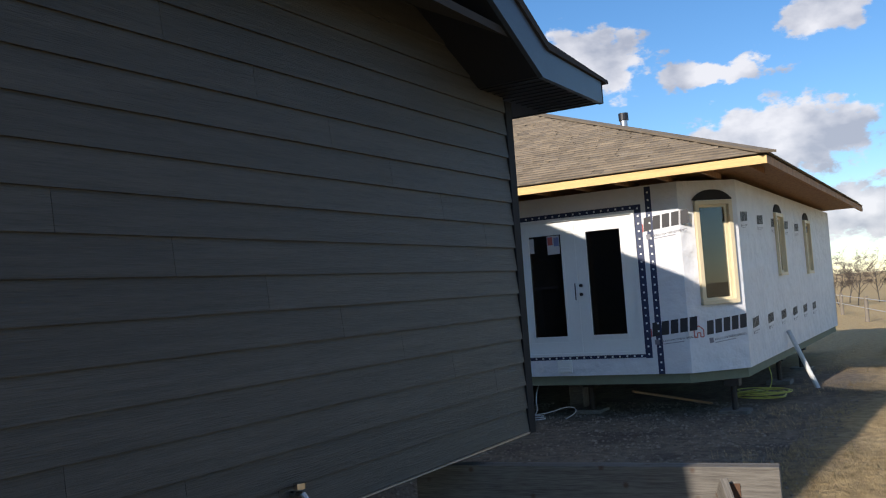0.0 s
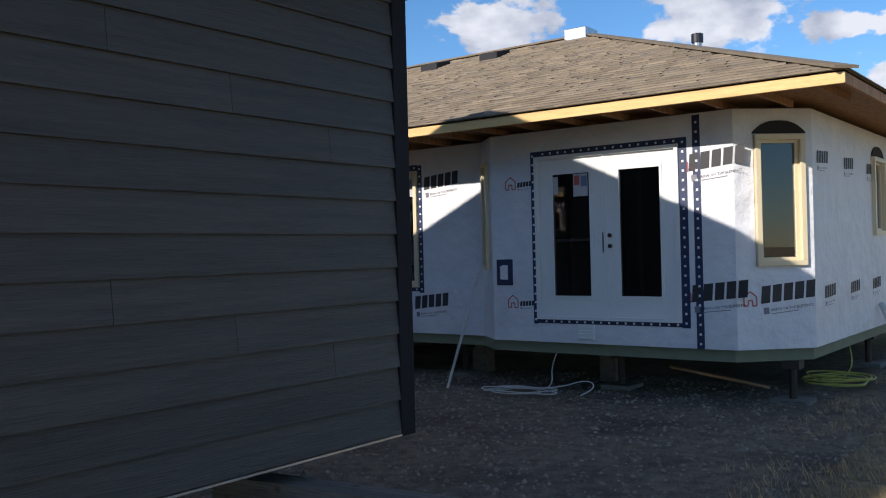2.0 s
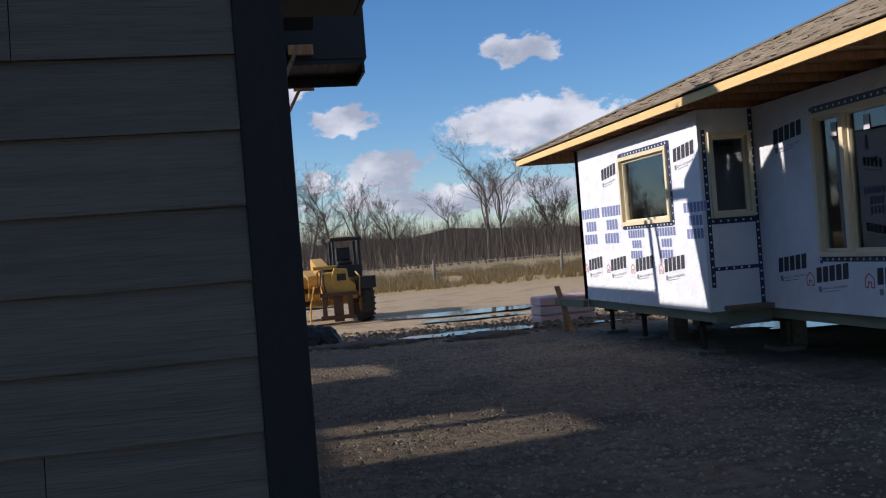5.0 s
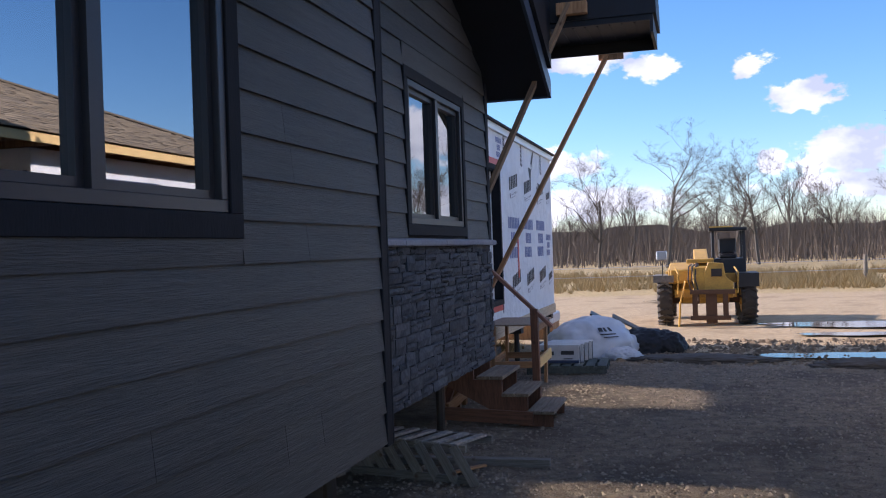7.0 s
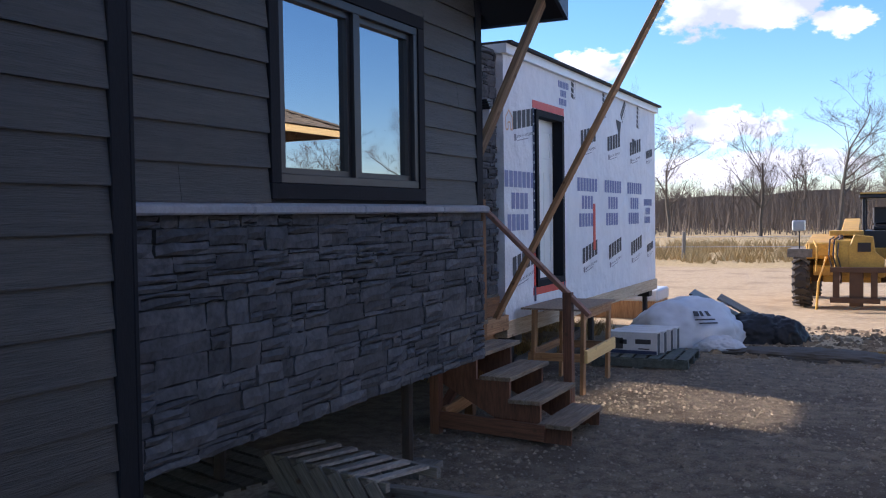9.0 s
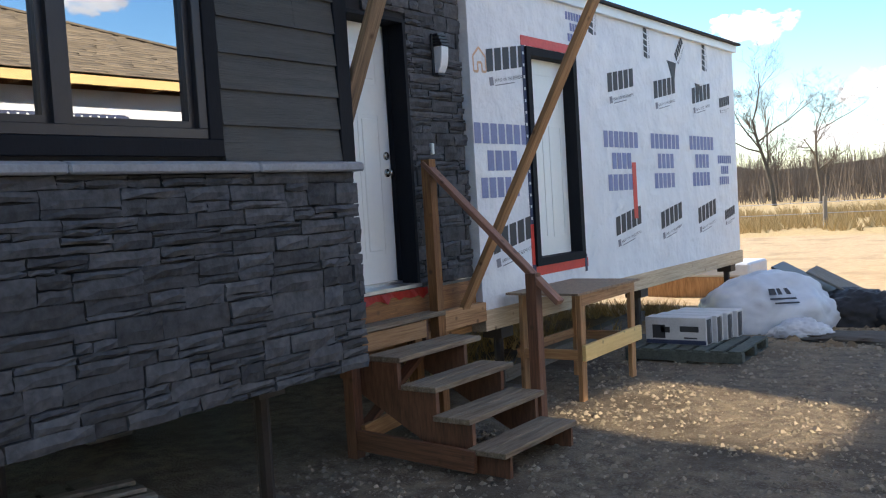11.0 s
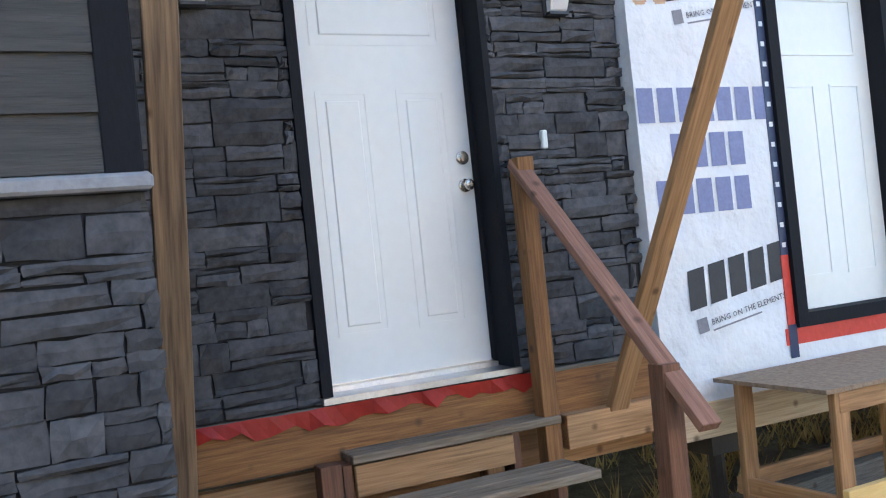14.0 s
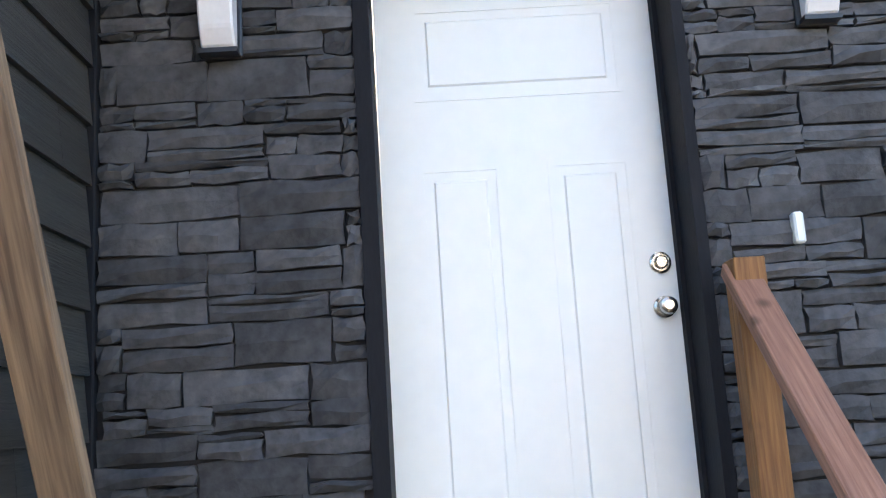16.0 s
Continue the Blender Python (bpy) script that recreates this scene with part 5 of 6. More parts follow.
wall_lamp(10.105)
wall_lamp(11.856)
db = thing("door_bell", (EX + 0.03, 11.72, 2.18), "small white door bell button on the ledge stone", "door bell")
bpart("button", db, M_WHITE, (EX + 0.02, 11.705, 2.15, EX + 0.055, 11.735, 2.24), bevel=0.006)

# joists under the entry
ej = thing("entry_joist", (EX, 11.0, 0.8), "orange-brown doubled joists under the entry door", "joist")
timber("joist", ej, M_JOIST, (EX + 0.02, 9.80, 0.965), (EX + 0.02, 12.22, 0.965), 0.05, 0.225)
timber("joist", ej, M_LUMBER, (EX - 0.04, 9.80, 0.72), (EX - 0.04, 12.22, 0.72), 0.05, 0.20)
timber("sill", ej, M_GREYWOOD, (EX + 0.02, 9.80, 1.085), (EX + 0.02, 10.5, 1.085), 0.05, 0.02)
timber("sill", ej, M_GREYWOOD, (EX + 0.02, 11.5, 1.085), (EX + 0.02, 12.2, 1.085), 0.05, 0.02)
timber("block", ej, M_LUMBER, (EX + 0.1, 11.62, 0.80), (EX + 0.1, 12.22, 0.80), 0.09, 0.16)

# props that hold the porch roof
for x0, y0, x1, y1, wood in ((-3.10, 9.87, -1.49, 9.78, M_OLDPROP), (-3.09, 11.92, -1.33, 12.11, M_LUMBER)):
    p = thing("roof_prop", (x0, y0, 0.85), "slanted raw lumber prop holding up the porch roof", "prop", "props of the porch roof")
    timber("timber", p, wood, (x0, y0, 0.84), (x1 + 0.065 * (x1 - x0), y1, 4.31), 0.045, 0.11, up=(0, 1, 0), bevel=0.004)
    bpart("cleat", p, M_LUMBER, (x1 - 0.02, y1 - 0.045, 4.20, x1 + 0.28, y1 + 0.045, 4.32), bevel=0.004)

# ---- stairs ----
st = thing("entry_stairs", (-2.4, 10.95, 0), "stained wooden steps with weathered treads and one handrail", "stairs")
NOSE = [(-1.77, 0.18), (-2.05, 0.36), (-2.33, 0.54), (-2.645, 0.72), (-3.0, 0.90)]
for i, (x, z) in enumerate(NOSE):
    y0, y1 = 10.42 + 0.03 * i, 11.36 + 0.05 * i
    depth = 0.30 if i < 4 else 0.2
    half = depth / 2
    for k in range(2):
        bm = bmesh.new()
        box(bm, x - depth + k * half + 0.003, y0, z - 0.038, x - depth + (k + 1) * half - 0.002, y1, z)
        part("tread", bm, M_TREAD, st, "weathered tread board", bevel=0.005)
for y in (10.52, 11.32):
    bm = bmesh.new()
    out = [(-1.80, -0.03), (-1.80, 0.142)]
    for i, (x, z) in enumerate(NOSE):
        out.append((x - 0.02, z - 0.039))
        nx = NOSE[i + 1][0] if i < 4 else -3.18
        out.append((nx - 0.02, z - 0.039))
    out += [(-3.2, 0.55), (-2.1, -0.03)]
    prism(bm, out, "y", y - 0.019, y + 0.019)
    part("stringer", bm, M_STAIN, st, "red-brown stained stringer")
timber("post", st, M_STAIN, (-3.03, 10.44, -0.03), (-3.03, 10.44, 0.88), 0.09, 0.09, up=(1, 0, 0))
timber("post", st, M_JOIST, (-3.06, 11.52, 0.05), (-3.06, 11.52, 2.10), 0.085, 0.085, up=(1, 0, 0))
timber("post", st, M_STAIN, (-2.13, 11.46, -0.03), (-2.15, 11.5, 1.20), 0.085, 0.085, up=(1, 0, 0))
timber("post", st, M_JOIST, (-3.05, 11.2, -0.03), (-3.05, 11.2, 0.86), 0.085, 0.085, up=(1, 0, 0))
timber("handrail", st, M_RAIL, (-3.09, 11.51, 2.08), (-1.94, 11.51, 0.985), 0.088, 0.04, "worn pink-brown handrail")
timber("brace", st, M_STAIN, (-3.0, 10.5, 0.2), (-3.0, 11.2, 0.62), 0.04, 0.09, up=(1, 0, 0))
timber("cross_board", st, M_STAIN, (-2.98, 10.42, 0.14), (-2.0, 10.42, 0.10), 0.04, 0.14)
timber("cross_board", st, M_LUMBER, (-2.96, 10.45, 0.18), (-2.96, 11.25, 0.24), 0.04, 0.12)
timber("riser_board", st, M_LUMBER, (-3.02, 10.55, 0.79), (-3.02, 11.3, 0.79), 0.03, 0.13, up=(0, 0, 1))

# ---- work stand ----
tb = thing("work_stand", (-2.66, 13.2, 0), "rough lumber stand with a wafer board top", "stand")
bpart("top", tb, M_OSB, (-3.02, 12.48, 0.91, -2.31, 13.72, 0.93), label="reddish wafer board top")
for x, y in ((-2.36, 12.58), (-2.40, 13.66), (-2.90, 12.54), (-2.95, 13.60)):
    timber("leg", tb, M_LUMBER, (x, y, -0.03), (x + 0.02, y, 0.91), 0.088, 0.04, up=(1, 0, 0))
timber("apron", tb, M_LUMBER, (-2.335, 12.56, 0.86), (-2.375, 13.7, 0.86), 0.036, 0.09)
timber("rail", tb, M_PINE, (-2.30, 12.52, 0.42), (-2.34, 13.74, 0.42), 0.036, 0.135, "pale yellow lower rail")
timber("rail", tb, M_LUMBER, (-2.3, 12.56, 0.40), (-2.95, 12.52, 0.40), 0.036, 0.085)
timber("rail", tb, M_LUMBER, (-2.4, 13.64, 0.40), (-2.95, 13.58, 0.40), 0.036, 0.085)
timber("rail", tb, M_LUMBER, (-2.93, 12.54, 0.42), (-2.97, 13.62, 0.42), 0.036, 0.085)


# ---- pallets, cartons, piles ----
def pallet(name, at, label, mat, turn=0.0, lean=0.0):
    p = thing(name, (0, 0, 0), label, "pallet", "pallets")
    for k in range(7):
        bpart("deck_board", p, mat, (-0.6 + k * 0.177, -0.5, 0.115, -0.6 + k * 0.177 + 0.13, 0.5, 0.135))
    for y in (-0.5, -0.045, 0.41):
        bpart("runner", p, mat, (-0.6, y, 0.02, 0.6, y + 0.09, 0.114))
    for x in (-0.6, -0.08, 0.46):
        bpart("bottom_board", p, mat, (x, -0.5, 0.0, x + 0.12, 0.5, 0.019))
    p.matrix_basis = Matrix.Translation(at) @ Matrix.Rotation(turn, 4, "Z") @ Matrix.Rotation(lean, 4, "X")
    return p


pallet("pallet", (-2.25, 14.95, 0.0), "dark green weathered pallet beside the garage wall", M_GREENPALLET, 0.05)
crate = thing("slatted_crate", (-2.6, 8.3, 0.0), "weathered grey slatted crate lying under the stone bay", "crate")
for k in range(7):
    x = -3.20 + 0.165 * k
    yf = 8.20 - 0.29 * (x + 3.14)
    # top slats take a paler grey than the front slats
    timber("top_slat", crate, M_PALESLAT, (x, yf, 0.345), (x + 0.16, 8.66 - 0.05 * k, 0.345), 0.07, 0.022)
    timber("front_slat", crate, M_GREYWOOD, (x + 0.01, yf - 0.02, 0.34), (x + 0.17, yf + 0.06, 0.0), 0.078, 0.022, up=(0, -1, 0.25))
for z in (0.31, 0.04):
    timber("rail", crate, M_GREYWOOD, (-3.22, 8.26, z), (-2.10, 7.96 + 0.06 * (z < 0.1), z), 0.04, 0.06)
timber("rail", crate, M_GREYWOOD, (-3.05, 8.66, 0.30), (-1.98, 8.40, 0.30), 0.04, 0.07)
timber("rail", crate, M_GREYWOOD, (-3.05, 8.70, 0.03), (-1.55, 8.75, 0.03), 0.09, 0.07)
pallet("pallet", (-3.75, 8.3, 0.0), "dark pallet in the shadow under the house", M_GREYWOOD, 1.3)
for k in range(4):
    y = 14.72 + 0.2 * k
    cbox = thing("carton", (-2.4, y, 0.14), "white carton printed with black pictures on the pallet", "carton", "cartons on the pallet")
    bpart("box", cbox, M_CARTON, (-2.72 + 0.04 * k, y, 0.137, -2.06 + 0.04 * k, y + 0.19, 0.42), bevel=0.006)
    f = -2.06 + 0.04 * k
    for u0, u1 in ((0.02, 0.11), (0.125, 0.14)):
        bpart("print", cbox, M_PRINT, (f, y + u0, 0.145, f + 0.003, y + u1, 0.40))
    if k == 0:
        bpart("base_band", cbox, M_TAPE, (-2.715, y - 0.002, 0.142, -2.065, y, 0.185), label="navy band along the foot")
        for b in ((-2.64, 0.20, -2.5, 0.34), (-2.55, 0.26, -2.45, 0.32), (-2.34, 0.27, -2.14, 0.33), (-2.30, 0.20, -2.16, 0.215)):
            bpart("print", cbox, M_PRINT, (b[0], y - 0.0035, b[1], b[2], y - 0.0005, b[3]))


def mound(name, label, category, at, size, mat, seed, sharp=0.0):
    bm = bmesh.new()
    bmesh.ops.create_icosphere(bm, subdivisions=5, radius=1.0)
    for v in bm.verts:
        n = v.co.normalized()
        w = 1 + 0.16 * noise.noise(n * 1.9 + Vector((seed, 0, 0))) + 0.06 * noise.noise(n * 6 + Vector((0, seed, 0))) + sharp * abs(noise.noise(n * 13 + Vector((0, 0, seed))))
        v.co = Vector((n.x * w * size[0], n.y * w * size[1], max(n.z * w, -0.04) * size[2]))
    ob = part(name, bm, mat, None, smooth=True)
    ob.location = at
    return tagged(ob, label, category)


pile = mound("covered_mound", "mound of material under white plastic sheeting", "covered pile", (-2.22, 17.1, 0.0), (0.88, 0.80, 0.64), M_SHEET, 3, 0.06)
sack_print = thing("printed_mark", (-1.62, 16.45, 0.5), "black print bars on the white sheeting", "print")
for u, v, w, h in ((0.0, 0.10, 0.10, 0.07), (0.12, 0.10, 0.06, 0.07), (0.24, 0.10, 0.07, 0.07), (0.0, 0.04, 0.34, 0.022), (0.05, -0.01, 0.30, 0.02)):
    bm = bmesh.new()
    p0 = [(u, v), (u + w, v), (u + w, v + h), (u, v + h)]
    quad = []
    for a, b in p0:
        ang = -1.18 + a * 1.15
        zz = 0.36 + b * 0.9
        k = math.sqrt(max(0.05, 1 - (zz / 0.66) ** 2)) * 1.13
        quad.append(bm.verts.new((-2.22 + 0.88 * k * math.cos(ang), 17.1 + 0.80 * k * math.sin(ang), zz)))
    bm.faces.new(quad)
    part("print_block", bm, M_PRINT, sack_print)
mound("rubbish_bag", "lumpy black plastic rubbish bag", "rubbish bag", (-1.25, 17.6, 0.0), (0.5, 0.5, 0.40), M_BAG, 5, 0.1)
mound("rubbish_bag", "slumped black plastic rubbish bag", "rubbish bag", (-0.85, 17.6, 0.0), (0.36, 0.4, 0.36), M_BAG, 9, 0.1)
mound("plastic_scrap", "crumpled clear plastic scrap beside the pile", "plastic scrap", (-1.55, 16.3, 0.0), (0.32, 0.25, 0.2), M_SHEET, 11, 0.2)
for i, (x, y, z, a) in enumerate(((-1.75, 17.9, 0.62, 0.2), (-1.35, 18.0, 0.55, 0.5))):
    s = thing("leaning_sheet", (x, y, z - 0.3), "dark scrap sheet leaning on the covered pile", "scrap sheet", "scrap sheets")
    timber("panel", s, M_GREYWOOD if i else M_BLACKPAINT, (x - 0.5, y, z + 0.06), (x + 0.55, y + 0.1, z - 0.52), 0.8, 0.03)
dirt = mound("dirt_mound", "low dark heap of dirt in the yard", "dirt heap", (-0.4, 16.2, -0.02), (1.3, 0.5, 0.10), M_BARK, 15, 0.3)
mound("dirt_mound", "small dark heap of dirt by the puddle", "dirt heap", (2.1, 15.4, -0.02), (0.75, 0.4, 0.14), M_BARK, 17, 0.3)
bun = thing("insulation_bundle", (4.3, 17.6, 0), "stack of pink wrapped insulation bundles on the sand", "bundle")
for k in range(3):
    bpart("pack", bun, M_PINK, (3.75, 17.3, -0.05 + k * 0.2, 5.0, 18.0, 0.14 + k * 0.2), bevel=0.03)
bpart("print", bun, M_CARTON, (3.80, 17.296, 0.0, 4.9, 17.2995, 0.06), (3.80, 17.296, 0.2, 4.9, 17.2995, 0.26))


for label, p, q, w, h, mt in (("pale scrap board lying under the wrapped house", (4.95, 2.5, 0.30), (5.6, 1.5, 0.03), 0.14, 0.03, M_LUMBER),
                             ("long squared timber on the ground under the garage", (-3.5, 13.0, 0.06), (-3.9, 17.2, 0.06), 0.16, 0.14, M_GREYWOOD),
                             ("short scrap board lying by the pallets", (-2.35, 8.25, 0.03), (-2.1, 8.6, 0.03), 0.05, 0.02, M_LUMBER),
                             ("pale board lying beside the covered pile", (-2.9, 16.2, 0.03), (-2.6, 18.3, 0.05), 0.12, 0.04, M_LUMBER)):
    s = thing("scrap_board", p, label, "board", "scrap boards")
    timber("board", s, mt, p, q, w, h)
wb = thing("wrapped_stack", (-4.2, 20.6, 0), "plastic-wrapped stack of boards behind the garage", "stack")
bpart("lumber_core", wb, M_LUMBER, (-5.0, 20.0, -0.1, -3.3, 20.9, 0.3), bevel=0.01)
bpart("wrap", wb, M_SHEET, (-5.03, 19.98, 0.3, -3.28, 20.92, 0.52), bevel=0.03)
for y, z, k in ((16.75, 3.18, 0.16), (17.6, 3.02, 0.1)):
    bm = bmesh.new()
    prism(bm, [(y - k, z + k), (y + k * 0.8, z + k * 0.9), (y + k * 0.2, z - k * 0.8)], "x", GX + 0.002, GX + 0.005)
    tagged(part("wrap_tear", bm, M_PRINT), "dark triangular tear in the house wrap", "tear", "tears in the wrap")


# ---- puddles ----
def puddle(at, sx, sy, seed):
    bm = bmesh.new()
    vs = []
    for k in range(64):
        a = k * math.pi / 32
        r = 1 + 0.45 * noise.noise((math.cos(a) * 1.3 + seed, math.sin(a) * 1.3, 0)) + 0.2 * noise.noise((math.cos(a) * 4, math.sin(a) * 4, seed))
        vs.append(bm.verts.new((at[0] + sx * r * math.cos(a), at[1] + sy * r * math.sin(a), at[2])))
    bm.faces.new(vs)
    return tagged(part("puddle", bm, M_WATER), "shallow muddy puddle that mirrors the sky", "puddle", kind="structure")


puddle((2.0, 16.6, 0.035), 1.7, 0.42, 2)
puddle((3.6, 23.0, -0.02), 2.6, 0.8, 6)
puddle((4.0, 16.3, 0.03), 0.9, 0.3, 8)
puddle((-0.6, 33.0, -0.06), 1.6, 0.6, 12)
puddle((8.2, 12.5, 0.04), 2.2, 0.9, 14)
puddle((8.0, 9.2, 0.04), 1.6, 0.7, 21)
puddle((2.9, 20.5, 0.0), 1.5, 0.35, 25)


# ---- telehandler ----
TX, TY, TZ = -0.16, 23.9, -0.06
th = thing("telehandler", (TX, TY, TZ), "old yellow telehandler with an open black cab, parked on the sand", "telehandler")


def lug_mesh(side):
    bm = bmesh.new()
    beam(bm, Vector((side * 0.02, 0.572, 0.0)), Vector((side * 0.17, 0.56 * math.cos(0.17), 0.56 * math.sin(0.17))), 0.05, 0.05, up=(0, 1, 0))
    return mesh_of("tread_lug", bm, M_TYRE)


TYRE_LUGS = [lug_mesh(-1), lug_mesh(1)]


def wheel(x, y, turn):
    bm = bmesh.new()
    R, W = 0.56, 0.36
    prof = [(0.30, -W / 2 + 0.04), (0.42, -W / 2), (R - 0.05, -W / 2 + 0.02), (R, -W / 2 + 0.07), (R, W / 2 - 0.07), (R - 0.05, W / 2 - 0.02), (0.42, W / 2), (0.30, W / 2 - 0.04)]
    n = 36
    rings = [[bm.verts.new((s, r * math.cos(k * 2 * math.pi / n), r * math.sin(k * 2 * math.pi / n))) for k in range(n)] for r, s in prof]
    for r0, r1 in zip(rings, rings[1:] + rings[:1]):
        for k in range(n):
            bm.faces.new((r0[k], r0[(k + 1) % n], r1[(k + 1) % n], r1[k]))
    t = part("tyre", bm, M_TYRE, None)
    bm = bmesh.new()
    tube(bm, [(-0.12, 0, 0), (-0.05, 0, 0), (0.05, 0, 0), (0.12, 0, 0)], [0.31, 0.26, 0.26, 0.31], 20)
    tube(bm, [(-0.17, 0, 0), (0.17, 0, 0)], 0.1, 12)
    r = part("rim", bm, M_YELLOW, None)
    w = new("wheel")
    w.matrix_basis = Matrix.Translation((x, y, TZ + 0.56)) @ Matrix.Rotation(turn, 4, "Z")
    for o in (t, r):
        o.parent = w
    for k in range(22):
        for me in TYRE_LUGS:
            lug = new("tread_lug", me)
            lug.parent = w
            lug.rotation_euler = (k * 2 * math.pi / 22, 0, 0)
    w.parent = th
    w.matrix_parent_inverse = th.matrix_basis.inverted()


for x, y, a in ((TX - 0.95, TY, 0.0), (TX + 0.95, TY, 0.12), (TX - 0.95, TY + 2.6, 0.0), (TX + 0.95, TY + 2.6, 0.0)):
    wheel(x, y, a)
bm = bmesh.new()
box(bm, TX - 0.55, TY - 0.2, 0.45, TX + 0.55, TY + 3.0, 0.95)
box(bm, TX - 0.95, TY + 0.5, 0.62, TX - 0.45, TY + 2.2, 1.22)
box(bm, TX - 0.80, TY - 0.55, 1.0, TX + 0.1, TY + 0.3, 1.28)
part("chassis", bm, M_YELLOW, th, bevel=0.02)
timber("boom", th, M_YELLOW, (TX - 0.05, TY - 0.75, 1.12), (TX - 0.1, TY + 3.1, 1.55), 0.36, 0.38, "yellow telescopic boom", bevel=0.02)
bpart("boom_head", th, M_YELLOW, (TX - 0.28, TY - 1.05, 0.62, TX + 0.14, TY - 0.65, 1.35), bevel=0.02)
bpart("hood", th, M_YELLOW, (TX - 0.42, TY - 0.35, 1.42, TX + 0.22, TY + 0.15, 1.52), label="yellow cover with a reddish edge", bevel=0.01)
bpart("axle", th, M_RUST, (TX - 0.9, TY - 0.09, 0.45, TX + 0.9, TY + 0.09, 0.62), bevel=0.02)
bpart("fork_carriage", th, M_RUST, (TX - 0.35, TY - 1.25, 0.12, TX + 0.55, TY - 1.1, 0.22), (TX - 0.35, TY - 1.25, 0.72, TX + 0.65, TY - 1.1, 0.82),
      (TX - 0.30, TY - 1.22, 0.2, TX - 0.18, TY - 1.12, 0.75), (TX + 0.38, TY - 1.22, 0.2, TX + 0.5, TY - 1.12, 0.75), (TX + 0.0, TY - 1.2, 0.05, TX + 0.25, TY - 1.12, 0.8), label="rusty fork carriage")
for x in (TX - 0.62, TX - 0.2, TX + 0.28, TX + 0.72):
    bm = bmesh.new()
    tube(bm, [(x, TY - 1.0, 0.72), (x + 0.02, TY - 1.05, 1.2), (x - 0.05, TY - 0.8, 1.32)], 0.022, 8)
    part("guard_bar", bm, M_YELLOW, th)
bm = bmesh.new()
tube(bm, [(TX - 0.62, TY - 0.9, -0.06), (TX - 0.58, TY - 0.9, 0.5), (TX - 0.45, TY - 0.7, 1.0)], 0.025, 8)
part("hanging_rod", bm, M_YELLOW, th)
bpart("fender", th, M_BLACKPAINT, (TX + 0.72, TY - 0.6, 1.12, TX + 1.22, TY + 0.55, 1.17), (TX + 0.72, TY - 0.62, 0.85, TX + 1.22, TY - 0.58, 1.15), label="black fender")
bpart("fender", th, M_GREYWOOD, (TX - 1.2, TY - 0.6, 1.10, TX - 0.72, TY + 0.5, 1.15), (TX - 1.2, TY - 0.62, 0.98, TX - 0.72, TY - 0.58, 1.13), label="dusty grey fender")
cab = bpart("cab", th, M_BLACKPAINT, (TX + 0.18, TY + 0.3, 1.15, TX + 0.98, TY + 1.6, 1.5), (TX + 0.18, TY + 0.3, 1.5, TX + 0.25, TY + 0.38, 2.18), (TX + 0.9, TY + 0.3, 1.5, TX + 0.98, TY + 0.38, 2.18),
            (TX + 0.18, TY + 1.52, 1.5, TX + 0.25, TY + 1.6, 2.18), (TX + 0.9, TY + 1.52, 1.5, TX + 0.98, TY + 1.6, 2.18), label="open black cab", bevel=0.01)
bpart("cab_skirt", th, M_YELLOW, (TX + 0.16, TY + 0.25, 0.92, TX + 1.0, TY + 1.6, 1.15), bevel=0.015)
bpart("roof", cab, M_BLACKPAINT, (TX + 0.12, TY + 0.2, 2.18, TX + 1.02, TY + 1.7, 2.27), label="dark cab roof", bevel=0.02)
bpart("roof_edge", cab, M_YELLOW, (TX + 0.14, TY + 0.19, 2.27, TX + 0.7, TY + 0.25, 2.30))
bm = bmesh.new()
tube(bm, [(TX + 0.58 + 0.17 * math.cos(a), TY + 0.62 + 0.05 * math.sin(a), 1.62 + 0.06 * math.sin(a)) for a in np.linspace(0, 6.28, 20)], 0.014, 6)
part("steering_wheel", bm, M_BLACKFRAME, cab)
bpart("seat", cab, M_BLACKFRAME, (TX + 0.36, TY + 1.0, 1.5, TX + 0.8, TY + 1.4, 1.62), (TX + 0.36, TY + 1.36, 1.62, TX + 0.8, TY + 1.46, 2.0), bevel=0.03)
bm = bmesh.new()
prism(bm, [(TY - 0.5, 1.28), (TY + 0.3, 1.34), (TY + 1.2, 1.42), (TY + 1.2, 0.9), (TY - 0.5, 0.95)], "x", TX - 0.86, TX - 0.34)
part("engine_cover", bm, M_YELLOW, th, "faded yellow engine cover", bevel=0.03)
bm = bmesh.new()
prism(bm, [(TX - 0.02, 0.62), (TX + 0.62, 0.62), (TX + 0.62, 0.98), (TX + 0.46, 1.12), (TX + 0.42, 1.42), (TX + 0.08, 1.46), (TX - 0.02, 1.2)], "y", TY - 1.07, TY - 1.0)
part("tool_plate", bm, M_YELLOW, th, "scuffed yellow tool plate", bevel=0.012)
bpart("plate_slot", th, M_STEEL, (TX + 0.14, TY - 1.085, 1.12, TX + 0.38, TY - 1.072, 1.30), label="dark slot in the tool plate")
for x in (TX - 0.16, TX + 0.2):
    bm = bmesh.new()
    tube(bm, [(x, TY - 1.12, 0.5), (x, TY - 0.98, 0.82)], 0.026, 10)
    tube(bm, [(x, TY - 0.98, 0.82), (x - 0.02, TY - 0.6, 1.42)], 0.046, 10)
    part("lift_cylinder", bm, M_RUST, th, "rusty hydraulic cylinder")
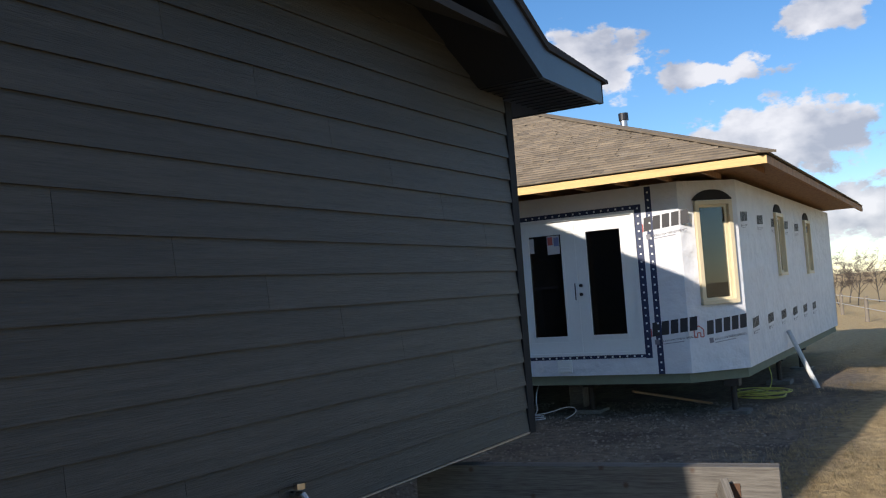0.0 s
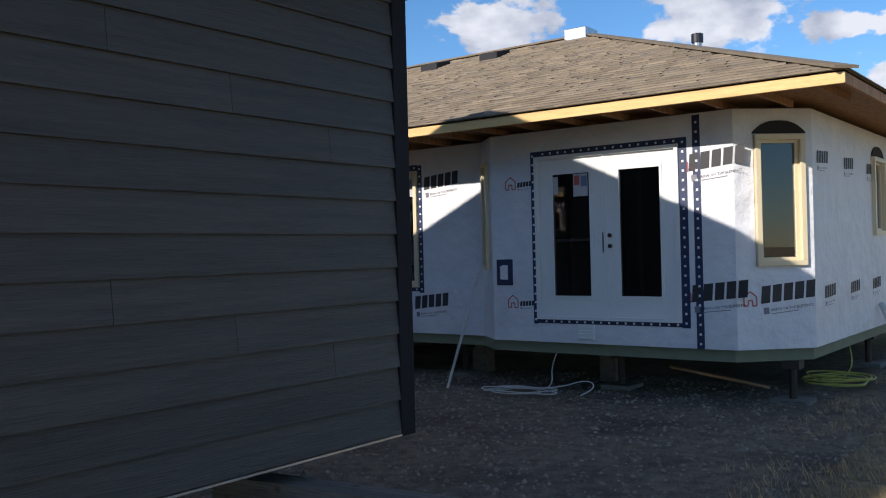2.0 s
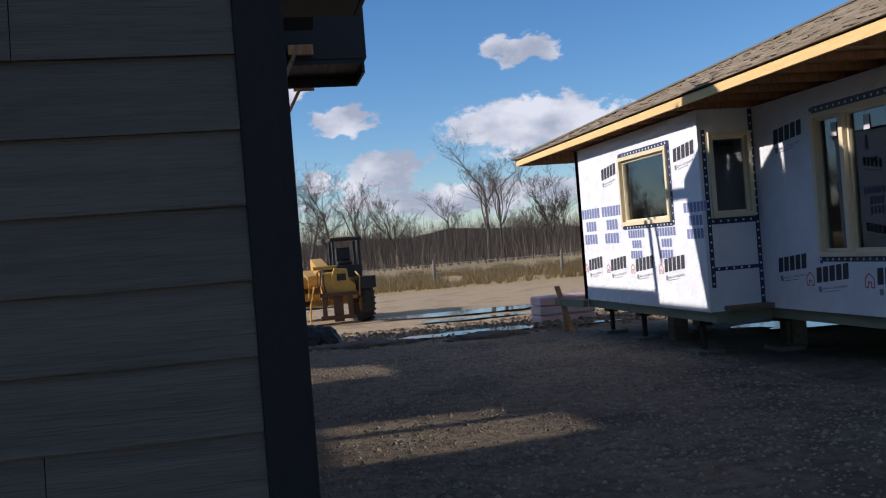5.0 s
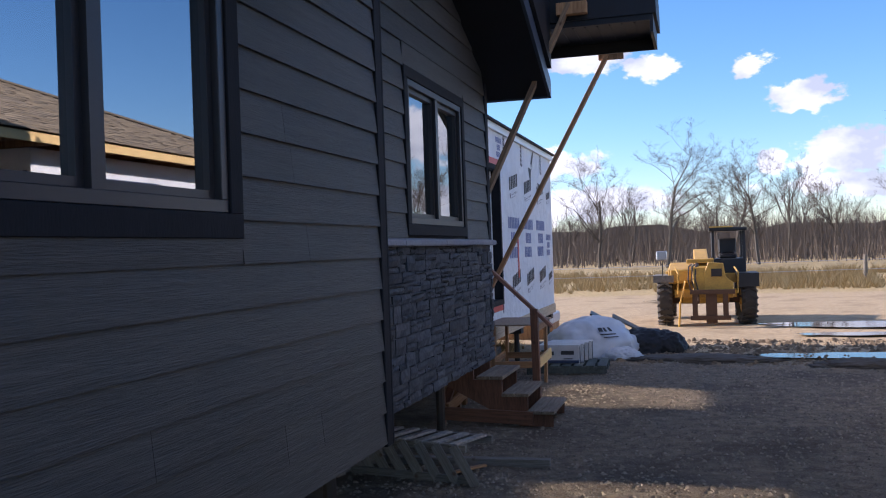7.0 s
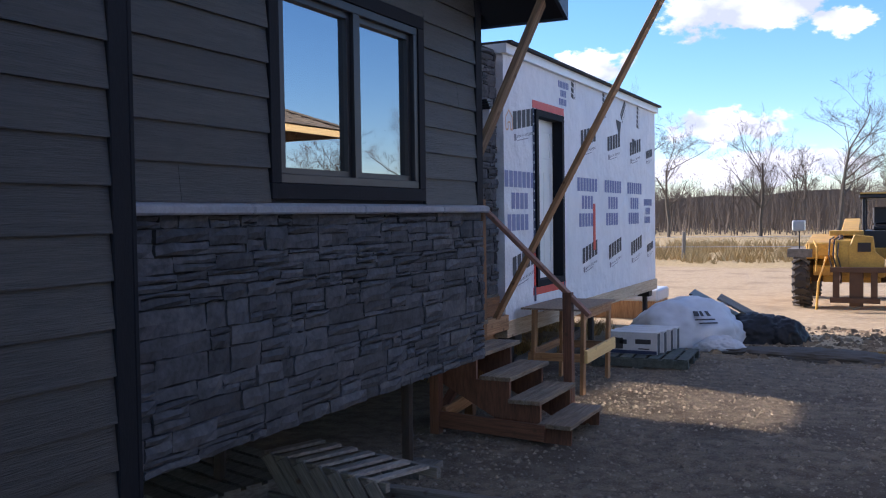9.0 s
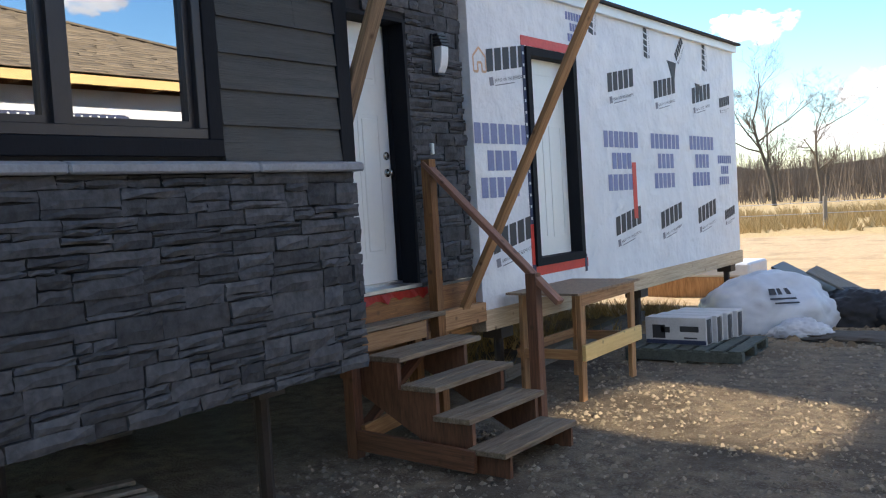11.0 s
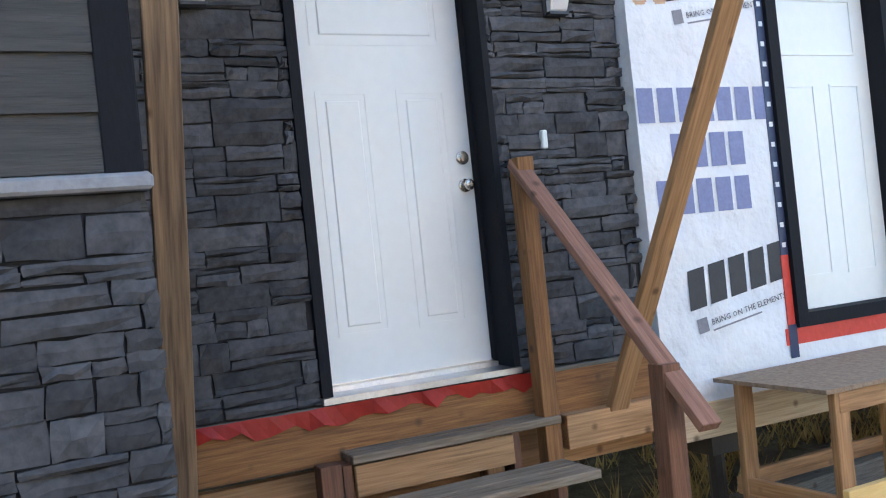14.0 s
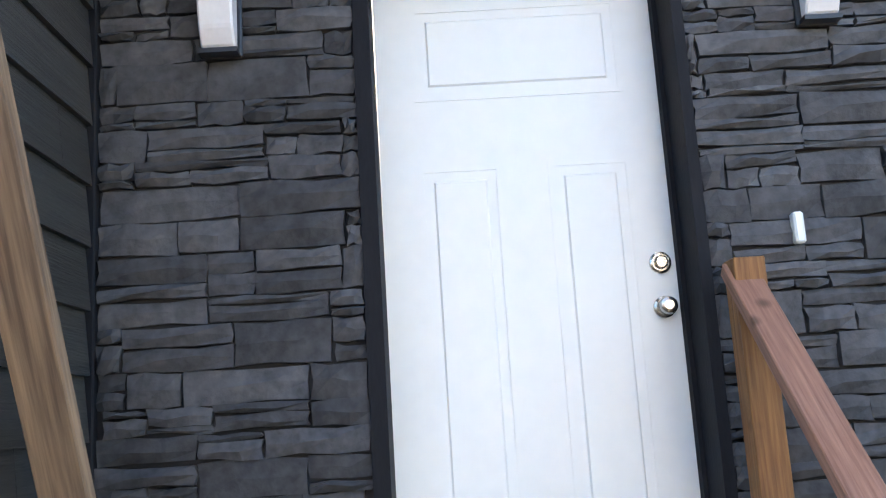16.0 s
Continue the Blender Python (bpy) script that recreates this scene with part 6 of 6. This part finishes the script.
for dx in (0.0, 0.08, 0.16):
    bm = bmesh.new()
    tube(bm, [(TX - 0.30 + dx, TY - 0.72, 1.40), (TX - 0.36 + dx, TY - 1.02, 1.36), (TX - 0.38 + dx, TY - 1.12, 1.05), (TX - 0.30 + dx, TY - 1.1, 0.72)], 0.016, 7)
    part("hydraulic_hose", bm, M_BLACKFRAME, th, "black hydraulic hose")
bpart("cross_member", th, M_YELLOW, (TX - 0.72, TY - 0.42, 0.60, TX + 0.72, TY - 0.30, 0.80), bevel=0.015)
mir = bpart("mirror", th, M_GALV, (TX - 1.12, TY - 0.5, 1.52, TX - 0.86, TY - 0.4, 1.74), label="pale cracked mirror", bevel=0.02)
timber("mirror_arm", th, M_BLACKFRAME, (TX - 0.98, TY - 0.45, 1.15), (TX - 0.98, TY - 0.45, 1.55), 0.025, 0.025, up=(1, 0, 0))

# ---- fence and far field ----
for k in range(13):
    x = -40 + k * 6.6
    y = 40.5 + 0.08 * (x + 5)
    f = thing("fence_post", (x, y, 0), "weathered round wooden fence post in dry grass", "fence post", "posts of the field fence")
    bm = bmesh.new()
    g = ground_height(x, y)
    tube(bm, [(x, y, g - 0.1), (x + 0.02, y, g + 0.6), (x + 0.03, y, g + 1.15)], [0.085, 0.08, 0.075], 9)
    part("post", bm, M_POSTWOOD, f)
for z in (0.55, 0.95):
    cable("fence_wire", "thin fence wire between the posts", M_GALV, [(-40 + k * 6.6, 40.5 + 0.08 * (-35 + k * 6.6), ground_height(-40 + k * 6.6, 40.5 + 0.08 * (-35 + k * 6.6)) + z) for k in range(13)], 0.012)
for k in range(6):
    x, y = 14 + k * 7.0, -2.0 + k * 1.6
    f = thing("fence_post", (x, y, 0), "weathered wooden fence post in the side field", "fence post", "posts of the side fence")
    bm = bmesh.new()
    tube(bm, [(x, y, -0.1), (x + 0.02, y, 0.95)], [0.08, 0.07], 9)
    part("post", bm, M_POSTWOOD, f)
for z in (0.5, 0.85):
    cable("fence_wire", "pale fence wire across the side field", M_CABLE, [(14 + k * 7.0, -2.0 + k * 1.6, z) for k in range(6)], 0.014)


# ---- bare trees ----
def bare_tree(seed, height, spread=1.0, detail=5, thick=1.0):
    """Trunk and limbs of a leafless tree at the origin: two meshes, trunk with main limbs and fine twigs."""
    rng = random.Random(seed)
    wood, twig = bmesh.new(), bmesh.new()

    def grow(bm, p, d, length, r, level):
        pts, rad = [p.copy()], [r]
        n = 4 if level < 2 else 3
        q, dd = p.copy(), d.copy()
        for i in range(n):
            dd = (dd + Vector((rng.uniform(-1, 1), rng.uniform(-1, 1), rng.uniform(-0.4, 0.7))) * (0.14 if level == 0 else 0.24)).normalized()
            q = q + dd * length / n
            pts.append(q.copy())
            rad.append(max(r * (1 - 0.55 * (i + 1) / n), 0.006))
        tube(bm, pts, rad, 6 if level == 0 else (4 if level < 3 else 3), caps=False)
        if level >= detail:
            return
        kids = rng.randint(8, 10) if level == 0 else rng.randint(3, 5)
        for i in range(kids):
            f = rng.uniform(0.35 if level == 0 else 0.2, 1.0)
            j = min(int(f * n), n - 1)
            base = pts[j].lerp(pts[j + 1], f * n - j)
            ax = Vector((rng.uniform(-1, 1), rng.uniform(-1, 1), rng.uniform(-0.2, 0.6))).normalized()
            kd = (dd * 0.75 + ax * rng.uniform(0.6, 1.0) * spread).normalized()
            if kd.z < -0.1:
                kd.z = 0.1
            grow(wood if level < 1 else twig, base, kd, length * rng.uniform(0.42, 0.66), rad[j] * rng.uniform(0.4, 0.6), level + 1)
    grow(wood, Vector((0, 0, -0.3)), Vector((0, 0, 1)), height * 0.62, height * 0.0165 * thick, 0)
    return wood, twig


TREE_BASES = []
for i, (h, s, d) in enumerate(((15, 0.9, 5), (13, 0.75, 5), (11, 0.55, 5), (14, 0.95, 5), (13, 1.3, 5))):
    wood, twig = bare_tree(20 + i, h, s, d)
    TREE_BASES.append((mesh_of("trunk", wood, M_BARK), mesh_of("crown", twig, M_TWIG)))


def tree(x, y, kind, scale, turn):
    t = thing("bare_tree", (x, y, ground_height(x, y)), "tall leafless broadleaf tree at the edge of the field", "tree", "bare trees")
    t.rotation_euler = (0, 0, turn)
    t.scale = (scale * 0.70,) * 3
    for nm, me in zip(("trunk", "crown"), TREE_BASES[kind]):
        o = new(nm, me)
        o.parent = t
    return t


rng = random.Random(33)
for x, y, k, s in ((-15.0, 62, 0, 0.86), (-7.0, 64, 3, 0.80), (-2.4, 62, 4, 0.98), (3.4, 64, 4, 0.85), (-12.6, 63, 4, 0.8), (-31, 60, 1, 0.75), (-37, 66, 0, 0.7), (16.5, 70, 0, 0.98), (23, 72, 2, 1.0), (27.5, 68, 3, 0.95), (6.0, 74, 1, 0.85),
                   (2.0, 70, 0, 0.75), (10.5, 78, 2, 0.9), (33, 72, 0, 0.95), (38, 70, 1, 1.0), (44, 74, 3, 0.9), (-22, 70, 2, 0.75), (-46, 68, 3, 0.8), (52, 72, 0, 0.9), (20, 78, 1, 1.0)):
    tree(x, y, k, s, rng.uniform(0, 6.28))
for k in range(74):
    x = -75 + k * 2.0 + rng.uniform(-1.2, 1.2)
    tree(x, rng.uniform(76, 96), rng.choice((1, 2, 2, 3)), rng.uniform(0.45, 0.85), rng.uniform(0, 6.28))
# far woods and brush: dense upright stems, one mass
wv, wf = [], []
for k in range(26000):
    x, y = rng.uniform(-95, 75), rng.uniform(66, 118)
    if y < 76 and rng.random() < 0.5:
        continue
    z = ground_height(x, y) - 0.1
    h = rng.uniform(1.4, 3.4) if y < 84 else rng.uniform(2.4, 5.4)
    a, r = rng.uniform(0, 3.14), rng.uniform(0.015, 0.05)
    lx, ly = rng.uniform(-0.6, 0.6), rng.uniform(-0.5, 0.5)
    i = len(wv)
    dx, dy = math.cos(a) * r, math.sin(a) * r
    wv += [(x - dx, y - dy, z), (x + dx, y + dy, z), (x + dy, y - dx, z), (x + lx, y + ly, z + h)]
    wf += [(i, i + 1, i + 3), (i + 1, i + 2, i + 3), (i + 2, i, i + 3)]
    for j in range(3):
        f = rng.uniform(0.3, 0.8)
        bx, by, bz = x + lx * f, y + ly * f, z + h * f
        i = len(wv)
        ex, ey = rng.uniform(-0.9, 0.9), rng.uniform(-0.7, 0.7)
        wv += [(bx - 0.012, by, bz), (bx + 0.012, by, bz), (bx + ex, by + ey, bz + rng.uniform(0.4, 1.3))]
        wf.append((i, i + 1, i + 2))
me = bpy.data.meshes.new("far_brush")
me.from_pydata(wv, [], wf)
me.materials.append(M_TWIG)
tagged(new("far_brush", me), "dense brown leafless brush along the far woods", "woods", kind="stuff")
bm = bmesh.new()
for k in range(26):
    x0 = -900 + k * 70
    hts = [rng.uniform(4, 7) for _ in range(8)]
    pts = [(x0, -1)] + [(x0 + i * 10, h) for i, h in enumerate(hts)] + [(x0 + 71, -1)]
    prism(bm, pts, "y", 240, 246)
tagged(part("far_woods", bm, M_TWIG), "distant dark band of woods on the horizon", "woods", kind="stuff")
# bush in the side field
wood, twig = bare_tree(77, 3.4, 1.5, 4, 0.7)
bush = thing("bush", (46, 3.2, 0), "low leafless brown bush in the side field", "bush")
part("stems", wood, M_BARK, bush).location = (46, 3.2, 0)
part("twigs", twig, M_TWIG, bush).location = (46, 3.2, 0)
for dx, dy in ((2.0, 1.2), (3.6, -0.8), (-1.5, 0.8), (5.5, 1.0)):
    copy_thing(bush, Matrix.Translation((46 + dx, 3.2 + dy, 0)) @ Matrix.Rotation(dx, 4, "Z"))


# ---- loose gravel, grass ----
def scatter_stones(n, x0, x1, y0, y1, lo, hi, seed):
    rng = np.random.RandomState(seed)
    P = np.stack([rng.uniform(x0, x1, n), rng.uniform(y0, y1, n), np.zeros(n)], 1)
    sv, sf = [], []
    for i in range(n):
        x, y = P[i, 0], P[i, 1]
        z = ground_height(x, y)
        r = lo + (hi - lo) * rng.rand() ** 3
        a = rng.rand() * 6.28
        k = len(sv)
        fx, fy, fz = r * (0.7 + 0.6 * rng.rand()), r * (0.7 + 0.6 * rng.rand()), r * (0.5 + 0.4 * rng.rand())
        c, s = math.cos(a), math.sin(a)
        for u, v, w in ((1, 0, 0), (0.1, 1, 0), (-1, 0.15, 0), (0, -1, 0), (0.25, 0.2, 1), (-0.3, -0.2, 0.9)):
            sv.append((x + (u * c - v * s) * fx, y + (u * s + v * c) * fy, z - 0.002 + w * fz))
        sf.extend([(k, k + 1, k + 4), (k + 1, k + 2, k + 5, k + 4), (k + 2, k + 3, k + 5), (k + 3, k, k + 4, k + 5)])
    return sv, sf


sv, sf = scatter_stones(34000, -3.2, 4.0, 5.0, 16.5, 0.005, 0.031, 1)
s2, f2 = scatter_stones(18000, -2.2, 6.0, -0.6, 6.5, 0.005, 0.031, 2)
f2 = [tuple(i + len(sv) for i in f) for f in f2]
me = bpy.data.meshes.new("gravel_stones")
me.from_pydata(sv + s2, [], sf + f2)
me.materials.append(M_PEBBLE)
tagged(new("gravel_stones", me), "loose grey gravel stones on the yard", "gravel", kind="stuff")


sv, sf = scatter_stones(3600, -1.6, 6.0, 15.6, 19.6, 0.012, 0.085, 3)
me = bpy.data.meshes.new("dirt_clods")
me.from_pydata(sv, [], sf)
me.materials.append(M_CLOD)
tagged(new("dirt_clods", me), "loose brown dirt clods between gravel and sand", "dirt", kind="stuff")


def grass_mass(name, label, mat, n, area, lo, hi, seed):
    rng = random.Random(seed)
    gv, gf = [], []
    for k in range(n):
        x, y = rng.uniform(area[0], area[1]), rng.uniform(area[2], area[3])
        if noise.noise((x * 0.6, y * 0.6, seed)) < -0.15:
            continue
        z = ground_height(x, y) - 0.01
        for j in range(5):
            h, a = rng.uniform(lo, hi), rng.uniform(0, 6.28)
            lx, ly = math.cos(a) * h * 0.6, math.sin(a) * h * 0.6
            w = 0.004 + 0.03 * h
            bx, by = x + rng.uniform(-0.05, 0.05), y + rng.uniform(-0.05, 0.05)
            i = len(gv)
            gv += [(bx - w, by, z), (bx + w, by, z), (bx + lx, by + ly, z + h)]
            gf.append((i, i + 1, i + 2))
    me = bpy.data.meshes.new(name)
    me.from_pydata(gv, [], gf)
    me.materials.append(mat)
    tagged(new(name, me), label, "grass", kind="stuff")


grass_mass("grass_verge", "short olive and straw grass beside the gravel", M_GREENGRASS, 12000, (-0.5, 16, -5, -0.2), 0.03, 0.09, 5)
grass_mass("dry_grass_verge", "dry straw tufts at the edge of the gravel", M_DRYGRASS, 5000, (0.0, 18, -5.5, 0.6), 0.04, 0.13, 6)
grass_mass("dry_field_grass", "tall dry yellow grass along the field fence", M_DRYGRASS, 16000, (-45, 45, 39.0, 47.0), 0.2, 0.55, 7)
grass_mass("dry_weeds", "dry weeds beside the garage floor", M_DRYGRASS, 500, (-5.2, -3.6, 12.6, 18.5), 0.08, 0.25, 9)

# ---- pieces of the walls: lap siding boards and ledge stones ----
def add_siding():
    for parent, axis, plane, face, a0, a1, z0, z1, joints, hole, top, seed in SIDING_PIECES:
        rng = random.Random(seed)
        i, extra = 0, []
        while z0 + i * C < z1 - 0.02:
            b0, b1 = z0 + i * C, min(z0 + (i + 1) * C, z1) + 0.012
            lo, hi = a0, a1
            if top:
                lim = [x for x in np.arange(a0, a1 + 1e-6, 0.05) if top(x) > b0 + 0.02]
                if len(lim) < 4:
                    break
                lo, hi = lim[0], lim[-1] if lim[-1] < a1 - 0.06 else a1
                if b1 < ZW:
                    lo, hi = a0, a1
            spans = [(lo, hi)]
            if hole and b1 > hole[2] + 0.01 and b0 < hole[3] - 0.01:
                spans = [(lo, hole[0]), (hole[1], hi)]
                if b0 < hole[2] - 0.01 < b1:
                    extra.append((parent, axis, plane, face, hole[0], hole[1], b0, hole[2]))
                if b0 < hole[3] - 0.01 < b1 - 0.02:
                    extra.append((parent, axis, plane, face, hole[0], hole[1], hole[3], b1))
            cuts = sorted(joints.get(i, [])) if joints else sorted(rng.uniform(0, 3.66) + lo - 3.66 + 3.66 * k for k in range(4))
            for s0, s1 in spans:
                inner = [c for c in cuts if s0 + 0.1 < c < s1 - 0.1]
                for u0, u1 in zip([s0] + inner, inner + [s1]):
                    u0, u1 = u0 + 0.0012, u1 - 0.0012
                    bm = bmesh.new()
                    p0, p1 = plane + face * 0.0005, plane + face * 0.026
                    pt = plane + face * 0.008
                    out = [(p0, b0), (p1, b0), (p1, b0 + 0.004), (pt, b1), (p0, b1)]
                    if axis == "y":
                        prism(bm, out, "y", u0, u1)
                    else:
                        lo_v = [bm.verts.new((u0, p, z)) for p, z in out]
                        hi_v = [bm.verts.new((u1, p, z)) for p, z in out]
                        bm.faces.new(lo_v[::-1])
                        bm.faces.new(hi_v)
                        for k in range(5):
                            bm.faces.new((lo_v[k], lo_v[(k + 1) % 5], hi_v[(k + 1) % 5], hi_v[k]))
                    part("siding_board", bm, M_SIDING, parent)
            i += 1
        for par, ax, pl, fc, u0, u1, e0, e1 in extra:
            bpart("siding_board", par, M_SIDING, (pl + fc * 0.0005, u0, e0, pl + fc * 0.02, u1, e1))


add_siding()


def ledge_stones(parent, x, y0, y1, z0, z1, seed, hole=None, ragged=False, cap=300):
    """Irregular stacked stones on a wall that looks to +x; the rest past the cap is joined."""
    rng = random.Random(seed)
    cells = []
    z = z0
    while z < z1 - 0.01:
        band = rng.choice((0.075, 0.10, 0.125))
        zt = min(z + band, z1)
        if z1 - zt < 0.05:
            zt = z1
        y = y0 - rng.uniform(0, 0.2)
        while y < y1:
            w = rng.uniform(0.11, 0.40)
            a, b = max(y, y0), min(y + w, y1)
            y += w
            if b - a < 0.03:
                continue
            style = rng.random()
            if style < 0.40:
                cells.append((a, b, z, zt))
            elif style < 0.80:
                m = z + (zt - z) * rng.choice((0.33, 0.5, 0.67))
                cells += [(a, b, z, m), (a, b, m, zt)]
            elif b - a > 0.2:
                m, c = z + (zt - z) * rng.choice((0.4, 0.6)), a + (b - a) * rng.uniform(0.35, 0.65)
                cells += [(a, c, z, m), (c, b, z, m), (a, b, m, zt)]
            else:
                cells.append((a, b, z, zt))
        z = zt
    made, rest = 0, bmesh.new()
    for a, b, c, d in cells:
        if hole and b > hole[0] and a < hole[1] and c < hole[3]:
            if a < hole[0] - 0.03:
                b = hole[0]
            elif b > hole[1] + 0.03:
                a = hole[1]
            else:
                continue
        if ragged and b > y1 - 0.02:
            b += rng.uniform(-0.05, 0.06)
        if b - a < 0.02:
            continue
        bm = bmesh.new() if made < cap else rest
        depth = rng.uniform(0.018, 0.045)
        g = 0.003
        n = 3
        rows = []
        for v in np.linspace(c + g, d - g, n):
            rows.append([[u, v] for u in np.linspace(a + g, b - g, 4)])
        front = [[bm.verts.new((x + depth * (0.62 if (i in (0, n - 1) or j in (0, 3)) else 1.0) + rng.uniform(-0.004, 0.004),
                                u + rng.uniform(-0.006, 0.006), v + rng.uniform(-0.006, 0.006))) for j, (u, v) in enumerate(r)] for i, r in enumerate(rows)]
        for i in range(n - 1):
            for j in range(3):
                bm.faces.new((front[i][j], front[i][j + 1], front[i + 1][j + 1], front[i + 1][j]))
        edge = front[0] + [front[1][3]] + front[2][::-1] + [front[1][0]]
        back = [bm.verts.new((x, e.co.y, e.co.z)) for e in edge]
        for k in range(len(edge)):
            k2 = (k + 1) % len(edge)
            bm.faces.new((edge[k2], edge[k], back[k], back[k2]))
        if made < cap:
            part("ledge_stone", bm, M_STONE, parent)
        made += 1
    if made > cap:
        ob = part("ledge_stones", rest, M_STONE, parent)
        tagged(ob, "the remaining ledge stones", kind="stuff")
    else:
        rest.free()


ledge_stones(wall_entry, EX, 9.74, 12.24, 1.10, 3.68, 41, (DY0, DY1, 1.0, DZ1), True, 330)
ledge_stones(wall_bay, SX, 5.86, 9.74, Z0, 1.965, 43, None, False, 330)
